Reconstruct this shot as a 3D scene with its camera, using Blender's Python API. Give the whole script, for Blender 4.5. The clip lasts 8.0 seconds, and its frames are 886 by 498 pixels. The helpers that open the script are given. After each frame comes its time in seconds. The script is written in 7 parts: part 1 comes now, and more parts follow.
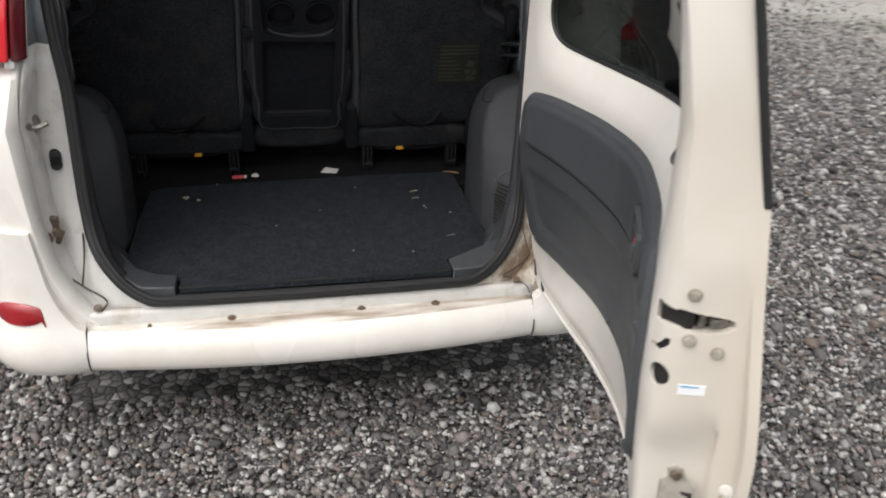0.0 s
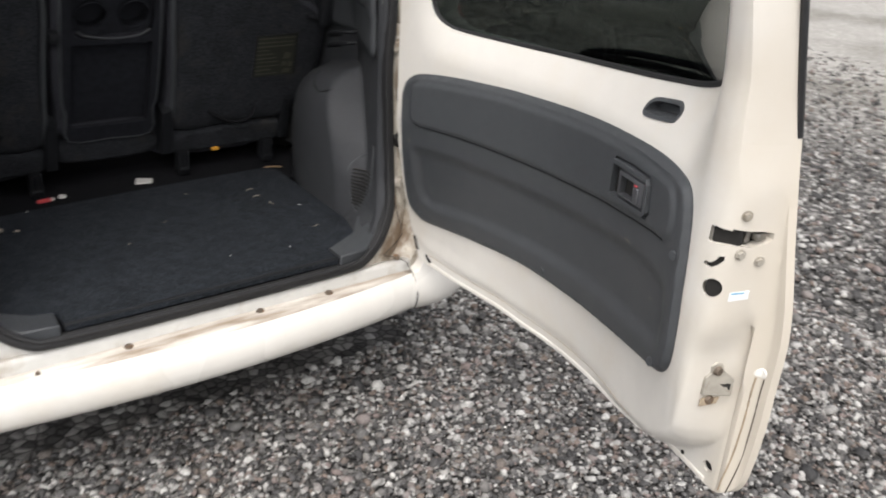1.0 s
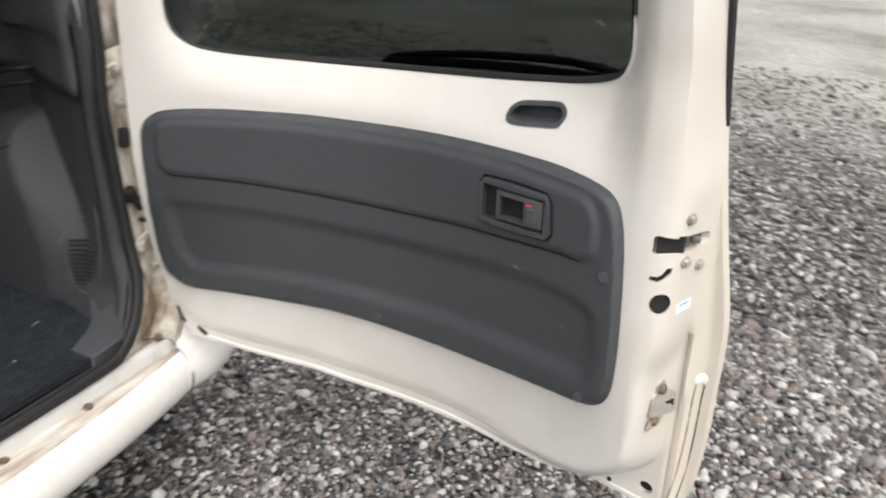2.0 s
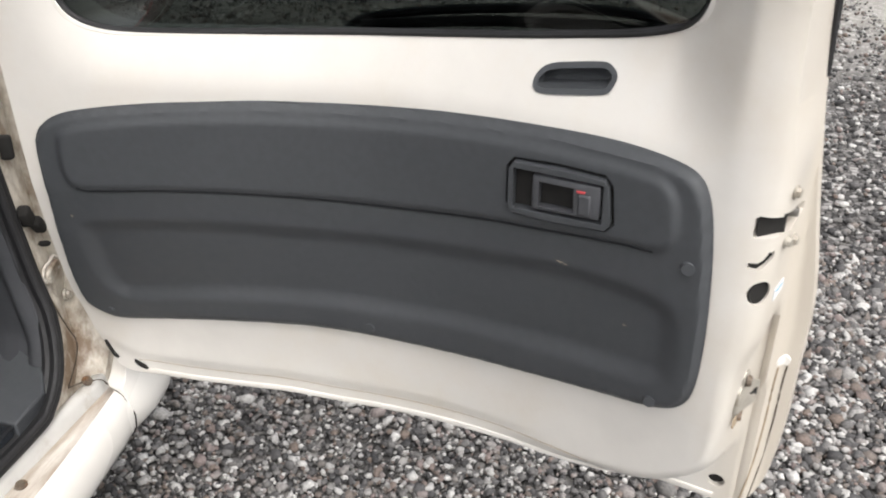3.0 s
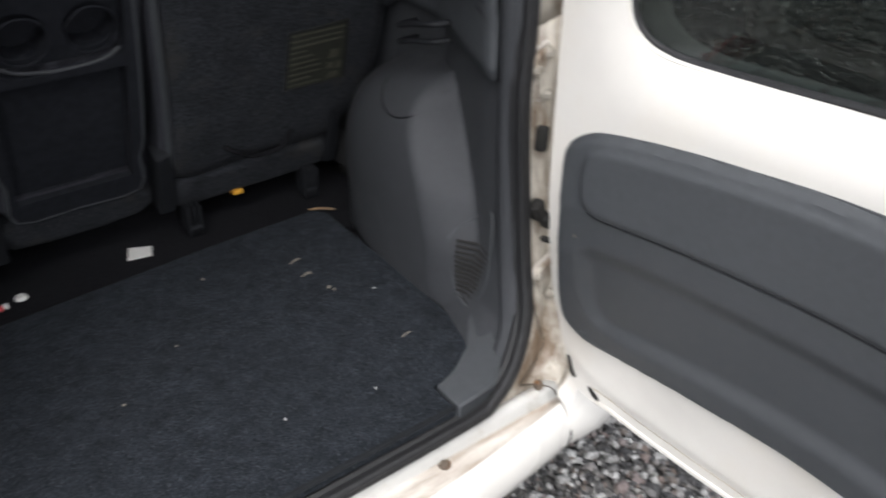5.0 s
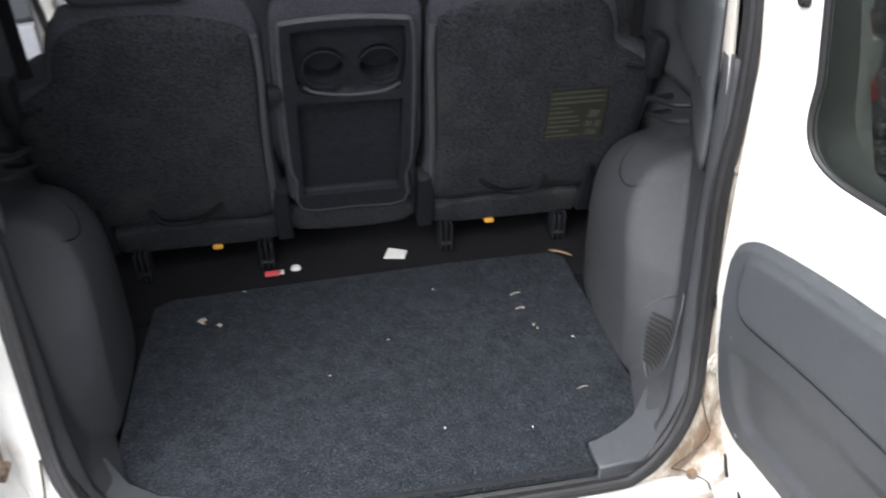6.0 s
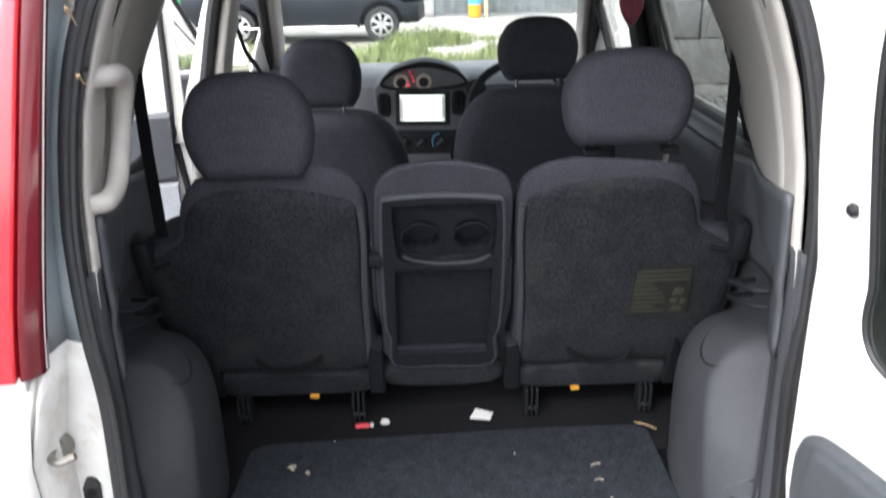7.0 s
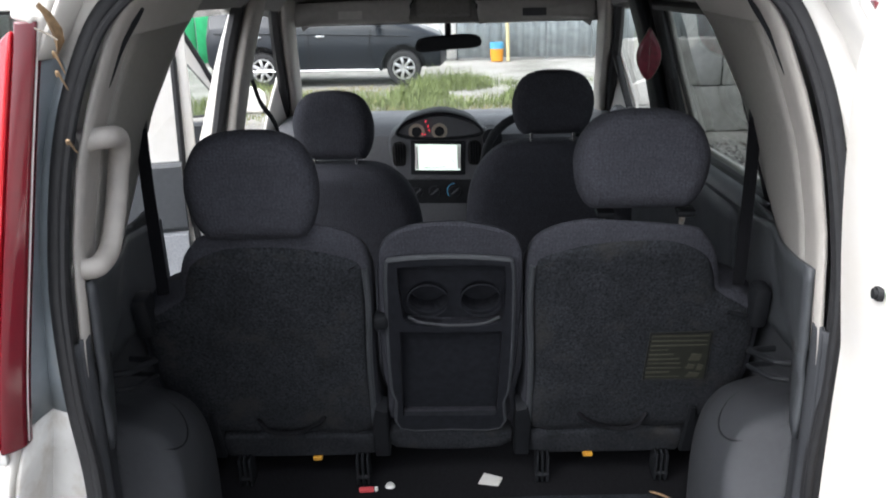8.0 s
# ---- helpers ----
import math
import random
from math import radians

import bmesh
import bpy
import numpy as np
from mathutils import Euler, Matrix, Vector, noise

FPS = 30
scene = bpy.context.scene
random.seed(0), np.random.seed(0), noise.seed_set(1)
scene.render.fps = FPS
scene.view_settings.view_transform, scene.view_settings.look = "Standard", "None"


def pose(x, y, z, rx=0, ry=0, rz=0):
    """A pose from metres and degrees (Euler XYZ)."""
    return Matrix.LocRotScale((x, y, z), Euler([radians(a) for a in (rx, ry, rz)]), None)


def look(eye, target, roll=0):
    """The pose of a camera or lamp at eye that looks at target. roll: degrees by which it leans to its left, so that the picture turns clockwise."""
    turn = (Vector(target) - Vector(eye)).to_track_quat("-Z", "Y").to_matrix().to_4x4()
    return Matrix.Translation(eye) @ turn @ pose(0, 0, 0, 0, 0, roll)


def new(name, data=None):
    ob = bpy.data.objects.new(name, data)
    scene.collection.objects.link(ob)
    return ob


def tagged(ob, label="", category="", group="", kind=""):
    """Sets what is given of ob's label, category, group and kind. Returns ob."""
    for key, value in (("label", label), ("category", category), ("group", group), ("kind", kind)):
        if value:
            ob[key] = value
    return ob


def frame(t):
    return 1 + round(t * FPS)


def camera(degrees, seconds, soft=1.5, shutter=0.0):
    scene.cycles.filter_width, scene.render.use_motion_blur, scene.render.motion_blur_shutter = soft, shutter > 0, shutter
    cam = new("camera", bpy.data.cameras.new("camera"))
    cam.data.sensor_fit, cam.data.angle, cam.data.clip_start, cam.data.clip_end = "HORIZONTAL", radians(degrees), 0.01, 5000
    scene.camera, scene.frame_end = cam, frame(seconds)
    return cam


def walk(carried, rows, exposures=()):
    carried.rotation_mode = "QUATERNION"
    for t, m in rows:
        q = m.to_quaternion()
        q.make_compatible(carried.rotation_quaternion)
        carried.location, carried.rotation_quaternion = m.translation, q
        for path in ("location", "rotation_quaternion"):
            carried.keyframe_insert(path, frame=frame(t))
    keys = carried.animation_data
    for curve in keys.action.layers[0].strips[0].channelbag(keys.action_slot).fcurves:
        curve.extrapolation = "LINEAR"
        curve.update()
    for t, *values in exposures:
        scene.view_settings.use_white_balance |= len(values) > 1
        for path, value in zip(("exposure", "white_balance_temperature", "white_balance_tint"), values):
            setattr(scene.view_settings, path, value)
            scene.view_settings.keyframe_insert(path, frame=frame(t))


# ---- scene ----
cam = camera(55.9, 8.0, soft=1.9, shutter=0.4)
PATH = [
    (0, (-0.093, -1.749, 1.37), (0.288, 0.014, 0.505), 1.9),
    (0.5, (-0.41, -1.755, 1.367), (0.322, -0.088, 0.54), 2.2),
    (1, (-0.596, -1.611, 1.355), (0.494, -0.167, 0.503), 3.3),
    (1.5, (-0.625, -1.366, 1.322), (0.739, -0.154, 0.502), 2.1),
    (2, (-0.616, -1.166, 1.313), (1.025, -0.378, 0.487), 2.0),
    (2.2, (-0.608, -1.089, 1.318), (1.078, -0.437, 0.462), 0.8),
    (3.3, (-0.431, -0.853, 1.304), (1.254, -0.42, 0.318), -0.5),
    (3.5, (-0.413, -0.847, 1.305), (1.233, -0.33, 0.294), -0.9),
    (4, (-0.362, -0.82, 1.317), (1.129, -0.035, 0.24), -1.5),
    (4.5, (-0.296, -0.774, 1.346), (0.987, 0.296, 0.247), -1.1),
    (5, (-0.26, -0.747, 1.357), (0.724, 0.613, 0.27), -0.8),
    (6.3, (-0.045, -0.959, 1.462), (0.088, 0.793, 0.506), -1.6),
    (6.5, (-0.039, -0.972, 1.47), (0.045, 0.822, 0.589), -1.8),
    (7, (-0.033, -0.987, 1.506), (-0.006, 0.891, 0.82), -1.5),
    (7.5, (-0.018, -0.968, 1.532), (-0.025, 0.96, 1.0), -1.3),
    (8, (-0.006, -0.927, 1.529), (-0.026, 0.983, 0.934), -1.2),
]
EXPOSURES = [(0.0, 0.02, 6600, 10), (1.0, 0.24, 6600, 10), (2.2, 0.33, 6600, 10), (3.4, 0.36, 6550, 10), (4.0, 0.18, 6450, 10), (4.6, 0.26, 6350, 10), (5.2, 0.58, 6250, 10), (6.3, 1.62, 6250, 10), (6.9, 1.7, 6200, 10), (7.5, 1.58, 6150, 10), (8.0, 1.08, 6150, 10)]
walk(cam, [(t, look(eye, target, roll)) for t, eye, target, roll in PATH], EXPOSURES)

# ---- world and sun: a bright overcast sky ----
world = bpy.data.worlds.new("overcast")
scene.world = world
world.use_nodes = True
wn = world.node_tree
wn.nodes.clear()
sky = wn.nodes.new("ShaderNodeTexSky")
sky.sky_type = "NISHITA"
sky.sun_disc = False
sky.sun_elevation = radians(58)
sky.sun_rotation = radians(225)
sky.dust_density = 4.0
soften = wn.nodes.new("ShaderNodeHueSaturation")
soften.inputs["Saturation"].default_value = 0.235
wback = wn.nodes.new("ShaderNodeBackground")
wback.inputs["Strength"].default_value = 0.22
wout = wn.nodes.new("ShaderNodeOutputWorld")
wn.links.new(sky.outputs[0], soften.inputs["Color"])
wn.links.new(soften.outputs[0], wback.inputs["Color"])
wn.links.new(wback.outputs[0], wout.inputs["Surface"])
sun = new("sun", bpy.data.lights.new("sun", "SUN"))
sun.data.energy = 1.75
sun.data.angle = radians(85)
sun.data.color = (1.0, 0.97, 0.92)
sun.matrix_world = look((-3.2, -3.2, 7.3), (0, 0, 0))


# ---- materials ----
def material(name, color, rough=0.5, metal=0.0, vary=0.12, grain=60.0, bump=0.0, bump_scale=400.0, stain=None, stain_scale=6.0,
             stain_amount=0.5, stretch=None, coat=0.0, island=0.0, spec=0.5, weave=0.0, soft_stain=0.0, dust=None):
    """Principled surface: two scales of colour variation, fine relief, and stains with a shape of their own."""
    m = bpy.data.materials.new(name)
    m.use_nodes = True
    nt = m.node_tree
    b = nt.nodes["Principled BSDF"]
    b.inputs["Metallic"].default_value = metal
    b.inputs["Coat Weight"].default_value = coat
    b.inputs["Coat Roughness"].default_value = 0.08
    b.inputs["Specular IOR Level"].default_value = spec
    co = nt.nodes.new("ShaderNodeTexCoord")

    def noise_at(scale, detail=4.0):
        n = nt.nodes.new("ShaderNodeTexNoise")
        n.inputs["Scale"].default_value = scale
        n.inputs["Detail"].default_value = detail
        nt.links.new(co.outputs["Object"], n.inputs["Vector"])
        return n

    def mixed(kind, fac, a, c):
        x = nt.nodes.new("ShaderNodeMix")
        x.data_type = "RGBA"
        x.blend_type = kind
        for sock, v in (("Factor", fac), ("A", a), ("B", c)):
            s = [i for i in x.inputs if i.name == sock and (i.type == "RGBA" or sock == "Factor" and i.type == "VALUE")][0]
            if isinstance(v, (int, float)):
                s.default_value = v
            elif isinstance(v, tuple):
                s.default_value = (*v, 1)
            else:
                nt.links.new(v, s)
        return [o for o in x.outputs if o.type == "RGBA"][0]

    def ramp(src, lo, hi, a=(0, 0, 0), c=(1, 1, 1)):
        r = nt.nodes.new("ShaderNodeValToRGB")
        r.color_ramp.elements[0].position, r.color_ramp.elements[1].position = lo, hi
        r.color_ramp.elements[0].color, r.color_ramp.elements[1].color = (*a, 1), (*c, 1)
        nt.links.new(src, r.inputs[0])
        return r.outputs[0]

    fine, broad = noise_at(grain), noise_at(grain / 14.0, 3.0)
    lo, hi = tuple(c * (1 - vary) for c in color), tuple(min(1, c * (1 + vary)) for c in color)
    col = ramp(fine.outputs["Fac"], 0.3, 0.7, lo, hi)
    col = mixed("MULTIPLY", 1.0, col, ramp(broad.outputs["Fac"], 0.3, 0.7, (1 - vary * 0.6,) * 3, (1, 1, 1)))
    if island:
        g = nt.nodes.new("ShaderNodeNewGeometry")
        col = mixed("MULTIPLY", 1.0, col, ramp(g.outputs["Random Per Island"], 0.0, 1.0, (1 - island,) * 3, (1, 1, 1)))
    if stain:
        st = noise_at(stain_scale, 8.0)
        st.inputs["Roughness"].default_value = 0.65
        if stretch:
            mp = nt.nodes.new("ShaderNodeMapping")
            mp.inputs["Scale"].default_value = stretch
            nt.links.new(co.outputs["Object"], mp.inputs["Vector"])
            nt.links.new(mp.outputs["Vector"], st.inputs["Vector"])
        col = mixed("MIX", ramp(st.outputs["Fac"], 0.62 - 0.25 * stain_amount, 0.78 - 0.2 * stain_amount + soft_stain), col, stain)
    if weave:
        vo = nt.nodes.new("ShaderNodeTexVoronoi")
        vo.inputs["Scale"].default_value = weave
        vo.inputs["Randomness"].default_value = 0.45
        nt.links.new(co.outputs["Object"], vo.inputs["Vector"])
        col = mixed("MULTIPLY", 1.0, col, ramp(vo.outputs["Distance"], 0.2, 0.65, (1.03, 1.03, 1.03), (0.86, 0.86, 0.86)))
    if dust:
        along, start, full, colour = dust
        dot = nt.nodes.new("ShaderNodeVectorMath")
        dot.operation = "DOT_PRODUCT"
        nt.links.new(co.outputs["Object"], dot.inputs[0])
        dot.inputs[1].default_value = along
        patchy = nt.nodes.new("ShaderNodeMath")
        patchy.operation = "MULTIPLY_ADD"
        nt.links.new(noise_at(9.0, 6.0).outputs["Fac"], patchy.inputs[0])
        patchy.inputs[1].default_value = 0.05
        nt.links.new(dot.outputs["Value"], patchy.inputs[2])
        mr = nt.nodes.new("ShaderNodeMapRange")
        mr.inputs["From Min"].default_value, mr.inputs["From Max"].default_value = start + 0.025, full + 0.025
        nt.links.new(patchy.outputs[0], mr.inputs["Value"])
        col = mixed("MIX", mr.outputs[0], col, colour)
    nt.links.new(col, b.inputs["Base Color"])
    rr = ramp(broad.outputs["Fac"], 0.3, 0.7, (max(0.02, rough - 0.07),) * 3, (min(1, rough + 0.07),) * 3)
    nt.links.new(rr, b.inputs["Roughness"])
    if bump:
        bn = noise_at(bump_scale, 3.0)
        height = bn.outputs["Fac"]
        if weave:
            height = vo.outputs["Distance"]
        bp = nt.nodes.new("ShaderNodeBump")
        bp.inputs["Strength"].default_value = bump
        bp.inputs["Distance"].default_value = 0.002
        nt.links.new(height, bp.inputs["Height"])
        nt.links.new(bp.outputs["Normal"], b.inputs["Normal"])
    return m


def glass(name, tint, rough=0.0):
    m = bpy.data.materials.new(name)
    m.use_nodes = True
    nt = m.node_tree
    nt.nodes.clear()
    out = nt.nodes.new("ShaderNodeOutputMaterial")
    tr = nt.nodes.new("ShaderNodeBsdfTransparent")
    tr.inputs["Color"].default_value = (*tint, 1)
    gl = nt.nodes.new("ShaderNodeBsdfGlossy")
    gl.inputs["Roughness"].default_value = rough
    lw = nt.nodes.new("ShaderNodeLayerWeight")
    pw = nt.nodes.new("ShaderNodeMath")
    pw.operation, pw.inputs[1].default_value = "POWER", 3.0
    nt.links.new(lw.outputs["Facing"], pw.inputs[0])
    fr = nt.nodes.new("ShaderNodeMath")
    fr.operation, fr.inputs[1].default_value, fr.inputs[2].default_value = "MULTIPLY_ADD", 0.6, 0.05
    nt.links.new(pw.outputs[0], fr.inputs[0])
    mx = nt.nodes.new("ShaderNodeMixShader")
    nt.links.new(fr.outputs[0], mx.inputs[0])
    nt.links.new(tr.outputs[0], mx.inputs[1])
    nt.links.new(gl.outputs[0], mx.inputs[2])
    nt.links.new(mx.outputs[0], out.inputs["Surface"])
    return m


def glow(name, color, strength):
    m = bpy.data.materials.new(name)
    m.use_nodes = True
    b = m.node_tree.nodes["Principled BSDF"]
    b.inputs["Base Color"].default_value = (*color, 1)
    b.inputs["Emission Color"].default_value = (*color, 1)
    b.inputs["Emission Strength"].default_value = strength
    return m


WHITE = material("white_paint", (0.73, 0.705, 0.665), 0.28, vary=0.03, grain=20, stain=(0.60, 0.54, 0.45), stain_scale=4, stain_amount=0.55, soft_stain=0.3, coat=0.4)
DIRTY = material("dirty_white_paint", (0.74, 0.71, 0.66), 0.45, vary=0.06, grain=30, stain=(0.25, 0.185, 0.13), stain_scale=14, stain_amount=0.98, soft_stain=0.08, stretch=(0.22, 1.6, 1.0))
GRIME = material("grimy_jamb_paint", (0.56, 0.52, 0.45), 0.55, vary=0.1, grain=40, stain=(0.17, 0.12, 0.08), stain_scale=19, stain_amount=0.82, stretch=(1.0, 1.0, 0.5))
JAMB = material("greyish_jamb_paint", (0.56, 0.55, 0.525), 0.4, vary=0.06, grain=25, stain=(0.36, 0.31, 0.25), stain_scale=8, stain_amount=0.3)
# white jamb with its bluish shade and reflection put into the colour
JAMBSHADE = material("shaded_jamb_blue_grey", (0.25, 0.28, 0.30), 0.4, vary=0.08, grain=25, stain=(0.25, 0.25, 0.24), stain_scale=10, stain_amount=0.2)
SEAL = material("black_rubber", (0.014, 0.014, 0.0155), 0.6, vary=0.25, grain=80, bump=0.15)
TRIM = material("grey_plastic", (0.055, 0.059, 0.065), 0.5, vary=0.07, grain=90, bump=0.35, bump_scale=1400)
ARCH = material("arch_plastic", (0.043, 0.045, 0.050), 0.62, vary=0.06, grain=90, bump=0.3, bump_scale=1400, spec=0.3)
INSET = material("beige_cloth", (0.27, 0.255, 0.235), 0.85, vary=0.08, grain=120, bump=0.3, bump_scale=900)
TRIMLIGHT = material("mid_grey_plastic", (0.066, 0.068, 0.075), 0.5, vary=0.07, grain=90, bump=0.3, bump_scale=1400)
BLACKP = material("black_plastic", (0.011, 0.012, 0.0145), 0.65, vary=0.2, grain=70, bump=0.2, bump_scale=1200, spec=0.25)
BEIGE = material("beige_grey_plastic", (0.40, 0.375, 0.345), 0.55, vary=0.05, grain=60, bump=0.2, bump_scale=1200)
LINER = material("roof_lining", (0.26, 0.252, 0.24), 0.9, vary=0.1, grain=120, bump=0.3, bump_scale=900)
CARPET = material("dark_carpet", (0.027, 0.0315, 0.039), 0.95, vary=0.85, grain=520, bump=0.8, bump_scale=1300, stain=(0.082, 0.09, 0.102), stain_scale=260, stain_amount=0.26, spec=0.15)
SEATCARPET = material("worn_seat_carpet", (0.030, 0.032, 0.037), 0.95, vary=0.6, grain=220, bump=0.9, bump_scale=600, stain=(0.04, 0.039, 0.038), stain_scale=10, stain_amount=0.35, spec=0.15)
FABRIC = material("dark_seat_fabric", (0.052, 0.053, 0.064), 0.9, vary=0.3, grain=320, bump=0.75, bump_scale=900, spec=0.2, weave=165.0)
DARKFLOOR = material("black_floor_felt", (0.012, 0.012, 0.014), 0.95, vary=0.4, grain=200, bump=0.6, bump_scale=500, spec=0.1)
CHROME = material("chrome", (0.75, 0.75, 0.76), 0.18, 1.0, vary=0.04)
STEEL = material("dull_steel", (0.30, 0.285, 0.26), 0.55, 1.0, vary=0.2, grain=80, stain=(0.18, 0.11, 0.06), stain_scale=30, stain_amount=0.3)
DULLPLATE = material("dull_painted_metal", (0.42, 0.39, 0.34), 0.5, 0.3, vary=0.15, grain=60, stain=(0.22, 0.18, 0.13), stain_scale=40, stain_amount=0.4)
RUST = material("rusty_bolt", (0.17, 0.135, 0.105), 0.7, 0.4, vary=0.4, grain=150, stain=(0.28, 0.13, 0.05), stain_scale=60, stain_amount=0.4)
# near-black fill: inner shade of holes, slots and gaps put into the colour
HOLE = material("dark_cavity", (0.012, 0.011, 0.01), 0.9, vary=0.2)
RED = material("red_lens", (0.115, 0.006, 0.012), 0.15, vary=0.06, grain=30, coat=0.8)
REDBRIGHT = material("bright_red_lens", (0.62, 0.016, 0.026), 0.10, vary=0.06, grain=30, coat=0.9)
CLEARLENS = material("white_lens", (0.75, 0.74, 0.72), 0.12, vary=0.05, coat=0.8)
BELT = material("belt_webbing", (0.012, 0.012, 0.014), 0.9, vary=0.2, grain=300, spec=0.1)
REFLECTOR = material("red_reflector", (0.30, 0.008, 0.014), 0.15, vary=0.12, grain=300, bump=0.3, coat=0.7)
YELLOW = material("yellow_plastic", (0.62, 0.30, 0.03), 0.5, vary=0.1)
REDTAG = material("red_tag", (0.55, 0.07, 0.08), 0.5, vary=0.1)
PAPER = material("paper", (0.72, 0.71, 0.68), 0.8, vary=0.06)
LEAF = material("dry_leaf", (0.27, 0.18, 0.10), 0.8, vary=0.35, grain=120, bump=0.4)
TRAYBLACK = material("black_tray_plastic", (0.016, 0.017, 0.021), 0.7, vary=0.2, grain=70, bump=0.15, bump_scale=1200, spec=0.1)
CHIP = material("pale_chip", (0.33, 0.285, 0.23), 0.8, vary=0.25, grain=200)
LABEL = material("olive_label", (0.020, 0.021, 0.016), 0.5, vary=0.15, grain=50)
LABELINK = material("label_ink", (0.060, 0.059, 0.043), 0.5, vary=0.15, grain=90)
STICKER = material("white_sticker", (0.78, 0.8, 0.82), 0.45, vary=0.04)
BLUE = material("blue_print", (0.08, 0.33, 0.55), 0.5, vary=0.08)
VISOR = material("visor_vinyl", (0.50, 0.485, 0.465), 0.75, vary=0.06, grain=60, bump=0.2, bump_scale=900)
SCREEN = glow("lit_map_screen", (0.90, 1.0, 0.88), 0.42)
GAUGE = material("gauge_face", (0.35, 0.30, 0.24), 0.5, vary=0.1)
REDGLOW = glow("red_warning_light", (1.0, 0.03, 0.06), 0.7)
CLEAR = glass("clear_glass", (0.93, 0.96, 0.94))
TINTED = glass("tinted_glass", (0.27, 0.29, 0.28))
BLACKPAINT = material("black_car_paint", (0.010, 0.013, 0.018), 0.3, vary=0.15, grain=10, coat=0.15, spec=0.35)
TYRE = material("tyre_rubber", (0.025, 0.025, 0.026), 0.85, vary=0.2, grain=60, bump=0.4, bump_scale=200)
ALLOY = material("alloy", (0.62, 0.62, 0.63), 0.3, 0.85, vary=0.06)


def ground_material():
    """Gravel, with bright worn concrete and thin soil ahead of the car, and a paler zone to its right."""
    m = material("ground_mix", (0.135, 0.128, 0.125), 0.9, vary=0.4, grain=45, spec=0.2)
    nt = m.node_tree
    b = nt.nodes["Principled BSDF"]
    co = nt.nodes.new("ShaderNodeTexCoord")
    vo = nt.nodes.new("ShaderNodeTexVoronoi")
    vo.inputs["Scale"].default_value = 34
    nt.links.new(co.outputs["Object"], vo.inputs["Vector"])
    sep = nt.nodes.new("ShaderNodeSeparateColor")
    nt.links.new(vo.outputs["Color"], sep.inputs[0])
    rr = nt.nodes.new("ShaderNodeValToRGB")
    for pos, c in ((0.0, (0.05, 0.048, 0.048)), (0.5, (0.135, 0.129, 0.125)), (0.8, (0.245, 0.234, 0.227)), (1.0, (0.46, 0.45, 0.435))):
        e = rr.color_ramp.elements.new(pos) if pos not in (0.0, 1.0) else rr.color_ramp.elements[0 if pos == 0 else -1]
        e.color = (*c, 1)
    nt.links.new(sep.outputs[0], rr.inputs[0])
    # gaps between the pebble cells darkened in the colour, where the bump dips
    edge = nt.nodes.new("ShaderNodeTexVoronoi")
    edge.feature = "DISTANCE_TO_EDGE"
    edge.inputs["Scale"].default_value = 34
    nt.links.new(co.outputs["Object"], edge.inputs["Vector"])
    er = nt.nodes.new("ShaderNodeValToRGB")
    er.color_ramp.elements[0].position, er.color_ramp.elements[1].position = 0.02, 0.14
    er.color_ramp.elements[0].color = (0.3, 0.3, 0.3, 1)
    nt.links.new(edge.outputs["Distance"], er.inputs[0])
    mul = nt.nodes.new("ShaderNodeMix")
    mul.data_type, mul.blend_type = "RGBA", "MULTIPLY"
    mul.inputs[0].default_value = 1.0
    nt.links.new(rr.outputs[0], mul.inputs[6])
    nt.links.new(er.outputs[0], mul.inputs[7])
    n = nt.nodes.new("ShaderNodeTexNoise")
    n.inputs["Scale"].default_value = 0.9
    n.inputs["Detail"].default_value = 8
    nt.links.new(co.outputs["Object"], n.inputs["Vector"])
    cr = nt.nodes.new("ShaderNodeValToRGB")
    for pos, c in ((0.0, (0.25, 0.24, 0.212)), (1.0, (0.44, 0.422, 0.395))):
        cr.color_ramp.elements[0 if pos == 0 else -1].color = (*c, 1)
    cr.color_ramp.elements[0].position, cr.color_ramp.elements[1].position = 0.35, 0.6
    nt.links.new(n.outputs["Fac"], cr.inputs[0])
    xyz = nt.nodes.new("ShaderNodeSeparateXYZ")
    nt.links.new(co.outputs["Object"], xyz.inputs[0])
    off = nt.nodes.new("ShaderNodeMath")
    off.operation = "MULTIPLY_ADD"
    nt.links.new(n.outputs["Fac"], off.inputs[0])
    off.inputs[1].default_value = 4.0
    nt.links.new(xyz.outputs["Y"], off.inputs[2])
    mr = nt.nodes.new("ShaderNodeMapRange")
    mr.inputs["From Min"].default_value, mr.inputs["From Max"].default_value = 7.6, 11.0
    # second mask: the ground also pales towards +x
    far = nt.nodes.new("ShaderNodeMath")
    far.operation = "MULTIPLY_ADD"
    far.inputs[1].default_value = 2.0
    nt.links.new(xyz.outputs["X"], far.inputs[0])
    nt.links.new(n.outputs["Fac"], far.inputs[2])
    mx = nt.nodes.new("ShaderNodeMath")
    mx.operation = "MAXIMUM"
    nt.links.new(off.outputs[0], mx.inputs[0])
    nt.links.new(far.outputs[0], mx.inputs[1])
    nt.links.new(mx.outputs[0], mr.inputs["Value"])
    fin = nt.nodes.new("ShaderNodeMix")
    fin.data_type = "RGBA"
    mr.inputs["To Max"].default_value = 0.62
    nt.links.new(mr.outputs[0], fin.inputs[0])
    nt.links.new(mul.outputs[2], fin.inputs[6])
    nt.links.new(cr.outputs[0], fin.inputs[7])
    nt.links.new(fin.outputs[2], b.inputs["Base Color"])
    bp = nt.nodes.new("ShaderNodeBump")
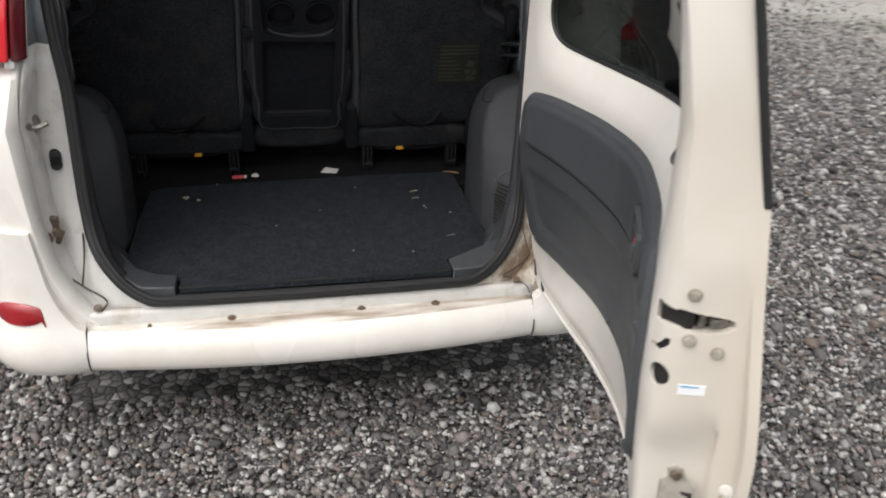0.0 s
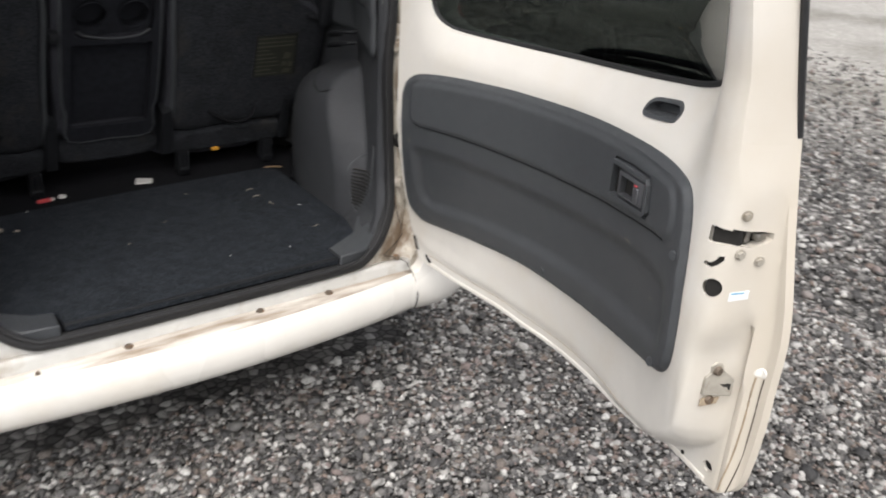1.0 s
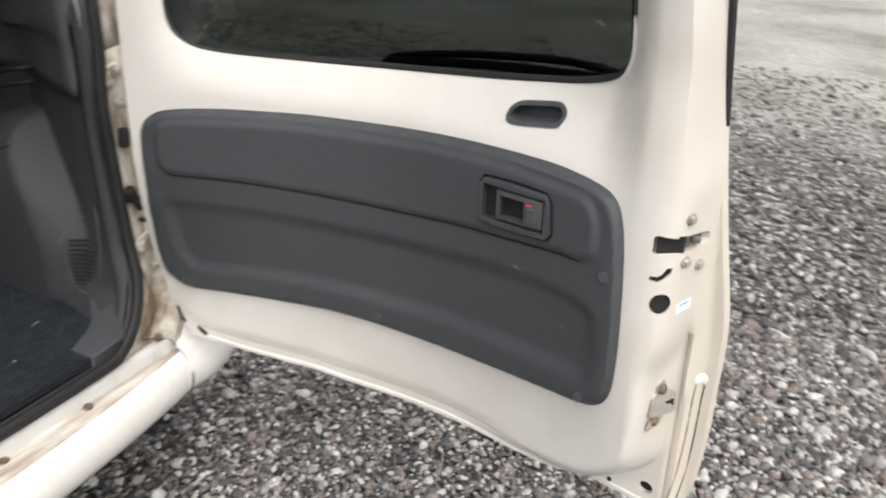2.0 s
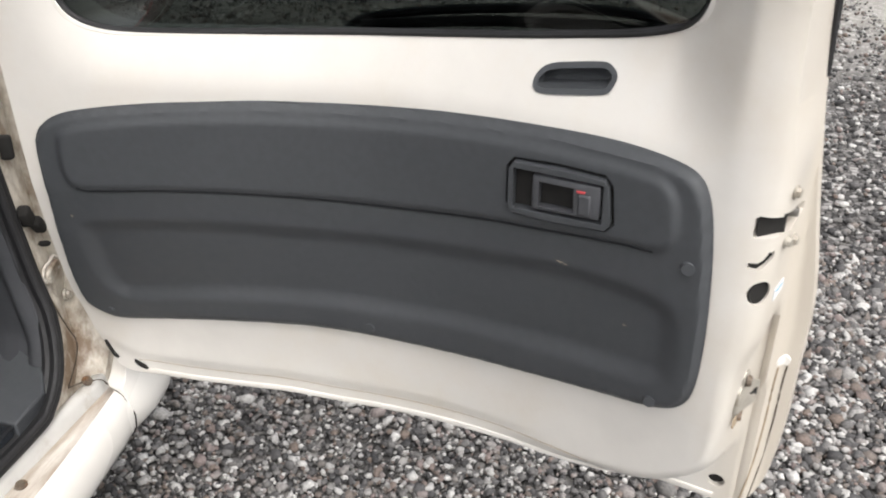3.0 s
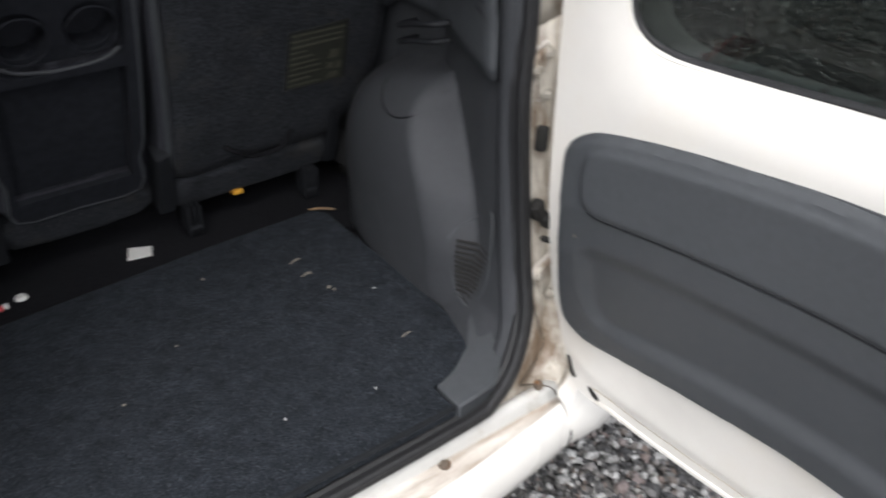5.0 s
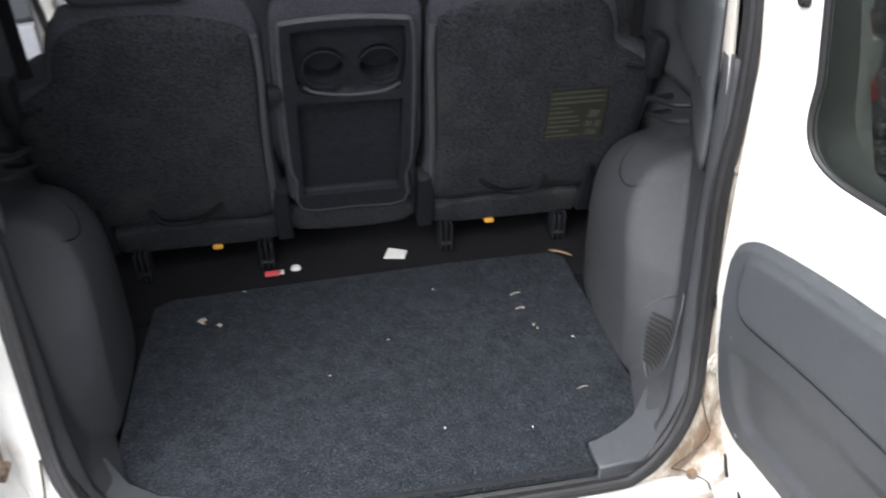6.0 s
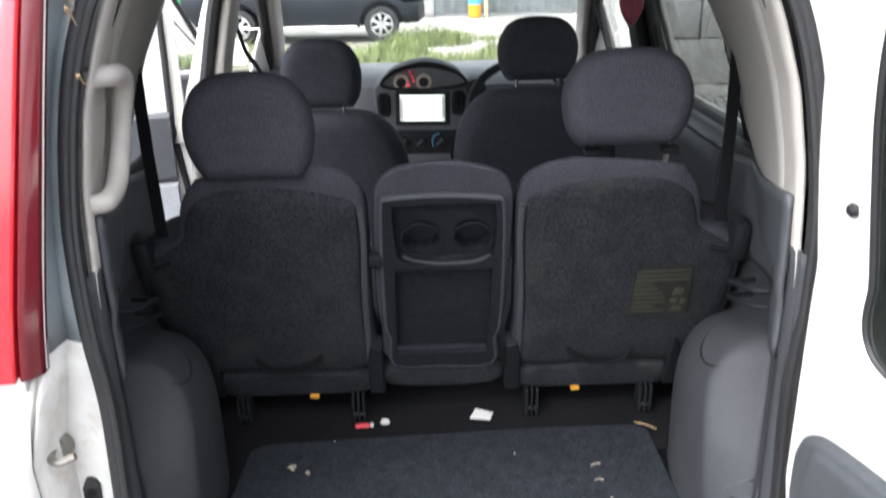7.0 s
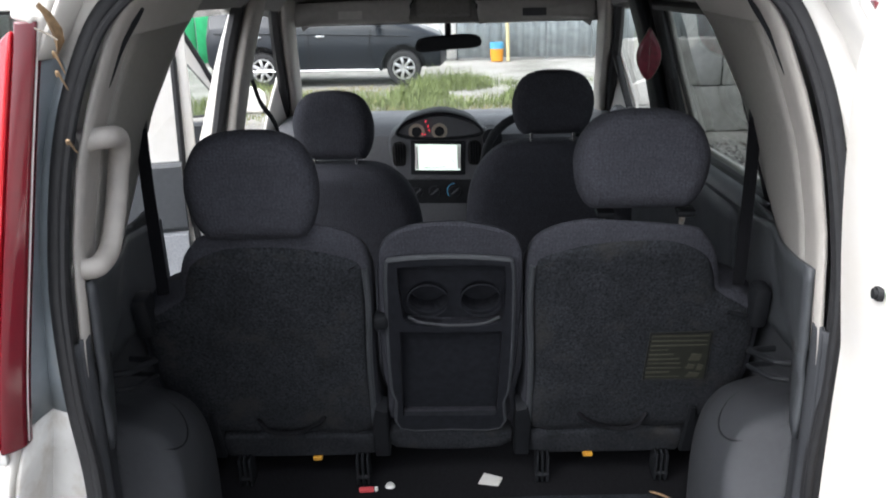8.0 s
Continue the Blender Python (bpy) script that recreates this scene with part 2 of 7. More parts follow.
    bp.inputs["Strength"].default_value, bp.inputs["Distance"].default_value = 0.8, 0.012
    nt.links.new(edge.outputs["Distance"], bp.inputs["Height"])
    nt.links.new(bp.outputs["Normal"], b.inputs["Normal"])
    return m


def stone_material():
    """Crushed stone: dark and light greys, some brown and pinkish pieces."""
    m = bpy.data.materials.new("crushed_stone")
    m.use_nodes = True
    nt = m.node_tree
    b = nt.nodes["Principled BSDF"]
    b.inputs["Roughness"].default_value = 0.85
    b.inputs["Specular IOR Level"].default_value = 0.3
    g = nt.nodes.new("ShaderNodeNewGeometry")
    r = nt.nodes.new("ShaderNodeValToRGB")
    stops = ((0.0, (0.054, 0.053, 0.054)), (0.26, (0.12, 0.116, 0.116)), (0.46, (0.19, 0.183, 0.177)), (0.56, (0.185, 0.147, 0.125)), (0.64, (0.24, 0.195, 0.185)), (0.72, (0.29, 0.28, 0.27)),
             (0.86, (0.43, 0.42, 0.405)), (1.0, (0.58, 0.57, 0.55)))
    for pos, c in stops:
        e = r.color_ramp.elements[0] if pos == 0 else r.color_ramp.elements[-1] if pos == 1 else r.color_ramp.elements.new(pos)
        e.color = (*c, 1)
    nt.links.new(g.outputs["Random Per Island"], r.inputs[0])
    co = nt.nodes.new("ShaderNodeTexCoord")
    n = nt.nodes.new("ShaderNodeTexNoise")
    n.inputs["Scale"].default_value = 160
    n.inputs["Detail"].default_value = 5
    nt.links.new(co.outputs["Object"], n.inputs["Vector"])
    r2 = nt.nodes.new("ShaderNodeValToRGB")
    r2.color_ramp.elements[0].position, r2.color_ramp.elements[1].position = 0.3, 0.7
    r2.color_ramp.elements[0].color = (0.62, 0.62, 0.62, 1)
    nt.links.new(n.outputs["Fac"], r2.inputs[0])
    mx = nt.nodes.new("ShaderNodeMix")
    mx.data_type, mx.blend_type = "RGBA", "MULTIPLY"
    mx.inputs[0].default_value = 1.0
    nt.links.new(r.outputs[0], mx.inputs[6])
    nt.links.new(r2.outputs[0], mx.inputs[7])
    nt.links.new(mx.outputs[2], b.inputs["Base Color"])
    bp = nt.nodes.new("ShaderNodeBump")
    bp.inputs["Strength"].default_value, bp.inputs["Distance"].default_value = 0.5, 0.003
    nt.links.new(n.outputs["Fac"], bp.inputs["Height"])
    nt.links.new(bp.outputs["Normal"], b.inputs["Normal"])
    return m


# ---- mesh helpers ----
def thing(name, label, category, group="", at=(0, 0, 0), m=None):
    ob = new(name)
    ob.empty_display_size = 0.05
    ob.matrix_basis = m if m is not None else Matrix.Translation(at)
    return tagged(ob, label, category, group)


def part(name, bm, mat, parent=None, label="", sharp=40, bevel=0.0):
    me = bpy.data.meshes.new(name)
    if isinstance(bm, tuple):
        me.from_pydata([tuple(v) for v in bm[0]], [], [tuple(f) for f in bm[1]])
    else:
        bm.to_mesh(me)
        bm.free()
    me.validate()
    me.polygons.foreach_set("use_smooth", [True] * len(me.polygons))
    me.set_sharp_from_angle(angle=radians(sharp))
    me.materials.append(mat)
    ob = new(name, me)
    if parent is not None:
        ob.parent = parent
    if label:
        tagged(ob, label)
    if bevel:
        mod = ob.modifiers.new("bevel", "BEVEL")
        mod.width, mod.segments, mod.limit_method, mod.angle_limit = bevel, 2, "ANGLE", radians(40)
    return ob


def box(bm, c, size, rot=(0, 0, 0), bevel=0.0, seg=2):
    made = bmesh.ops.create_cube(bm, size=1.0)["verts"]
    if bevel:
        pass
    bmesh.ops.scale(bm, verts=made, vec=size)
    if bevel:
        edges = list({e for v in made for e in v.link_edges})
        made = list({v for f in bmesh.ops.bevel(bm, geom=edges, offset=bevel, segments=seg, profile=0.5, affect="EDGES")["faces"] for v in f.verts} | {v for v in made if v.is_valid})
    m = Matrix.LocRotScale(c, Euler([radians(a) for a in rot]), None)
    bmesh.ops.transform(bm, matrix=m, verts=made)
    return bm


def cyl(bm, a, b, r, r2=None, seg=16):
    a, b = Vector(a), Vector(b)
    d = b - a
    m = Matrix.Translation((a + b) / 2) @ d.to_track_quat("Z", "Y").to_matrix().to_4x4()
    bmesh.ops.create_cone(bm, cap_ends=True, segments=seg, radius1=r, radius2=r if r2 is None else r2, depth=d.length, matrix=m)
    return bm


def smooth_line(pts, n=6, closed=False):
    """Catmull-Rom through the points."""
    p = [Vector(q) for q in pts]
    out, k = [], len(p)
    for i in range(k if closed else k - 1):
        a, b = p[i], p[(i + 1) % k]
        z = p[(i - 1) % k] if closed or i else a + (a - b)
        c = p[(i + 2) % k] if closed or i + 2 < k else b + (b - a)
        for j in range(n):
            t = j / n
            out.append(0.5 * ((2 * a) + (b - z) * t + (2 * z - 5 * a + 4 * b - c) * t * t + (3 * a - z - 3 * b + c) * t ** 3))
    if not closed:
        out.append(p[-1])
    return out


def tube(bm, pts, r, seg=10, closed=False, flat=1.0, up=(0, 0, 1)):
    """A rod along the points; flat squeezes it across the up direction."""
    p = [Vector(q) for q in pts]
    rings, k = [], len(p)
    for i, q in enumerate(p):
        d = (p[(i + 1) % k] - p[i - 1]) if closed else (p[min(i + 1, k - 1)] - p[max(i - 1, 0)])
        d.normalize()
        s = d.cross(Vector(up))
        s = s.normalized() if s.length > 1e-4 else Vector((1, 0, 0))
        w = s.cross(d)
        rad = r[i] if isinstance(r, (list, tuple)) else r
        rings.append([bm.verts.new(q + rad * (math.cos(a) * s + flat * math.sin(a) * w)) for a in (2 * math.pi * j / seg for j in range(seg))])
    for i in range(k if closed else k - 1):
        a, b = rings[i], rings[(i + 1) % k]
        for j in range(seg):
            bm.faces.new((a[j], a[(j + 1) % seg], b[(j + 1) % seg], b[j]))
    if not closed:
        bm.faces.new(rings[0][::-1])
        bm.faces.new(rings[-1])
    return bm


def loft(bm, rings, cap=True, closed=True):
    vs = [[bm.verts.new(q) for q in ring] for ring in rings]
    n = len(vs[0])
    for a, b in zip(vs, vs[1:]):
        for j in range(n if closed else n - 1):
            bm.faces.new((a[j], a[(j + 1) % n], b[(j + 1) % n], b[j]))
    if cap and closed:
        bm.faces.new(vs[0][::-1])
        bm.faces.new(vs[-1])
    bmesh.ops.recalc_face_normals(bm, faces=bm.faces[:])
    return bm


def rounded(pts, n=4):
    return [(q.x, q.y) for q in smooth_line([(*p, 0) for p in pts], n, True)]


def inset(poly, d):
    """Polygon of (x, y) moved inwards by d, point by point."""
    n, out = len(poly), []
    area = sum(poly[i][0] * poly[(i + 1) % n][1] - poly[(i + 1) % n][0] * poly[i][1] for i in range(n))
    s = 1 if area > 0 else -1
    for i in range(n):
        a, b, c = Vector(poly[i - 1][:2]), Vector(poly[i][:2]), Vector(poly[(i + 1) % n][:2])
        t = (c - a).normalized()
        out.append(Vector((b.x - s * t.y * d, b.y + s * t.x * d)))
    return out


def pillow(bm, outline, layers, put, dome=0.0):
    """A solid over a closed outline: layers of (depth, inset); put(x, y, depth) places it. dome: extra swell towards the last layer's middle."""
    rings = [[put(q[0], q[1], dep) for q in inset(outline, ins)] for dep, ins in layers]
    loft(bm, rings, cap=False)
    n = len(outline)
    bm.verts.ensure_lookup_table()
    allv = bm.verts[-n * len(layers):]
    for idx, (dep, ins) in ((0, layers[0]), (len(layers) - 1, layers[-1])):
        ring = allv[idx * n:(idx + 1) * n]
        poly = inset(outline, ins)
        cx, cy = sum(q.x for q in poly) / n, sum(q.y for q in poly) / n
        prev = ring
        for f in (0.75, 0.5, 0.25, 0.06):
            add = dome * (1 - f * f) if idx else 0
            cur = [bm.verts.new(put(cx + (q.x - cx) * f, cy + (q.y - cy) * f, dep + add)) for q in poly]
            for j in range(n):
                bm.faces.new((prev[j], prev[(j + 1) % n], cur[(j + 1) % n], cur[j]))
            prev = cur
        bm.faces.new(prev)
    bmesh.ops.recalc_face_normals(bm, faces=bm.faces[:])
    return bm


def prism(outline, d0, d1, put):
    bm = bmesh.new()
    loft(bm, [[put(q[0], q[1], d) for q in outline] for d in (d0, d1)])
    return bm


def carve(ob, cutters, how="DIFFERENCE"):
    """Cut prisms out of a part (or keep only what lies in one), and keep the result as its mesh."""
    tools = []
    for bm in cutters:
        me = bpy.data.meshes.new("cutter")
        bm.to_mesh(me)
        bm.free()
        c = new("cutter", me)
        tools.append(c)
        mod = ob.modifiers.new("cut", "BOOLEAN")
        mod.operation, mod.object, mod.solver = how, c, "EXACT"
        c.parent = ob.parent
    scene.view_layers[0].update()
    deps = bpy.context.evaluated_depsgraph_get()
    me = bpy.data.meshes.new_from_object(ob.evaluated_get(deps))
    ob.modifiers.clear()
    old = ob.data
    ob.data = me
    bpy.data.meshes.remove(old)
    for c in tools:
        d = c.data
        bpy.data.objects.remove(c)
        bpy.data.meshes.remove(d)
    me.polygons.foreach_set("use_smooth", [True] * len(me.polygons))
    me.set_sharp_from_angle(angle=radians(35))
    return ob


def grid(nu, nv, fn):
    """An open sheet: fn(a, b) with a, b from 0 to 1."""
    v = [fn(i / nu, j / nv) for j in range(nv + 1) for i in range(nu + 1)]
    f = [(j * (nu + 1) + i, j * (nu + 1) + i + 1, (j + 1) * (nu + 1) + i + 1, (j + 1) * (nu + 1) + i) for j in range(nv) for i in range(nu)]
    return v, f


def sheet_solid(nu, nv, fn, gn):
    """A closed slab between two sheets of one layout."""
    v1, f1 = grid(nu, nv, fn)
    v2, f2 = grid(nu, nv, gn)
    k = len(v1)
    f = [q[::-1] for q in f1] + [tuple(i + k for i in q) for q in f2]
    rim = [i for i in range(nu + 1)] + [j * (nu + 1) + nu for j in range(1, nv + 1)] + [nv * (nu + 1) + i for i in range(nu - 1, -1, -1)] + [j * (nu + 1) for j in range(nv - 1, 0, -1)]
    f += [(a, b, b + k, a + k) for a, b in zip(rim, rim[1:] + rim[:1])]
    bm = bmesh.new()
    vs = [bm.verts.new(q) for q in v1 + v2]
    for q in f:
        bm.faces.new([vs[i] for i in q])
    bmesh.ops.recalc_face_normals(bm, faces=bm.faces[:])
    return bm


def interp(table, x):
    """Straight lines between (x, y) rows."""
    return float(np.interp(x, [r[0] for r in table], [r[1] for r in table]))


def glide(table, x):
    """Smooth curve through (x, y) rows."""
    X, Y = np.array([r[0] for r in table]), np.array([r[1] for r in table])
    x = min(max(x, X[0]), X[-1])
    i = min(max(int(np.searchsorted(X, x, side="right")) - 1, 0), len(X) - 2)
    m, h = np.gradient(Y, X), X[i + 1] - X[i]
    t = (x - X[i]) / h
    return float((2 * t ** 3 - 3 * t * t + 1) * Y[i] + (t ** 3 - 2 * t * t + t) * h * m[i] + (3 * t * t - 2 * t ** 3) * Y[i + 1] + (t ** 3 - t * t) * h * m[i + 1])


def sdist(px, py, poly):
    """Signed distance (negative inside) of points to a polygon."""
    p = np.stack([np.asarray(px, float).ravel(), np.asarray(py, float).ravel()], 1)
    q = np.array([(v[0], v[1]) for v in poly])
    r = np.roll(q, -1, 0)
    d = np.full(len(p), 1e9)
    inside = np.zeros(len(p), bool)
    for a, b in zip(q, r):
        e, w = b - a, p - a
        t = np.clip((w @ e) / (e @ e + 1e-12), 0, 1)
        d = np.minimum(d, np.hypot(*(w - t[:, None] * e).T))
        cond = (a[1] > p[:, 1]) != (b[1] > p[:, 1])
        xs = a[0] + (p[:, 1] - a[1]) * (b[0] - a[0]) / (b[1] - a[1] + 1e-12)
        inside ^= cond & (p[:, 0] < xs)
    return np.where(inside, -d, d)


def step(x, lo, hi):
    t = np.clip((x - lo) / (hi - lo), 0, 1)
    return t * t * (3 - 2 * t)


def bolt(parent, at, along, r=0.008, mat=None, name="bolt"):
    """A washer with a domed hexagonal head."""
    a, d = Vector(at), Vector(along).normalized()
    bm = bmesh.new()
    cyl(bm, a, a + d * 0.002, r * 1.35, seg=18)
    cyl(bm, a + d * 0.002, a + d * 0.006, r, r * 0.85, seg=6)
    return part(name, bm, mat or RUST, parent)


# ---- car body ----
CX = -0.01
# colour of the rods that draw the shadow in the bumper gaps
GAPLINE = material("gap_shadow", (0.06, 0.055, 0.05), 0.9, vary=0.3)
OPENING = [(0, 0.395), (0.33, 0.398), (0.40, 0.42), (0.455, 0.465), (0.495, 0.53), (0.510, 0.60), (0.514, 0.73), (0.514, 0.88), (0.522, 1.00), (0.526, 1.12),
           (0.523, 1.20), (0.509, 1.31), (0.488, 1.40), (0.453, 1.485), (0.420, 1.53), (0.37, 1.565), (0.28, 1.60), (0.15, 1.618), (0, 1.622)]
PROFILE = [(0.36, 0.27), (0.46, 0.262), (0.56, 0.262), (0.64, 0.275), (0.70, 0.30), (0.735, 0.40), (0.755, 0.52), (0.765, 0.65), (0.765, 0.80), (0.76, 0.92), (0.752, 1.00), (0.735, 1.08), (0.705, 1.18), (0.672, 1.28), (0.642, 1.38),
           (0.615, 1.47), (0.57, 1.54), (0.50, 1.59), (0.40, 1.625), (0.27, 1.648), (0.13, 1.66), (0, 1.665)]


def seal_y(z):
    return interp([(0.395, 0.006), (0.45, 0.02), (0.6, 0.075), (0.8, 0.10), (1.05, 0.10), (1.62, 0.165)], z)


def on_opening(dx, z):
    """Where the line from the middle of the opening to this body point crosses the opening's edge."""
    c = Vector((0, 0.95))
    d = Vector((dx, z)) - c
    for (x0, z0), (x1, z1) in zip(OPENING, OPENING[1:]):
        a, e = Vector((x0, z0)) - c, Vector((x1 - x0, z1 - z0))
        den = d.x * e.y - d.y * e.x
        if abs(den) < 1e-9:
            continue
        s, t = (a.x * e.y - a.y * e.x) / den, (a.x * d.y - a.y * d.x) / den
        if s > 0 and -1e-6 <= t <= 1 + 1e-6:
            return c + s * d, d.normalized()
    return Vector((0, 1.622)), Vector((0, 1))


ROOF = [(0.14, 1.655), (0.5, 1.67), (1.5, 1.67), (2.3, 1.625), (2.5, 1.57), (3.05, 0.95), (3.2, 0.915), (3.6, 0.82), (3.74, 0.70)]
WIDTH = [(0.1, 0.96), (0.3, 1.0), (2.8, 1.0), (3.4, 0.95), (3.6, 0.88), (3.74, 0.75)]


def body_point(dx, z, y, inner=0.0):
    h, w = interp(ROOF, y), interp(WIDTH, y)
    zz = z if z < 0.7 else 0.7 + (z - 0.7) * (h - 0.7) / (1.665 - 0.7)
    w *= 1 - 0.12 * min(1.0, max(0.0, (z - 1.15) / 0.25)) * min(1.0, max(0.0, (0.62 - y) / 0.48))
    n = Vector((dx, max(0.0, z - 1.25))).normalized() if z > 1.25 else Vector((1, 0))
    return Vector((dx * w - inner * n.x, y, zz - inner * n.y))


STATIONS = [0.14, 0.28, 0.45, 0.66, 0.86, 1.05, 1.28, 1.50, 1.60, 1.68, 1.9, 2.12, 2.34, 2.5, 2.64, 2.78, 2.92, 3.05, 3.2, 3.4, 3.6, 3.7, 3.74]


def body_rings(side):
    rows = []
    for k in range(5):
        ring = []
        for dx, z in PROFILE:
            o, d = on_opening(dx, z)
            s = interp([(0.86, 1.0), (0.97, 0.5), (1.1, 0.36), (1.5, 0.36), (1.63, 0.6)] if side < 0 else [(1.2, 1.0), (1.5, 0.5), (1.63, 0.6)], o.y)
            y = seal_y(o.y)
            b = body_point(dx, z, 0.14)
            sunk = 0.085 * float(np.clip((o.y - 0.92) / 0.03, 0, 1)) * float(np.clip((1.56 - o.y) / 0.03, 0, 1))
            lean = max(0.0, o.y - 1.05) * 0.12 + (sunk if k > 2 else 0.3 * sunk)
            if k == 0:
                q = (o.x, y, o.y)
            elif k == 1:
                p = o + d * 0.066 * s
                q = (p.x, y + 0.012, p.y)
            elif k == 2:
                p = o + d * 0.08 * s
                q = (p.x, 0.02 + lean, p.y)
            elif k == 3:
                p = o + d * 0.098 * s
                q = (p.x, 0.004 + lean, p.y)
            else:
                p = o + d * 0.098 * s
                p = p.lerp(Vector((b.x, b.z)), 0.72)
                q = (p.x, 0.034 + lean, p.y)
            ring.append(Vector(q))
        rows.append(ring)
    for y in STATIONS:
        rows.append([body_point(dx, z, y) for dx, z in PROFILE])
    return rows


RINGS = {-1: body_rings(-1), 1: body_rings(1)}
NP = len(PROFILE)
car = thing("car", "white small van with three doors open, parked on gravel", "car")


def shell_patch(keep, side):
    """Faces of the body for which keep(row, column) holds; side +1 is the car's right."""
    v = [Vector((CX + side * q.x, q.y, q.z)) for ring in RINGS[side] for q in ring]
    f = []
    for r in range(len(RINGS[side]) - 1):
        for c in range(NP - 1):
            if keep(r, c):
                q = (r * NP + c, r * NP + c + 1, (r + 1) * NP + c + 1, (r + 1) * NP + c)
                f.append(q if side > 0 else q[::-1])
    used = sorted({i for q in f for i in q})
    back = {o: n for n, o in enumerate(used)}
    return [v[i] for i in used], [tuple(back[i] for i in q) for q in f]


def zmid(c):
    return (PROFILE[c][1] + PROFILE[c + 1][1]) / 2


def row_y(r):
    return (RINGS[1][r][6].y + RINGS[1][r + 1][6].y) / 2


def outside(r, c, side):
    y, z = row_y(r), zmid(c)
    if r < 2 or r < 3 and side < 0 and 0.97 < z < 1.52 or r < 4 and side > 0 and z < 0.75:
        return False
    if r >= 5:
        if side < 0 and 0.40 < z < 1.47 and (0.86 < y < 1.60 or 1.68 < y < 2.5):
            return False
        if side > 0 and 1.08 < z < 1.47 and (0.86 < y < 1.50 or 1.68 < y < 2.34):
            return False
        if 2.5 < y < 3.05 and z > 1.38:
            return False
    return True


for side, word in ((-1, "left"), (1, "right")):
    ob = part("body_side", shell_patch(lambda r, c: outside(r, c, side), side), WHITE, car, "white painted body side, roof edge and wing")
    mod = ob.modifiers.new("thick", "SOLIDIFY")
    mod.thickness, mod.offset = 0.012, -1
    low = part("jamb", shell_patch(lambda r, c: (r < 2 or r < 4 and side > 0 and zmid(c) < 0.75) and zmid(c) < 0.97, side), JAMB if side < 0 else GRIME, car, "dirty white door jamb")
    up = part("jamb", shell_patch(lambda r, c: r < (3 if side < 0 else 2) and 0.97 < zmid(c) < (1.52 if side < 0 else 1.40), side), JAMBSHADE if side < 0 else GRIME, car, "upper door jamb, the left one's shade put into its grey")
    top = part("jamb", shell_patch(lambda r, c: r < 2 and zmid(c) > (1.52 if side < 0 else 1.40), side), WHITE, car, "white header above the rear opening")
    for o in (low, up, top):
        mod = o.modifiers.new("thick", "SOLIDIFY")
        mod.thickness, mod.offset = 0.006, -1

# rear lamps on the body corners
LAMP_EDGE = [(0.95, 0.557), (0.988, 0.552), (1.145, 0.532), (1.295, 0.511), (1.365, 0.501), (1.41, 0.494), (1.467, 0.485), (1.52, 0.478)]


def lamp_pt(v, z, side, out):
    """On the rear lamp: v from its inner edge over a dark strip to the flank."""
    t, w = min(v / 0.31, 1.0), max(0.0, v - 0.31) / 0.69
    x = interp(LAMP_EDGE, z) + 0.024 * t
    wide = glide([(0.92, 0.195), (0.968, 0.184), (1.05, 0.158), (1.15, 0.132), (1.25, 0.105), (1.361, 0.072), (1.45, 0.045), (1.483, 0.030), (1.51, 0.018)], z)
    x += wide * math.sin(0.5 * math.pi * w)
    x = x - 0.5 * out * w + (0.10 if side > 0 else 0)
    y = 0.05 - 0.022 * math.sin(0.5 * math.pi * t) + 0.162 * (1 - math.cos(0.5 * math.pi * w))
    y = 0.034 + (y - 0.05) * interp([(1.0, 1.0), (1.3, 0.55), (1.5, 0.35)], z) + 0.12 * max(0.0, z - 1.05) + out + (0.16 if side > 0 else 0)
    return Vector((CX + side * x, y, z))


for side in (-1, 1):
    lamp = part("rear_lamp", sheet_solid(8, 16, lambda a, b: lamp_pt(0.31 * a, 0.968 + 0.535 * b, side, 0.0), lambda a, b: lamp_pt(0.31 * a, 0.968 + 0.535 * b, side, 0.02)),
                RED, car, "tall dark red rear lamp on the body corner", bevel=0.003)
    part("outer_lens", sheet_solid(10, 16, lambda a, b: lamp_pt(0.32 + 0.68 * a, 0.968 + 0.525 * b - 0.03 * a, side, -0.004), lambda a, b: lamp_pt(0.32 + 0.68 * a, 0.968 + 0.525 * b - 0.03 * a, side, 0.02)),
         REDBRIGHT, lamp, "bright red outer lens", bevel=0.004)
    part("lamp_gap", tube(bmesh.new(), [lamp_pt(-0.006, 0.975 + 0.052 * k, side, 0.006) for k in range(11)], 0.0011, 6), JAMB, lamp, "pale line along the lamp's inner edge")
    for zc in (1.03, 1.13):
        bm = bmesh.new()
        c = lamp_pt(0.55, zc, side, -0.004)
        cyl(bm, c, c + Vector((side * 0.006, -0.009, 0)), 0.042, 0.038, 24)
        part("reversing_lens", bm, CLEARLENS, lamp, "round clear lens in the lamp")
    bm = bmesh.new()
    box(bm, lamp_pt(0.2, 1.508, side, 0.024), (0.028, 0.045, 0.014), (0, -20 * side, 0), 0.006, 3)
    part("lamp_cap", bm, WHITE, lamp)

# sill ledge, bumper bar and corner pieces
def bumper_ring(x, pts):
    c = 0.15 * (x - CX) ** 2
    return [Vector((x, y + (c if y < -0.02 else 0), z)) for y, z in pts]


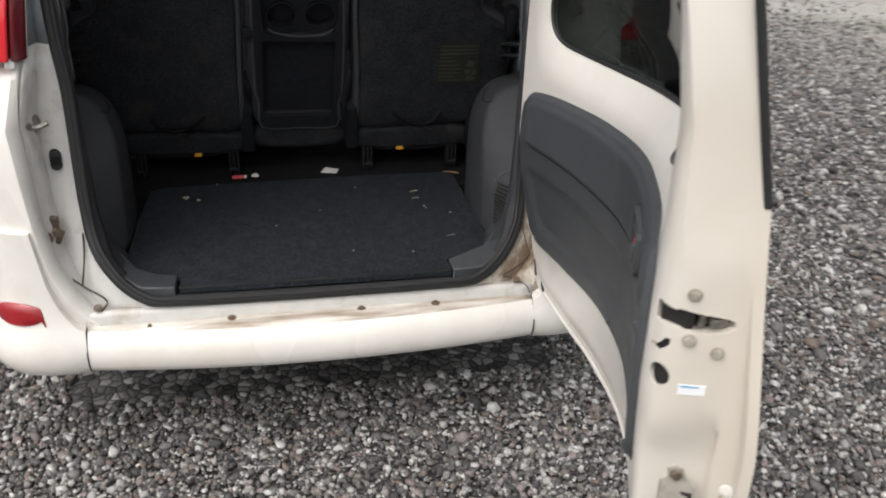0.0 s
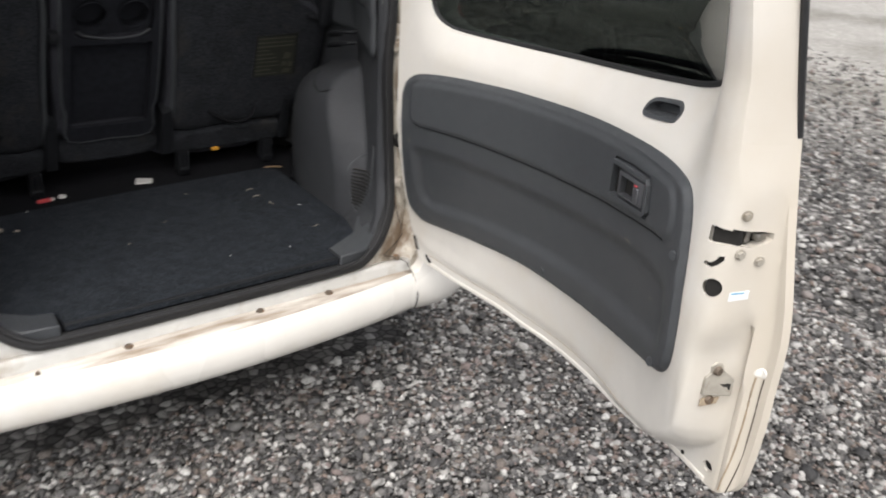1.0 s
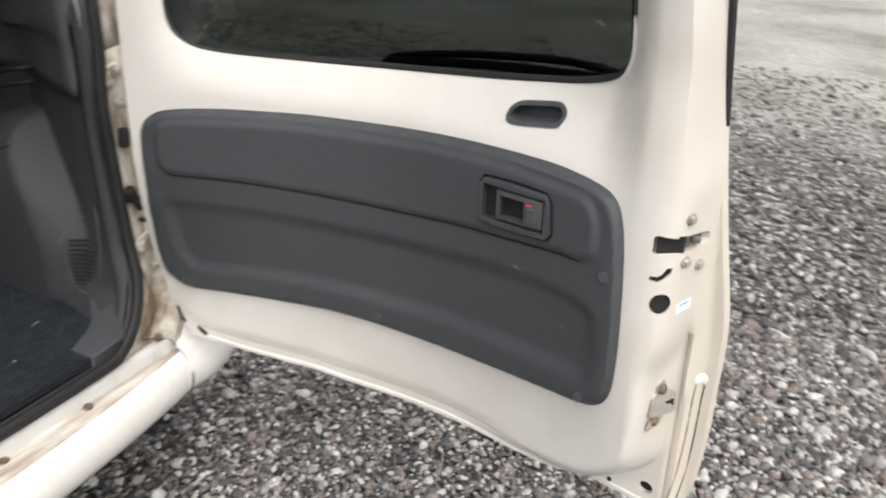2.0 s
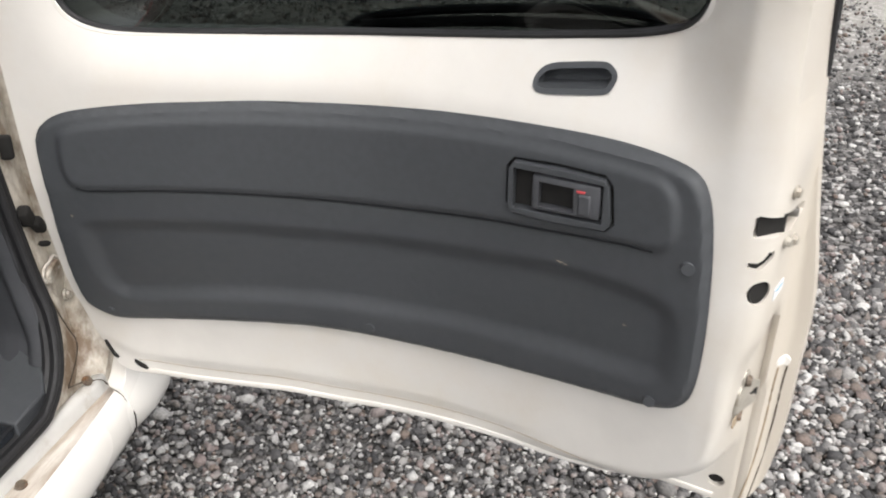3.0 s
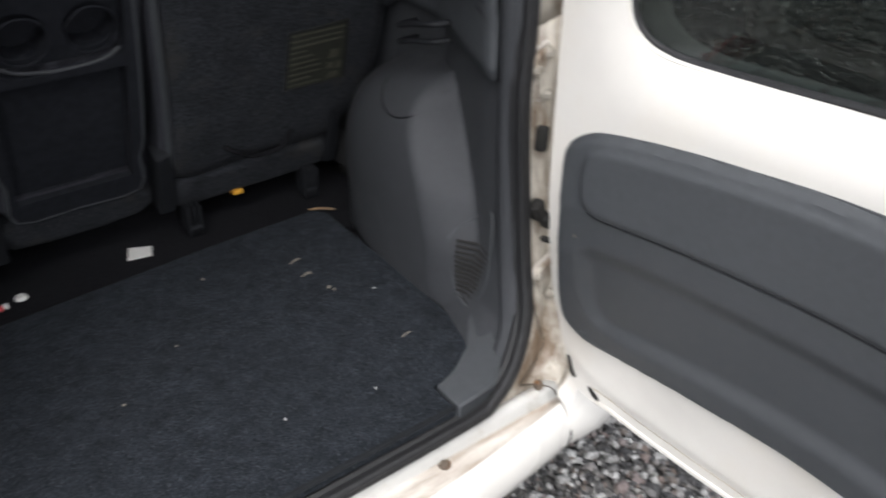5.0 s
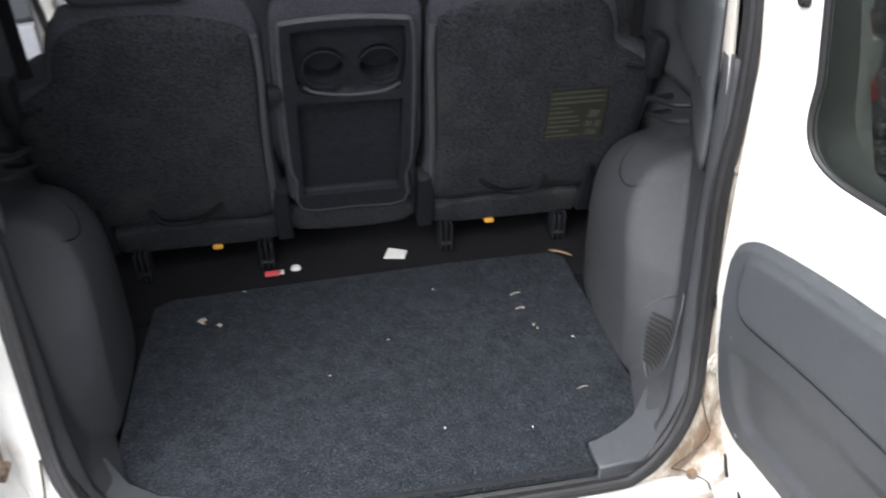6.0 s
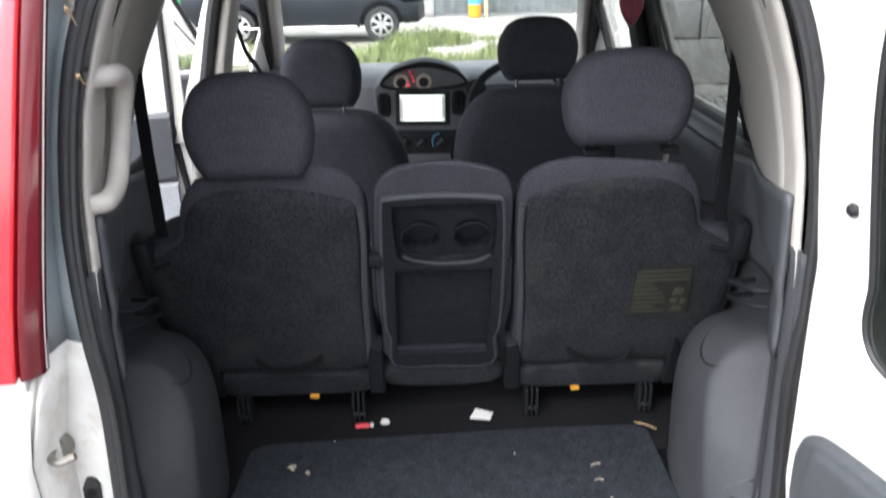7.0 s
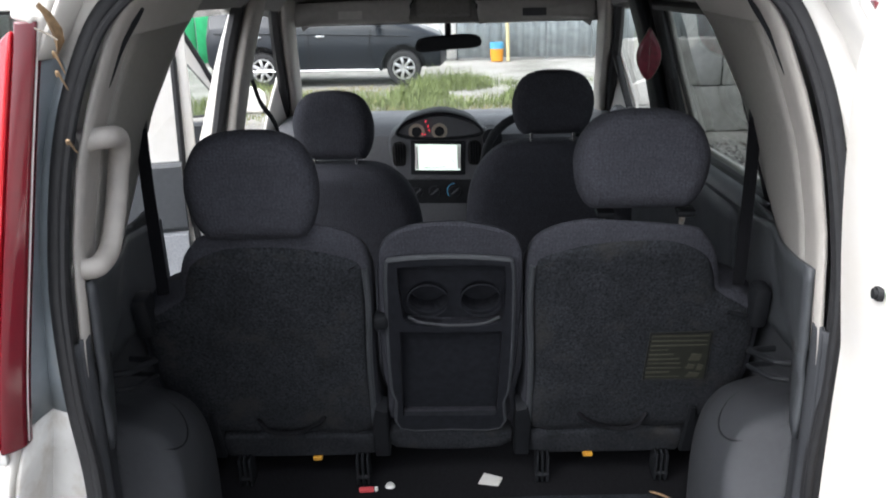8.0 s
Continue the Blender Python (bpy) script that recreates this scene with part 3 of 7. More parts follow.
LIP = [(0.012, 0.404), (0.001, 0.400), (-0.003, 0.392), (-0.004, 0.376), (-0.006, 0.372)]
LEDGE = [(-0.003, 0.374), (-0.010, 0.3705), (-0.024, 0.3715), (-0.034, 0.368), (-0.055, 0.366)]
BAR = [(-0.046, 0.369), (-0.060, 0.365), (-0.070, 0.357), (-0.080, 0.338), (-0.085, 0.314), (-0.082, 0.290), (-0.074, 0.274), (-0.055, 0.262), (0.02, 0.258), (0.02, 0.34)]
xs = [-0.53 + 1.041 * i / 30 for i in range(31)]
bm = loft(bmesh.new(), [bumper_ring(x, LEDGE) for x in xs], closed=False)
# upright lip: greyish paint holds its shade as well as stains
lp = part("sill_lip", loft(bmesh.new(), [bumper_ring(x, LIP) for x in xs], closed=False), JAMB, car, "painted lip under the seal, its shade and stains put into the grey", sharp=60)
mod = lp.modifiers.new("thick", "SOLIDIFY")
mod.thickness, mod.offset = 0.004, 0
ob = part("sill_ledge", bm, DIRTY, car, "grimy white ledge below the rear opening", sharp=60)
mod = ob.modifiers.new("thick", "SOLIDIFY")
mod.thickness, mod.offset = 0.006, 0
bar = part("bumper_bar", loft(bmesh.new(), [bumper_ring(x, BAR) for x in xs]), WHITE, car, "white bumper bar", sharp=50)
for x in (-0.213, 0.088, 0.268):
    bolt(car, (x, -0.013, 0.3725), (0, 0, 1), 0.008, name="sill_bolt")
for x in (-0.395,):
    bolt(car, (x, -0.02, 0.371), (0, 0, 1), 0.004, name="sill_clip")
for x in (-0.504, 0.474):
    bolt(car, (x, 0.004, 0.413), (0, -0.7, 0.7), 0.007, name="sill_bolt")


def corner(side):
    path = smooth_line([(0.5225, -0.014), (0.60, -0.018), (0.675, 0.004), (0.735, 0.075), (0.772, 0.20), (0.785, 0.40)], 5)
    tops = [(0.52, 0.372), (0.545, 0.385), (0.57, 0.43), (0.594, 0.51), (0.600, 0.57), (0.603, 0.612), (0.8, 0.618)]

    def at(a, b, out=0.0):
        i = a * (len(path) - 1)
        j = min(int(i), len(path) - 2)
        p = Vector(path[j]).lerp(Vector(path[j + 1]), i - j)
        t = (Vector(path[j + 1]) - Vector(path[j])).normalized()
        n = Vector((t.y, -t.x))
        top = interp(tops, p.x)
        z = 0.262 + b * (top - 0.262)
        bulge = 0.030 * math.exp(-((z - 0.32) / 0.07) ** 2) - 0.02 * max(0, (0.29 - z) / 0.03) ** 2 * 0.5
        p = p + n * (bulge + out)
        return Vector((CX + side * p.x, p.y, z))
    return at


for side in (-1, 1):
    at = corner(side)
    piece = part("bumper_corner", sheet_solid(24, 18, lambda a, b: at(a, b), lambda a, b: at(a, b, -0.05)), WHITE, car, "white bumper corner piece with a thin panel gap", bevel=0.003)
    if side < 0:
        rim = [(0.345 + 0.15 * math.cos(q), 0.45 + 0.075 * math.sin(q)) for q in (2 * math.pi * i / 24 for i in range(24))]
        bm = bmesh.new()
        loft(bm, [[at(0.345 + (a - 0.345) * s, 0.45 + (b - 0.45) * s, o) for a, b in rim] for s, o in ((1.0, -0.004), (1.0, 0.003), (0.85, 0.007), (0.3, 0.009))])
        part("reflector", bm, REFLECTOR, piece, "oval red reflector")

for x in (0.5125, -0.5315):
    ring = [Vector((q.x, q.y - 0.0006, q.z)) for q in bumper_ring(x, BAR[:9])]
    part("bumper_gap", tube(bmesh.new(), ring, 0.0019, 6, up=(1, 0, 0)), GAPLINE, car, "dark gap between bumper bar and corner piece")
# door seal round the opening
line = [Vector((CX + s * dx, seal_y(z) - 0.006, z + (0.012 if z < 0.4 else 0))) for s, pts in ((1, OPENING), (-1, OPENING[-2:0:-1])) for dx, z in pts]
line = [Vector((CX + (p.x - CX) * 0.982, p.y, 0.98 + (p.z - 0.98) * 0.985)) for p in line]
line = smooth_line(line, 5, closed=True)
seal = part("door_seal", tube(bmesh.new(), line, 0.0115, 10, closed=True, up=(0, 1, 0)), SEAL, car, "black rubber door seal round the rear opening")
part("seal_lip", tube(bmesh.new(), [Vector((CX + (p.x - CX) * 0.980, p.y - 0.008, 0.98 + (p.z - 0.98) * 0.981)) for p in line], 0.006, 8, closed=True, up=(0, 1, 0)), SEAL, seal)

part("seal_channel", tube(bmesh.new(), [Vector((CX + (p.x - CX) * 1.004, p.y + 0.016, 0.98 + (p.z - 0.98) * 1.004)) for p in line], 0.012, 8, closed=True, up=(0, 1, 0)), SEAL, seal, "black channel behind the seal")

# floor pan and underbody
bm = bmesh.new()
box(bm, (CX, 1.80, 0.335), (1.36, 3.55, 0.17), bevel=0.03)
part("floor_pan", bm, DARKFLOOR, car, "dark floor pan and underbody")


def wheel(parent, at, side, r=0.29, tw=0.17, spokes=7):
    """Tyre with a shoulder profile and a spoked rim; side is the way its face looks along x."""
    ring = [(r * 0.66, -tw / 2), (r * 0.85, -tw * 0.52), (r * 0.96, -tw * 0.46), (r, -tw * 0.3), (r, tw * 0.3), (r * 0.96, tw * 0.46), (r * 0.85, tw * 0.52), (r * 0.66, tw / 2)]
    turn = lambda q, k: (side * q[1], q[0] * math.cos(2 * math.pi * k / 32), q[0] * math.sin(2 * math.pi * k / 32))
    bm = loft(bmesh.new(), [[turn(q, k) for q in ring] for k in range(33)], cap=False)
    bmesh.ops.remove_doubles(bm, verts=bm.verts[:], dist=1e-5)
    w = part("wheel", bm, TYRE, parent, "black tyre on a silver spoked rim")
    w.location = at
    bm = bmesh.new()
    loft(bm, [[turn((rr, x), k) for rr, x in ((r * 0.67, tw * 0.5), (r * 0.60, tw * 0.5), (r * 0.56, tw * 0.3), (r * 0.56, -tw * 0.3))] for k in range(33)], cap=False, closed=False)
    for k in range(spokes):
        a = 2 * math.pi * k / spokes
        box(bm, (side * tw * 0.42, 0.33 * r * math.cos(a), 0.33 * r * math.sin(a)), (0.02, r * 0.56, r * 0.17), (math.degrees(a), 0, 0), 0.004)
    cyl(bm, (side * tw * 0.3, 0, 0), (side * tw * 0.5, 0, 0), r * 0.16, r * 0.13, 20)
    part("rim", bm, ALLOY, w)
    bm = bmesh.new()
    cyl(bm, (-side * tw * 0.3, 0, 0), (side * tw * 0.2, 0, 0), r * 0.57, seg=24)
    part("brake_disc", bm, HOLE, w)
    return w


for side in (-1, 1):
    for y in (0.78, 3.10):
        wheel(car, (CX + side * 0.655, y, 0.29), side)

# ---- rear door, swung open on the car's right ----
DIRTLINE = material("brown_dirt", (0.40, 0.32, 0.23), 0.9, vary=0.3)
GRIMELINE = material("grime", (0.07, 0.055, 0.04), 0.9, vary=0.3)
HINGE = Vector((0.5, -0.03, 0))
ALONG = Vector((-0.12, -0.993, 0)).normalized()
OUT = Vector((-ALONG.y, ALONG.x, 0))
AT_HINGE = HINGE.dot(ALONG)
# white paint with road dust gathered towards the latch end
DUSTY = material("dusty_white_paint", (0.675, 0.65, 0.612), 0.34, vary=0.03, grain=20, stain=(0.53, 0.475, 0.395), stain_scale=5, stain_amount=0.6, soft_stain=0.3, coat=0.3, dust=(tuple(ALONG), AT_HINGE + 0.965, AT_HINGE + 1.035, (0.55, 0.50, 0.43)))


def leaf(u, z, n):
    """Door coordinates: u from the hinge to the latch, n towards the outer skin."""
    return HINGE + ALONG * u + OUT * n + Vector((0, 0, z))


BOWED = [(-0.05, -0.062), (-0.02, -0.056), (0.08, -0.036), (0.25, 0.004), (0.40, 0.033), (0.50, 0.041), (0.60, 0.034), (0.72, 0.010), (0.86, -0.029), (0.93, -0.053), (0.965, -0.063), (0.985, -0.063), (1.0, -0.057), (1.008, -0.048), (1.014, -0.035), (1.022, -0.004), (1.046, 0.034), (1.08, 0.05)]


BOW_FINE = [(-0.05 + 0.002 * i, glide(BOWED, -0.05 + 0.002 * i)) for i in range(566)]
FOOT = [(-0.03, 0.47), (0.0, 0.449), (0.05, 0.419), (0.16, 0.419), (0.30, 0.425), (0.40, 0.423), (0.50, 0.430), (0.60, 0.440), (0.69, 0.451), (0.78, 0.459), (0.86, 0.462), (0.93, 0.462), (0.995, 0.460)]
BOX_END = [(0.40, 0.30), (0.55, 0.395), (0.69, 0.430), (0.78, 0.446), (0.86, 0.460), (0.895, 0.4685), (0.92, 0.479), (0.940, 0.490), (0.957, 0.503), (0.980, 0.522), (1.0, 0.546), (1.013, 0.571), (1.019, 0.596), (1.023, 0.625), (1.03, 0.66), (1.12, 0.68), (1.12, 0.30)]


def tuck(n, z):
    """How far the latch face is drawn back towards the hinge in its lower half, below a slanting shoulder."""
    return 0.015 * float((1 - step(z - 0.6 * (n + 0.035), 0.728, 0.782)) * (1 - step(n, -0.012, 0.016)))


def panel_in(u, z):
    """Inner panel without the latch-end flange: bowed along its length, its foot swept outwards, a ledge under the window."""
    sweep = interp([(0.40, 0.022), (0.50, 0.0215), (0.56, 0.0195), (0.60, 0.016), (0.66, 0.010), (0.72, 0.0045), (0.80, 0.0)], z) * interp([(0.08, 2.6), (0.25, 1.7), (0.5, 1.0), (0.9, 0.8)], u)
    ledge = interp([(0.965, 0.0), (1.0, 0.016), (1.03, 0.033), (1.06, 0.050), (1.12, 0.056)], z) * float(step(u, 0.04, 0.20) * (1 - step(u, 0.875, 0.955)))
    v = u + tuck(interp(BOW_FINE, u), z) * float(step(u, 0.96, 1.0))
    return interp(BOW_FINE, v) + sweep * float(1 - step(u, 0.96, 1.02)) + ledge - 0.15 * max(0.0, z - 1.12)


def skin_in(u, z):
    """Inner metal: the boxed panel stands on a flat flange that carries the outer skin."""
    n = panel_in(u, z)
    swage = z - interp(FOOT, u)
    n += 0.004 * float((1 - step(swage, 0.022, 0.050)) * (1 - step(u, 0.68, 0.80)))
    if u > 0.6 and z < 0.70:
        d = min(1.0, max(0.0, sdist(u, z, BOX_END)[0] / 0.046))
        wall = math.sin(0.5 * math.pi * d) ** 0.85
        n += (1 - wall) * float(step(u, 0.6, 0.72)) * max(0.0, 0.023 - 0.1 * (u - 0.996) - n)
    return min(skin_out(u, z) - 0.012, n)


def skin_out(u, z):
    return 0.036 + 0.085 * (1 - (2 * min(u, 1.0) / 1.03 - 1) ** 2) - 0.08 * max(0.0, z - 0.75) - 0.14 * max(0.0, z - 1.05)


def latch_u(n, z):
    """Where the latch face stands along the door at this depth."""
    return interp([(-0.063, 0.985), (-0.057, 1.0), (-0.048, 1.008), (-0.035, 1.014), (-0.004, 1.022), (0.034, 1.046), (0.05, 1.06)], n) - tuck(n, z)


def door_u(a):
    """Closer columns over the rounded latch end."""
    return -0.045 + a / 0.45 * 0.845 if a < 0.45 else 0.80 + (a - 0.45) / 0.55 * 0.27


def door_z(b):
    """Closer rows over the lower corner."""
    return 0.39 + b / 0.5 * 0.29 if b < 0.5 else 0.68 + (b - 0.5) / 0.5 * 0.98


DOOR = [(-0.004, 0.886), (-0.005, 0.80), (-0.010, 0.73), (-0.016, 0.68), (-0.024, 0.62), (-0.026, 0.58), (-0.018, 0.53), (-0.010, 0.485), (0.002, 0.449), (0.018, 0.427), (0.05, 0.419), (0.16, 0.419), (0.30, 0.425), (0.40, 0.423), (0.50, 0.430), (0.60, 0.440), (0.69, 0.451), (0.78, 0.459), (0.86, 0.462), (0.93, 0.462), (0.99, 0.459), (1.02, 0.464), (1.036, 0.484),
        (1.044, 0.52), (1.050, 0.60), (1.050, 0.685), (1.0505, 0.72), (1.048, 0.80), (1.034, 0.90), (1.0215, 1.0), (1.0175, 1.04), (1.0145, 1.10), (1.009, 1.25), (0.975, 1.42), (0.92, 1.52), (0.84, 1.585), (0.7, 1.61), (0.35, 1.61), (0.18, 1.59), (0.10, 1.54), (0.05, 1.44), (0.015, 1.28), (0.0, 1.1)]
WINDOW = [(0.090, 1.14), (0.086, 1.085), (0.094, 1.052), (0.12, 1.031), (0.165, 1.022), (0.25, 1.022), (0.40, 1.028), (0.55, 1.037), (0.68, 1.049), (0.79, 1.064), (0.85, 1.076), (0.885, 1.090), (0.903, 1.112), (0.906, 1.15), (0.898, 1.22), (0.880, 1.34), (0.86, 1.45),
          (0.81, 1.50), (0.7, 1.52), (0.35, 1.52), (0.21, 1.512), (0.145, 1.485), (0.115, 1.43), (0.10, 1.34), (0.094, 1.24)]
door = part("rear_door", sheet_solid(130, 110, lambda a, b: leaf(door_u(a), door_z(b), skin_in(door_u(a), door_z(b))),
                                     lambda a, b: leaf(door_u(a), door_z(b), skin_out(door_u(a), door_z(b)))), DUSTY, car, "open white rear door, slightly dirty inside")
edge = smooth_line([(*q, 0) for q in DOOR], 4, closed=True)
carve(door, [prism(edge, -0.3, 0.3, lambda u, z, n: leaf(u + 0.33 * n * float(step(u, 0.7, 0.95)), z, n))], "INTERSECT")
hole = smooth_line([(*q, 0) for q in WINDOW], 4, closed=True)
cuts = [prism(hole, -0.6, 0.6, leaf)]


SLOT = [(q.x, q.y, 0) for q in smooth_line([(0.7215, 1.006, 0), (0.7245, 1.016, 0), (0.734, 1.0245, 0), (0.748, 1.029, 0), (0.760, 1.031, 0), (0.797, 1.037, 0), (0.809, 1.035, 0), (0.816, 1.027, 0), (0.812, 1.015, 0), (0.803, 1.009, 0), (0.76, 1.002, 0), (0.737, 0.999, 0), (0.726, 1.0, 0)], 3, closed=True)]
SLOT_N = skin_in(0.767, 1.015)
slot_at = lambda u, z, n: leaf(u, z, SLOT_N - 0.27 * (u - 0.767) + 0.5 * (z - 1.015) + n)
cuts.append(prism(SLOT, -0.1, 0.026, slot_at))
side_on = lambda n, z, u: leaf(latch_u(n, z) + u - 1.037, z, n)
on_edge = lambda q, z, d: leaf(1.0 + 0.82 * q + 0.57 * d, z, -0.058 + 0.57 * q - 0.82 * d)
lock = [(-0.019, 0.903), (-0.017, 0.900), (0.012, 0.901), (0.012, 0.922), (-0.016, 0.925), (-0.019, 0.922)]
lock_slot = [(-0.050, 0.902), (-0.020, 0.897), (0.002, 0.902), (0.009, 0.908), (0.009, 0.917), (0.002, 0.919), (-0.030, 0.922), (-0.050, 0.925)]
heart = [(-0.019, 0.865), (-0.008, 0.863), (-0.001, 0.868), (0.007, 0.877), (0.007, 0.884), (0.000, 0.883), (-0.005, 0.875), (-0.010, 0.871), (-0.018, 0.871)]
round_hole = [(-0.001 + 0.0135 * math.cos(a), 0.834 + 0.0145 * math.sin(a)) for a in (2 * math.pi * i / 20 for i in range(20))]
tip_hole = [(0.996 + 0.011 * math.cos(a), 0.493 + 0.010 * math.sin(a)) for a in (2 * math.pi * i / 18 for i in range(18))]
for ring in (lock, heart, round_hole):
    cuts.append(prism(ring, -0.022, 0.06, on_edge))
cuts.append(prism(lock_slot, 1.015, 1.08, side_on))
cuts.append(prism(tip_hole, -0.08, 0.034, leaf))
cuts.append(prism([(-0.025, 0.657), (0.001, 0.659), (0.001, 0.677), (-0.025, 0.675)], 1.01, 1.08, side_on))
carve(door, cuts)
mod = door.modifiers.new("bevel", "BEVEL")
mod.width, mod.segments, mod.limit_method, mod.angle_limit = 0.006, 2, "ANGLE", radians(50)
# dark plugs just below the surface stand for the shade inside the holes
for ring in (lock, heart, round_hole):
    part("cavity", prism(inset(ring, -0.001), 0.0035, 0.012, lambda q, z, d: leaf(1.0 + 0.82 * q, z, skin_in(1.0 + 0.82 * q, z) + d)), HOLE, door, "dark hole in the latch face")
part("cavity", prism(lock_slot, 1.0152, 1.019, side_on), HOLE, door, "dark slot of the latch")
part("cavity", prism(tip_hole, 0.031, 0.0338, leaf), HOLE, door, "dark hole near the door's lower tip")

# glass with its rubber, wiper outside
glass_n = lambda u, z: 0.85 * skin_in(min(u, 0.93), z) + 0.15 * skin_out(u, z) - 0.001
bm = bmesh.new()
pillow(bm, [(q.x, q.y) for q in hole], [(0.0, -0.012), (0.004, -0.012)], lambda u, z, n: leaf(u, z, glass_n(u, z) + n))
pane = part("pane", bm, TINTED, door, "tinted rear window glass")
part("window_rubber", tube(bmesh.new(), [leaf(q.x, q.y, glass_n(q.x, q.y) - 0.003) for q in hole], 0.005, 8, closed=True, up=OUT), SEAL, door, "black window rubber")
wiper = part("wiper", tube(bmesh.new(), smooth_line([leaf(u, z, glass_n(u, z) + 0.03) for u, z in ((0.445, 1.022), (0.47, 1.040), (0.56, 1.056), (0.70, 1.073), (0.80, 1.082), (0.885, 1.080))], 6), [0.010] * 31, 8, flat=0.6), BLACKP, door, "black rear wiper folded along the window")
part("wiper_blade", tube(bmesh.new(), smooth_line([leaf(u, z, glass_n(u, z) + 0.016) for u, z in ((0.475, 1.036), (0.60, 1.050), (0.72, 1.062), (0.88, 1.076))], 6), 0.007, 6), SEAL, wiper)
# black outer glass edge seen beyond the latch side
part("glass_edge", tube(bmesh.new(), [leaf(1.020 - 0.05 * (z - 1.05), z, skin_out(1.0, z) - 0.002) for z in (1.049, 1.15, 1.25, 1.4)], 0.0052, 6), SEAL, door, "black edge of the bonded outer glass")

# grey inner trim
TRIM_EDGE = [(0.019, 0.855), (0.017, 0.796), (0.010, 0.740), (0.002, 0.688), (-0.007, 0.636), (-0.011, 0.592), (-0.004, 0.563), (0.020, 0.545), (0.055, 0.539), (0.14, 0.550), (0.24, 0.562), (0.33, 0.570), (0.42, 0.575), (0.51, 0.578), (0.60, 0.585), (0.69, 0.597), (0.77, 0.610), (0.84, 0.623), (0.89, 0.634), (0.925, 0.648), (0.943, 0.668), (0.951, 0.70), (0.953, 0.76), (0.950, 0.83),
             (0.944, 0.89), (0.936, 0.930), (0.922, 0.954), (0.895, 0.964), (0.84, 0.968), (0.78, 0.967), (0.70, 0.963), (0.60, 0.956), (0.50, 0.949), (0.42, 0.945), (0.345, 0.942), (0.27, 0.937), (0.19, 0.931), (0.115, 0.922), (0.065, 0.911), (0.036, 0.893), (0.024, 0.876)]
PAD = [(0.064, 0.878), (0.060, 0.838), (0.066, 0.813), (0.076, 0.806), (0.092, 0.802), (0.14, 0.805), (0.22, 0.809), (0.297, 0.811), (0.375, 0.812), (0.454, 0.814), (0.533, 0.818), (0.612, 0.826), (0.689, 0.836), (0.76, 0.844), (0.826, 0.853), (0.857, 0.857), (0.884, 0.859), (0.901, 0.870), (0.907, 0.887), (0.906, 0.912), (0.901, 0.929), (0.89, 0.941), (0.876, 0.946),
       (0.816, 0.948), (0.72, 0.946), (0.649, 0.941), (0.575, 0.936), (0.50, 0.930), (0.425, 0.927), (0.35, 0.924), (0.276, 0.920), (0.20, 0.913), (0.123, 0.905), (0.086, 0.897), (0.071, 0.888)]
DIP = [(0.054, 0.70), (0.068, 0.735), (0.162, 0.748), (0.285, 0.753), (0.406, 0.755), (0.529, 0.762), (0.651, 0.776), (0.763, 0.794), (0.832, 0.799), (0.883, 0.798), (0.908, 0.788), (0.917, 0.763), (0.918, 0.724), (0.905, 0.688), (0.843, 0.674), (0.77, 0.666), (0.691, 0.656), (0.607, 0.646), (0.519, 0.636), (0.432, 0.631), (0.344, 0.625), (0.256, 0.619), (0.162, 0.607), (0.095, 0.597), (0.062, 0.608), (0.050, 0.648)]
tl = [q.to_2d() for q in smooth_line([(*q, 0) for q in TRIM_EDGE], 4, closed=True)]
NU, NZ = 220, 96
uu, zz = np.meshgrid(np.linspace(-0.02, 0.965, NU + 1), np.linspace(0.525, 0.985, NZ + 1))
d_edge, d_pad, d_dip = sdist(uu, zz, tl), sdist(uu, zz, [q.to_2d() for q in smooth_line([(*q, 0) for q in PAD], 3, True)]), sdist(uu, zz, [q.to_2d() for q in smooth_line([(*q, 0) for q in DIP], 3, True)])
rise = 0.012 - 0.010 * (1 - step(-d_edge, 0.0, 0.012)) + 0.006 * step(-d_pad, -0.004, 0.008) - 0.010 * step(-d_dip, -0.012, 0.020)
rise = rise.reshape(NZ + 1, NU + 1)


def trim_h(u, z):
    return float(np.interp(u, uu[0], rise[int(np.clip(round((z - 0.525) / 0.46 * NZ), 0, NZ))]))


def trim_n(u, z):
    return panel_in(u, z) - trim_h(u, z)


tu, tz = lambda a: -0.02 + 0.985 * a, lambda b: 0.525 + 0.46 * b
trim = part("inner_trim", sheet_solid(NU, NZ, lambda a, b: leaf(tu(a), tz(b), panel_in(tu(a), tz(b)) - float(rise[round(b * NZ), round(a * NU)])),
                                      lambda a, b: leaf(tu(a), tz(b), panel_in(tu(a), tz(b)) + 0.012)), TRIM, door, "moulded dark grey plastic trim panel")
carve(trim, [prism(tl, -0.6, 0.6, leaf)], "INTERSECT")
# inside handle
on_trim = lambda u, z, n: leaf(u, z, trim_n(0.695, 0.89) + (trim_n(0.86, 0.89) - trim_n(0.695, 0.89)) * (u - 0.695) / 0.165 - n)
CUP = [(0.7125, 0.865), (0.824, 0.8765), (0.8235, 0.9235), (0.7125, 0.9165)]
carve(trim, [prism(CUP, -0.0105, 0.03, on_trim)])
BEZEL = [(0.706, 0.868), (0.712, 0.859), (0.76, 0.861), (0.828, 0.870), (0.834, 0.878), (0.829, 0.922), (0.823, 0.929), (0.77, 0.928), (0.712, 0.923), (0.706, 0.914)]
carve(trim, [prism(inset(BEZEL, -0.0045), -0.009, 0.03, on_trim)])
bz = part("handle_bezel", prism(BEZEL, -0.02, 0.006, on_trim), TRIM, trim, "grey bezel of the inside handle")
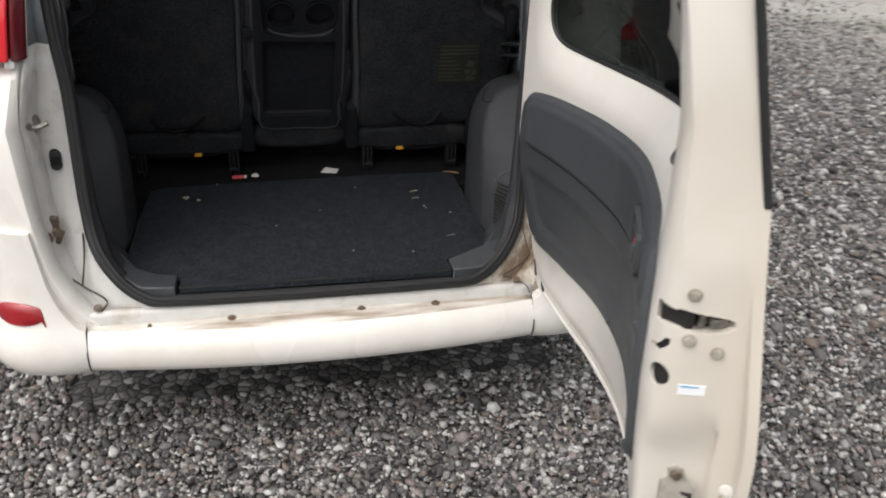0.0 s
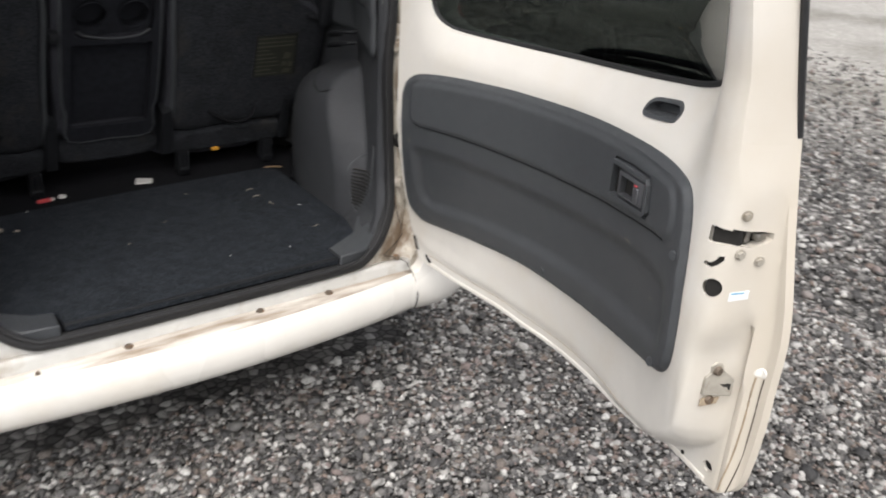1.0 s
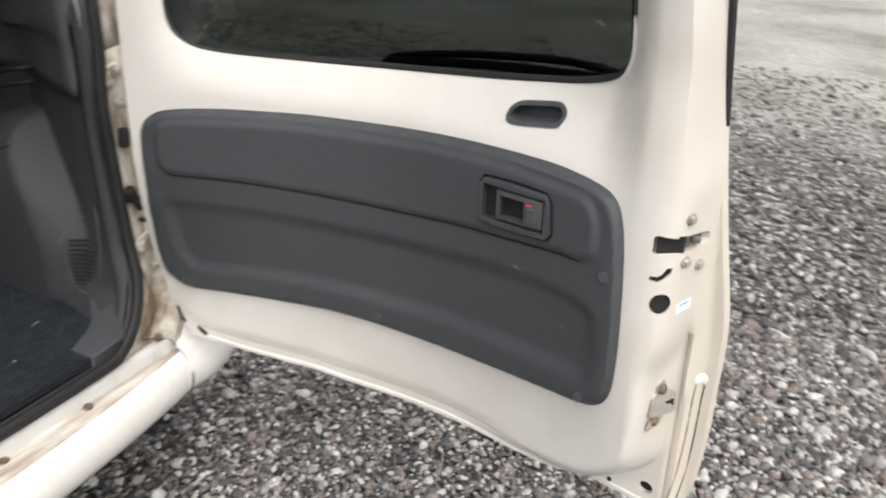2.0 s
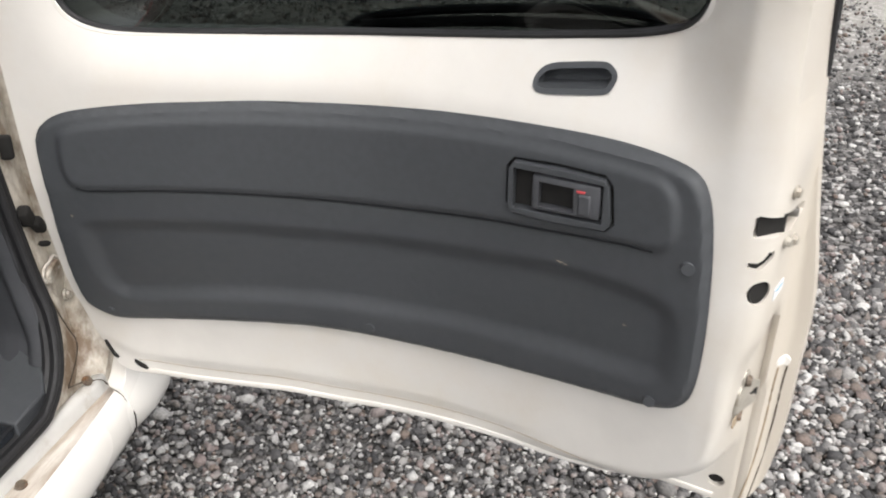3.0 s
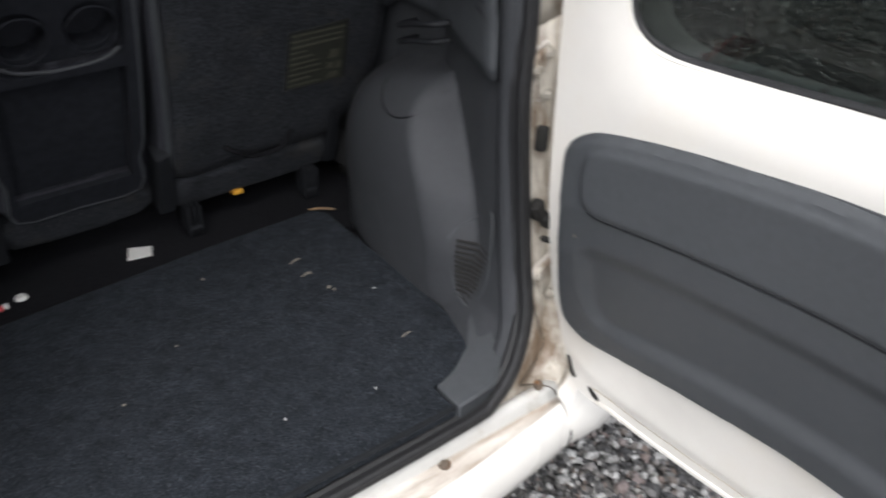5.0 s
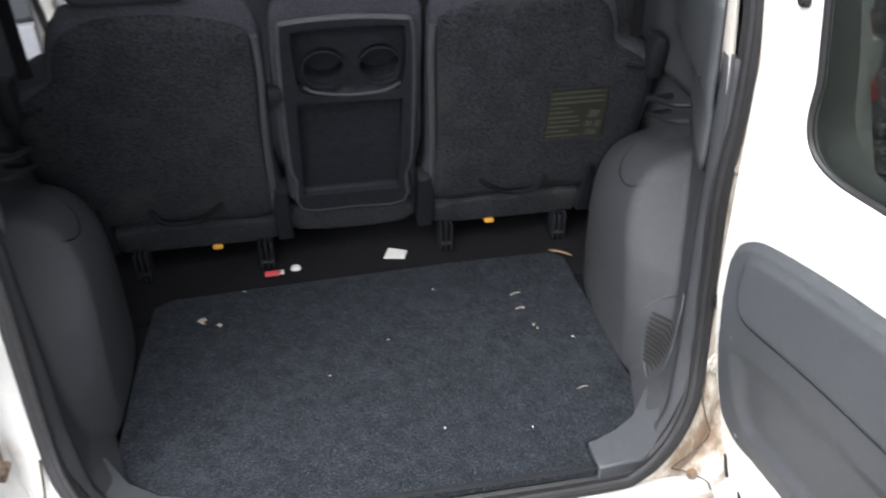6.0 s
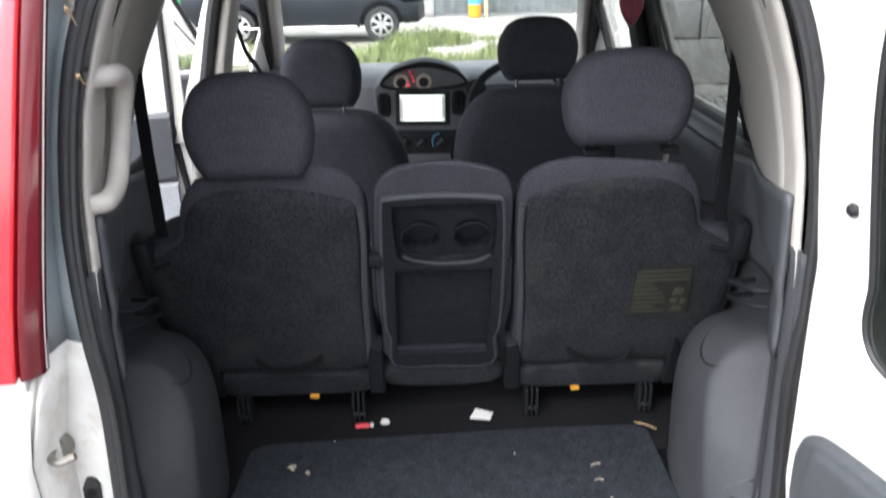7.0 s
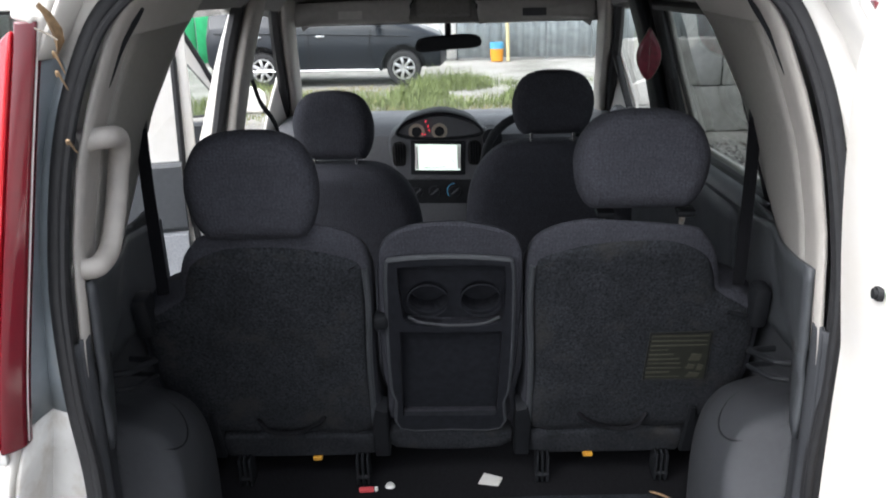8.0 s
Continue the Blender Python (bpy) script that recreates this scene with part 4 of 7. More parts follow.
carve(bz, [prism(CUP, -0.012, 0.03, on_trim)])
mod = bz.modifiers.new("bevel", "BEVEL")
mod.width, mod.segments = 0.003, 2
# shade of the channel drawn as a near-black plate on its floor
part("bezel_gap_shade", prism(inset(BEZEL, -0.004), -0.0095, -0.0075, on_trim), HOLE, trim, "near-black plate for the shade in the gap round the handle bezel")
part("handle_cup", prism(CUP, -0.016, -0.011, on_trim), BLACKP, trim, "dark cup behind the handle")
lev = part("handle_lever", prism([(0.737, 0.870), (0.8215, 0.879), (0.821, 0.9205), (0.737, 0.9145)], -0.012, 0.006, on_trim), TRIMLIGHT, trim, "grey plastic door pull", bevel=0.004)
carve(lev, [prism([(0.746, 0.876), (0.790, 0.880), (0.789, 0.911), (0.746, 0.908)], -0.03, 0.03, on_trim)])
part("lock_tab", prism([(0.795, 0.882), (0.811, 0.882), (0.810, 0.908), (0.795, 0.906)], 0.005, 0.0095, on_trim), TRIMLIGHT, trim, bevel=0.002)
part("red_mark", prism([(0.793, 0.9075), (0.803, 0.9085), (0.803, 0.911), (0.793, 0.910)], -0.002, 0.0075, on_trim), REDTAG, trim, "small red lock mark")
for u, z in ((0.924, 0.852), (0.902, 0.654), (0.483, 0.600), (0.040, 0.562)):
    bm = bmesh.new()
    r = 0.009 if u > 0.4 else 0.006
    cyl(bm, leaf(u, z, trim_n(u, z) + 0.004), leaf(u, z, trim_n(u, z) - 0.003), r, r * 0.8, 16)
    part("trim_clip", bm, TRIM, trim, "round plastic trim clip")
# scuffs on the trim
for u, z, w, h in ((0.775, 0.805, 0.006, 0.0012), (0.782, 0.8035, 0.003, 0.001), (0.051, 0.754, 0.0018, 0.0025), (0.86, 0.742, 0.003, 0.0008)):
    bm = bmesh.new()
    pillow(bm, [(u - w, z), (u - 0.4 * w, z + h), (u + 0.5 * w, z + 0.7 * h), (u + w, z - 0.2 * h), (u, z - h)], [(0.001, 0.0), (-0.0003, 0.0)], lambda a, b, n: leaf(a, b, trim_n(a, b) + n))
    part("scuff", bm, CHIP, trim, "pale scuff on the plastic")
# grab pocket above the trim
rim_in, rim_out = inset([(q[0], q[1]) for q in SLOT], 0.0045), inset([(q[0], q[1]) for q in SLOT], -0.0015)
floor_in = inset([(q[0], q[1]) for q in SLOT], 0.007)
bm = bmesh.new()
loft(bm, [[leaf(u, z, skin_in(u, z) + 0.004) for u, z in rim_out], [leaf(u, z, skin_in(u, z) - 0.002) for u, z in rim_out], [leaf(u, z, skin_in(u, z) - 0.002) for u, z in rim_in], [slot_at(u, z, 0.023) for u, z in floor_in]], cap=False)
bm.faces.new([bm.verts.new(slot_at(u, z, 0.023)) for u, z in floor_in])
part("grab_pocket", bm, TRIM, door, "dark grey grab pocket")
# pressed lips round the window and along the metal
lip = inset([(q.x, q.y) for q in hole], -0.004)
bm = bmesh.new()
tube(bm, [leaf(q.x, q.y, skin_in(q.x, q.y) + 0.0055) for q in lip], 0.006, 8, closed=True, up=OUT)
part("window_lip", bm, WHITE, door)
joint = smooth_line([(u, z, 0) for u, z in PAD[3:17]], 4)
part("trim_groove", tube(bmesh.new(), [leaf(q.x, q.y - 0.001, trim_n(q.x, q.y - 0.004) - 0.0004) for q in joint], 0.0022, 6), BLACKP, trim, "dark groove under the raised pad")
# folded hem along the lower edge, with a grimy line
hem = [(u, z) for u, z in FOOT if u > 0.04]
HEM = smooth_line([(u, z + 0.006, 0) for u, z in hem], 5)
part("hem", tube(bmesh.new(), [leaf(q.x, q.y, skin_in(q.x, q.y) + 0.001) for q in HEM], 0.0055, 8, flat=0.7, up=OUT), WHITE, door, "folded metal hem of the door")
part("hem_line", tube(bmesh.new(), [leaf(q.x, q.y + 0.022, skin_in(q.x, q.y + 0.022) + 0.0003) for q in HEM if q.x < 0.84], 0.0008, 6), DIRTLINE, door, "thin grimy line above the hem")
# latch face fittings
for n, z in ((-0.037, 0.945), (-0.035, 0.888), (-0.004, 0.876)):
    bolt(door, side_on(n, z, 1.037), ALONG * 0.95 - OUT * 0.31, 0.0058, name="latch_bolt", mat=DULLPLATE)
bm = bmesh.new()
box(bm, side_on(-0.006, 0.912, 1.030), (0.02, 0.012, 0.010), (0, 0, 7), 0.002)
cyl(bm, side_on(-0.022, 0.903, 1.026), side_on(-0.020, 0.920, 1.026), 0.005)
part("latch", bm, STEEL, door, "steel latch claw with traces of grease")
part("sticker", prism([(-0.038, 0.816), (-0.009, 0.818), (-0.009, 0.831), (-0.038, 0.829)], 1.0375, 1.0385, side_on), STICKER, door, "small white sticker with a blue line")
part("sticker_line", prism([(-0.036, 0.827), (-0.017, 0.8275), (-0.017, 0.8295), (-0.036, 0.829)], 1.0385, 1.039, side_on), BLUE, door)
bm = bmesh.new()
loft(bm, [[side_on(n, z, u) for n, z in ((-0.033, 0.649), (0.004, 0.651), (0.004, 0.681), (-0.005, 0.689), (-0.009, 0.703), (-0.019, 0.706), (-0.027, 0.700), (-0.025, 0.687), (-0.033, 0.681))] for u in (1.034, 1.039)])
br = part("door_bracket", bm, DULLPLATE, door, "dull painted bracket on the latch face", bevel=0.002)
bm = bmesh.new()
cyl(bm, side_on(-0.017, 0.692, 1.039), side_on(-0.017, 0.692, 1.045), 0.008, 0.006, 12)
part("bracket_bolt", bm, RUST, br)
bm = bmesh.new()
cyl(bm, side_on(-0.019, 0.640, 1.036), side_on(-0.019, 0.640, 1.042), 0.008, 0.006, 12)
part("bracket_bolt", bm, RUST, br)
part("bracket_slot", prism([(-0.023, 0.659), (0.001, 0.662), (0.001, 0.672), (-0.023, 0.669)], 1.039, 1.0405, side_on), HOLE, br)
# seam between the inner panel and the folded outer skin
for name, mat, r, u0, word in (("skin_seam", DIRTLINE, 0.0016, 1.0375, "dirty brown seam of the folded outer skin"), ("skin_edge", GRIMELINE, 0.0011, 1.0475, "dark gap at the folded edge of the outer skin")):
    run = [leaf(u0 + du, z, skin_in(u0 + du, z)) for du, z in ((-0.010, 0.470), (-0.006, 0.50), (-0.002, 0.54), (0.0, 0.58), (0.001, 0.62), (0.001, 0.66), (0.002, 0.688))]
    part(name, tube(bmesh.new(), smooth_line(run, 5), r, 6), mat, door, word)
bm = bmesh.new()
cyl(bm, leaf(0.938, 0.477, skin_in(0.938, 0.477) + 0.002), leaf(0.938, 0.477, skin_in(0.938, 0.477) - 0.0006), 0.0042, 0.004, 12)
part("drain_hole", bm, HOLE, door, "small dark drain hole near the door's lower tip")
bm = bmesh.new()
pillow(bm, [(u, z) for u, z in rounded([(1.036, 0.690), (1.050, 0.688), (1.054, 0.699), (1.046, 0.707), (1.037, 0.702)], 3)], [(0.002, 0.0), (-0.0015, 0.003)], lambda u, z, n: leaf(u, z, skin_in(u, z) + n), 0.0)
part("seam_filler", bm, WHITE, door, "white dab of sealant where the seam ends")
part("grease_smear", prism([(-0.033, 0.629), (-0.007, 0.632), (-0.005, 0.644), (-0.031, 0.643)], 1.036, 1.0382, side_on), DIRTLINE, br, "smear of old grease below the bracket")
# rubber stops and hinge side fittings
for u, z in ((0.072, 1.212),):
    bm = bmesh.new()
    cyl(bm, leaf(u, z, skin_in(u, z) + 0.002), leaf(u, z, skin_in(u, z) - 0.004), 0.0085, 0.008, 18)
    cyl(bm, leaf(u, z, skin_in(u, z) - 0.004), leaf(u, z, skin_in(u, z) - 0.007), 0.006, 0.006, 14)
    part("rubber_stop", bm, SEAL, door, "black rubber door stop")
for pts in ([(-0.012, 0.500), (-0.004, 0.498), (0.006, 0.462), (0.014, 0.448), (0.004, 0.452), (-0.006, 0.474)], [(0.036, 0.444), (0.042, 0.447), (0.060, 0.436), (0.063, 0.430), (0.052, 0.431), (0.042, 0.436)]):
    u, z = sum(q[0] for q in pts) / 6, sum(q[1] for q in pts) / 6
    part("drain_slot", prism(pts, skin_in(u, z) + 0.004, skin_in(u, z) - 0.002, leaf), HOLE, door, "dark drain slot in the door's lower corner")
for rise, bolts in ((0.0, ((0.535, 0.067, 0.599), (0.508, 0.061, 0.588), (0.538, 0.061, 0.541))), (0.345, ((0.536, 0.095, 0.944), (0.512, 0.092, 0.925), (0.537, 0.095, 0.880)))):
    c = sum((Vector(q) for q in bolts), Vector()) / 3
    tilt = 12 if rise == 0 else 2
    bm = bmesh.new()
    plate = rounded([(-0.022, 0.012), (-0.020, 0.028), (0.0, 0.036), (0.018, 0.032), (0.026, 0.0), (0.024, -0.030), (0.010, -0.042), (-0.004, -0.034), (-0.010, -0.008)], 3)
    pillow(bm, plate, [(0.010, 0.0), (-0.002, 0.0), (-0.005, 0.003)], lambda x, z, d: c + Vector((x, 0.18 * x - 0.17 * z * (tilt / 12) + d, z)))
    hg = part("hinge", bm, GRIME, car, "grimy painted door hinge with bolts", bevel=0.0015)
    for q in bolts:
        bm = bmesh.new()
        p, way = Vector(q), Vector((0.25, -0.93, 0.12))
        cyl(bm, p + way * 0.002, p + way * 0.006, 0.0105, 0.0095, 16)
        cyl(bm, p + way * 0.006, p + way * 0.012, 0.0072, 0.0062, 6)
        part("hinge_bolt", bm, DULLPLATE, hg, "painted hexagon bolt with a washer")
    # sealant pushed out round the plate
    bead = [c + Vector((1.12 * x, 0.20 * x - 0.17 * z * (tilt / 12) + 0.004, 1.10 * z)) for x, z in plate]
    part("sealant", tube(bmesh.new(), [p + Vector((0.0015 * math.sin(2.1 * k), 0, 0.002 * math.cos(1.7 * k))) for k, p in enumerate(bead)], 0.0028, 6, closed=True, up=(0, 1, 0)), DIRTY, hg, "dirty bead of sealant")
# jamb fittings: striker and holes on the latch side, hinge pockets on the other
st = bmesh.new()
cyl(st, (-0.602, 0.098, 0.818), (-0.600, 0.080, 0.818), 0.026, 0.022, 20)
box(st, (-0.602, 0.086, 0.815), (0.022, 0.014, 0.085), (0, 0, -10), 0.004)
tube(st, smooth_line([(-0.598, 0.09, 0.825), (-0.590, 0.050, 0.825), (-0.570, 0.035, 0.828), (-0.548, 0.038, 0.836)], 4), 0.006, 8)
part("striker", st, STEEL, car, "steel latch striker on the jamb")
bm = bmesh.new()
for z in (0.728, 0.738, 0.748):
    cyl(bm, (-0.561, 0.115, z), (-0.557, 0.082, z), 0.014, 0.012, 20)
part("grommet", bm, SEAL, car, "oval black rubber grommet in the jamb")
st = bmesh.new()
box(st, (-0.578, 0.055, 0.595), (0.020, 0.014, 0.055), (10, 8, 0), 0.003)
cyl(st, (-0.574, 0.05, 0.590), (-0.566, 0.03, 0.588), 0.009)
box(st, (-0.566, 0.045, 0.575), (0.012, 0.016, 0.03), (0, 25, 0), 0.003)
part("jamb_catch", st, RUST, car, "rusty catch low on the jamb")
bolt(car, (-0.588, 0.018, 0.585), (0.2, -1, 0), 0.011, name="jamb_bolt")
bm = bmesh.new()
box(bm, (-0.593, 0.02, 0.962), (0.02, 0.01, 0.02), (0, 0, 0), 0.003)
part("lamp_tab", bm, JAMB, car)
for x, y, z, w, h, turn in ((0.528, 0.086, 0.815, 0.016, 0.040, 8), (0.516, 0.074, 0.702, 0.024, 0.034, -24), (0.534, 0.072, 0.678, 0.020, 0.034, -38), (0.535, 0.070, 0.642, 0.014, 0.010, 20)):
    bm = bmesh.new()
    box(bm, (x, y, z), (w, 0.02, h), (0, turn, 20), 0.006, 3)
    part("hinge_pocket", bm, HOLE, car, "dark pocket behind the door hinge")
# ---- car interior: side trims, pillars, lining ----
def side_in(y):
    return interp([(0.02, 0.500), (0.12, 0.503), (0.2, 0.525), (0.45, 0.63), (0.9, 0.665)], y)


def lower_x(y, z):
    """Half-width of the lower side trim, with the wheel arch swelling out of it."""
    edge = on_opening(1.0, z)[0].x if z < 0.95 else 0.514
    edge = min(interp([(0.40, 0.40), (0.44, 0.43), (0.5, 0.475), (0.6, 0.498), (0.75, 0.504), (1.1, 0.508)], z), side_in(y))
    flat = edge + (side_in(y) - side_in(0.1)) if y < 0.45 else side_in(y) - (0.504 - edge) * max(0, 1 - (y - 0.45) / 0.2)
    ry = max(0.0, y - 0.30) / 0.40
    rz = max(0.0, (z - 0.44)) / 0.368
    r = (ry ** 2.8 + rz ** 5.0)
    if r < 1:
        arch = 0.65 - 0.187 * (1 - r) ** 0.33
        ridge = interp([(0.44, 0.285), (0.56, 0.288), (0.65, 0.315), (0.72, 0.355), (0.77, 0.388), (0.86, 0.410)], z) - y
        arch += interp([(0.44, 0.30), (0.55, 0.55), (0.65, 1.1), (0.75, 2.4), (0.86, 3.0)], z) * max(0.0, ridge) ** 2 / (abs(ridge) + 0.02)
        return min(flat, arch)
    return flat


def side_pt(side, y, z, x):
    return Vector((CX + side * x, y, z))


def c_trim(a, b, side, out=0.0):
    """Upper rear pillar trim: a from the seal to the door window, b upwards."""
    z = 1.03 + 0.52 * b
    x0 = interp([(1.0, 0.503), (1.2, 0.501), (1.31, 0.486), (1.40, 0.460), (1.485, 0.428), (1.55, 0.38)], z)
    y0 = seal_y(z) + 0.012
    y1 = interp([(1.03, 0.68), (1.14, 0.74), (1.3, 0.805), (1.5, 0.905), (1.6, 0.95)], z)
    x1 = interp([(1.03, 0.675), (1.3, 0.615), (1.45, 0.56), (1.55, 0.50)], z)
    f = a ** 1.15
    return Vector((CX + side * (x0 + (x1 - x0) * f - out), y0 + (y1 - y0) * a - out * 0.3, z))


def c_half(y, z):
    """Half-width of the upper pillar trim at this place."""
    y0, y1 = c_trim(0, (z - 1.03) / 0.52, 1).y, c_trim(1, (z - 1.03) / 0.52, 1).y
    return c_trim(min(1, max(0, (y - y0) / (y1 - y0))), (z - 1.03) / 0.52, 1).x - CX


def panel_pt(a, b, side):
    y = 0.150 + 0.738 * a
    top = interp([(0.158, 1.155), (0.45, 1.105), (0.90, 1.045)], y)
    z = 0.895 + (top - 0.895) * b
    x = min(lower_x(y, min(z, 1.05)), c_half(y, max(z, 1.03)) if z > 1.0 else 9)
    return side_pt(side, y, z, x - 0.007 - 0.005 * (1 - b))


for side in (-1, 1):
    def low(a, b):
        z = 0.435 + 0.65 * b
        y0 = seal_y(z) + 0.008
        y = interp([(0.0, y0), (0.2, 0.24), (0.78, 0.46), (1.0, 0.90)], a)
        return side_pt(side, y, z, lower_x(y, z))
    ob = part("side_trim", grid(84, 64, low), ARCH, car, "grey plastic side trim with a bulging wheel arch", sharp=70)
    mod = ob.modifiers.new("thick", "SOLIDIFY")
    mod.thickness, mod.offset = 0.006, -side
    arc = []
    for y, z in ((q[0], q[1]) for q in smooth_line([(0.515, 0.781, 0), (0.478, 0.757, 0), (0.452, 0.748, 0), (0.425, 0.746, 0), (0.400, 0.751, 0), (0.372, 0.762, 0), (0.360, 0.770, 0), (0.361, 0.778, 0), (0.374, 0.795, 0)], 5)):
        arc.append(side_pt(side, y - 0.001, z + 0.001, lower_x(y, z) - 0.0068))
    part("cover_joint", tube(bmesh.new(), arc, 0.0020, 6), BLACKP, ob, "joint line of the arch cover")
    pil = part("pillar_trim", grid(16, 20, lambda a, b: c_trim(a, b, side)), BEIGE, car, "beige grey rear pillar trim", sharp=60)
    mod = pil.modifiers.new("thick", "SOLIDIFY")
    mod.thickness, mod.offset = 0.006, -side
    # dark panel let into the pillar trim
    dk = part("pillar_panel", grid(10, 12, lambda a, b: c_trim(0.16 + (0.72 + 0.10 * b) * a, 0.12 + 0.74 * b, side, 0.006)), INSET, pil, "cloth-covered pillar inset")
    mod = dk.modifiers.new("thick", "SOLIDIFY")
    mod.thickness, mod.offset = 0.004, 0
    part("vent_slit", tube(bmesh.new(), smooth_line([c_trim(0.115, 0.93, side, 0.006), c_trim(0.105, 0.84, side, 0.006), c_trim(0.10, 0.73, side, 0.006)], 4), [0.005, 0.0065, 0.007, 0.0065, 0.006, 0.005, 0.004, 0.003, 0.0015], 6), BLACKP, pil, "narrow black slit")
    # dark flat side panel between arch and belt line
    sp = part("side_panel", grid(20, 12, lambda a, b: panel_pt(a, b, side)), TRIM, car, "dark grey side panel under the window")
    mod = sp.modifiers.new("thick", "SOLIDIFY")
    mod.thickness, mod.offset = 0.008, -side
    # seat belt from the pillar down to the seat
    bm = bmesh.new()
    tube(bm, smooth_line([(CX + side * 0.585, 0.66, 1.285), (CX + side * 0.578, 0.64, 1.15), (CX + side * 0.568, 0.625, 0.96)], 5), 0.0125, 8, flat=0.10, up=(0, 1, 0))
    belt = part("seat_belt", bm, BELT, car, "black seat belt webbing")
    bm = bmesh.new()
    box(bm, (CX + side * 0.590, 0.665, 1.29), (0.02, 0.05, 0.03), (0, 0, 0), 0.006)
    part("belt_guide", bm, BLACKP, belt)
    bm = bmesh.new()
    box(bm, (CX + side * 0.600, 0.60, 0.93), (0.035, 0.05, 0.09), (12, 0, 0), 0.012)
    part("seat_lock", bm, BLACKP, car, "black seat back lock on the side wall")
    # hook recess
    bm = bmesh.new()
    for dz, rr in ((0.0, 0.006), (-0.030, 0.005)):
        tube(bm, smooth_line([(CX + side * 0.572, 0.36, 0.915 + dz), (CX + side * 0.548, 0.375, 0.913 + dz), (CX + side * 0.540, 0.43, 0.902 + dz), (CX + side * 0.548, 0.48, 0.886 + dz), (CX + side * 0.60, 0.50, 0.88 + dz)], 4), rr, 8)
    part("hook", bm, BLACKP, car, "black luggage hook on the side wall")
    # corner cover beside the mat
    tri = [(0.325, 0.010), (0.40, 0.016), (0.455, 0.05), (0.485, 0.10), (0.495, 0.17), (0.455, 0.155), (0.42, 0.115), (0.37, 0.085), (0.325, 0.070)]
    part("corner_cover", prism([(CX + side * x, y) for x, y in tri], 0.40, 0.4505, lambda x, y, z: Vector((x, y, z + 0.55 * max(0, abs(x - CX) - 0.41)))), TRIM, car, "grey plastic corner cover by the sill", bevel=0.003)
    # smooth edge strip beside the seal, and a grille at its top
    def edge_pt(a, b):
        z = 0.452 + 0.628 * b
        y = seal_y(z) + 0.002 + 0.038 * a
        return side_pt(side, y, z, min(lower_x(y, z), lower_x(y + 0.02, z)) - 0.010 + 0.020 * (1 - a) ** 2)
    es = part("edge_strip", grid(4, 30, edge_pt), ARCH, car, "smooth grey edge strip beside the seal")
    mod = es.modifiers.new("thick", "SOLIDIFY")
    mod.thickness, mod.offset = 0.005, -side
    for k in range(5):
        z = 0.972 + 0.012 * k
        part("grille_slot", tube(bmesh.new(), [panel_pt((y - 0.158) / 0.73, (z + dz - 0.895) / 0.24, side) - Vector((side * 0.006, 0, 0)) for y, dz in ((0.192, 0.0), (0.215, 0.006), (0.240, 0.012))], 0.0026, 6), HOLE, sp, "narrow slot of a small grille")
    # small pillars with seals
    for y0, y1 in ((1.55, 1.67), (2.84, 3.0)):
        def post(a, b):
            z = 0.95 + 0.60 * b
            y = y0 + (y1 - y0) * a - ((0.80 * b + 0.12 * b * b) if y0 > 2 else 0.02 * b)
            half = interp([(0.95, 0.715), (1.136, 0.662), (1.187, 0.652), (1.27, 0.633), (1.35, 0.614), (1.43, 0.590), (1.55, 0.55)], z)
            return Vector((CX + side * (half - 0.01 * math.sin(math.pi * a)), y, z))
        ob = part("door_pillar", grid(6, 10, post), BLACKP if side > 0 and y0 < 2 else BEIGE, car, "black framed door pillar" if side > 0 and y0 < 2 else "beige trimmed door pillar")
        mod = ob.modifiers.new("thick", "SOLIDIFY")
        mod.thickness, mod.offset = 0.03, -side
        for a in (0.0, 1.0):
            part("pillar_seal", tube(bmesh.new(), [post(a, k / 8) + Vector((side * (0.017 * (1 - a) + 0.010 * a), (a - 0.5) * 0.02, 0)) for k in range(9)], 0.019 if y0 < 2 else 0.020, 8, up=(0, 1, 0)), SEAL, ob, "black door seal")
        if y0 < 2:
            je = part("pillar_edge", grid(3, 8, lambda a, b: post(0.0, b) + Vector((side * (0.03 + (0.056 - 0.056 * b) * a), 0.004 + 0.02 * a, 0))), WHITE, ob, "white painted pillar edge")
            mod = je.modifiers.new("thick", "SOLIDIFY")
            mod.thickness = 0.01
    # window rail and lower door inside on the closed side, thin on the other
    if side > 0:
        ob = part("inner_door_trim", grid(20, 10, lambda a, b: Vector((CX + 0.70 - 0.02 * b, 0.88 + 1.55 * a, 0.40 + 0.66 * b))), TRIM, car, "dark grey inner door trim")
        mod = ob.modifiers.new("thick", "SOLIDIFY")
        mod.thickness, mod.offset = 0.03, -1
        part("window_sill_trim", tube(bmesh.new(), [(CX + 0.675, y, 1.055) for y in (0.80, 1.2, 1.6, 2.4)], 0.03, 10, flat=0.8), TRIMLIGHT, ob, "grey window sill trim")
        for y0, y1 in ((0.86, 1.50), (1.68, 2.34)):
            bm = bmesh.new()
            vs, fs = grid(4, 6, lambda a, b: (lambda p: Vector((CX + p.x - 0.012, y0 + (y1 - y0) * a, p.z)))(body_point(interp([(q[1], q[0]) for q in PROFILE], 1.06 + 0.43 * b), 1.06 + 0.43 * b, 1.2)))
            pn = part("side_window", (vs, fs), TINTED if y0 < 1 else CLEAR, car, "side window glass")
            pn.visible_shadow = y0 < 1
            pts = []
            for a, b in ((0, 0), (0.5, 0), (1, 0), (1, 0.5), (1, 1), (0.5, 1), (0, 1), (0, 0.5)):
                z = 1.07 + 0.40 * b
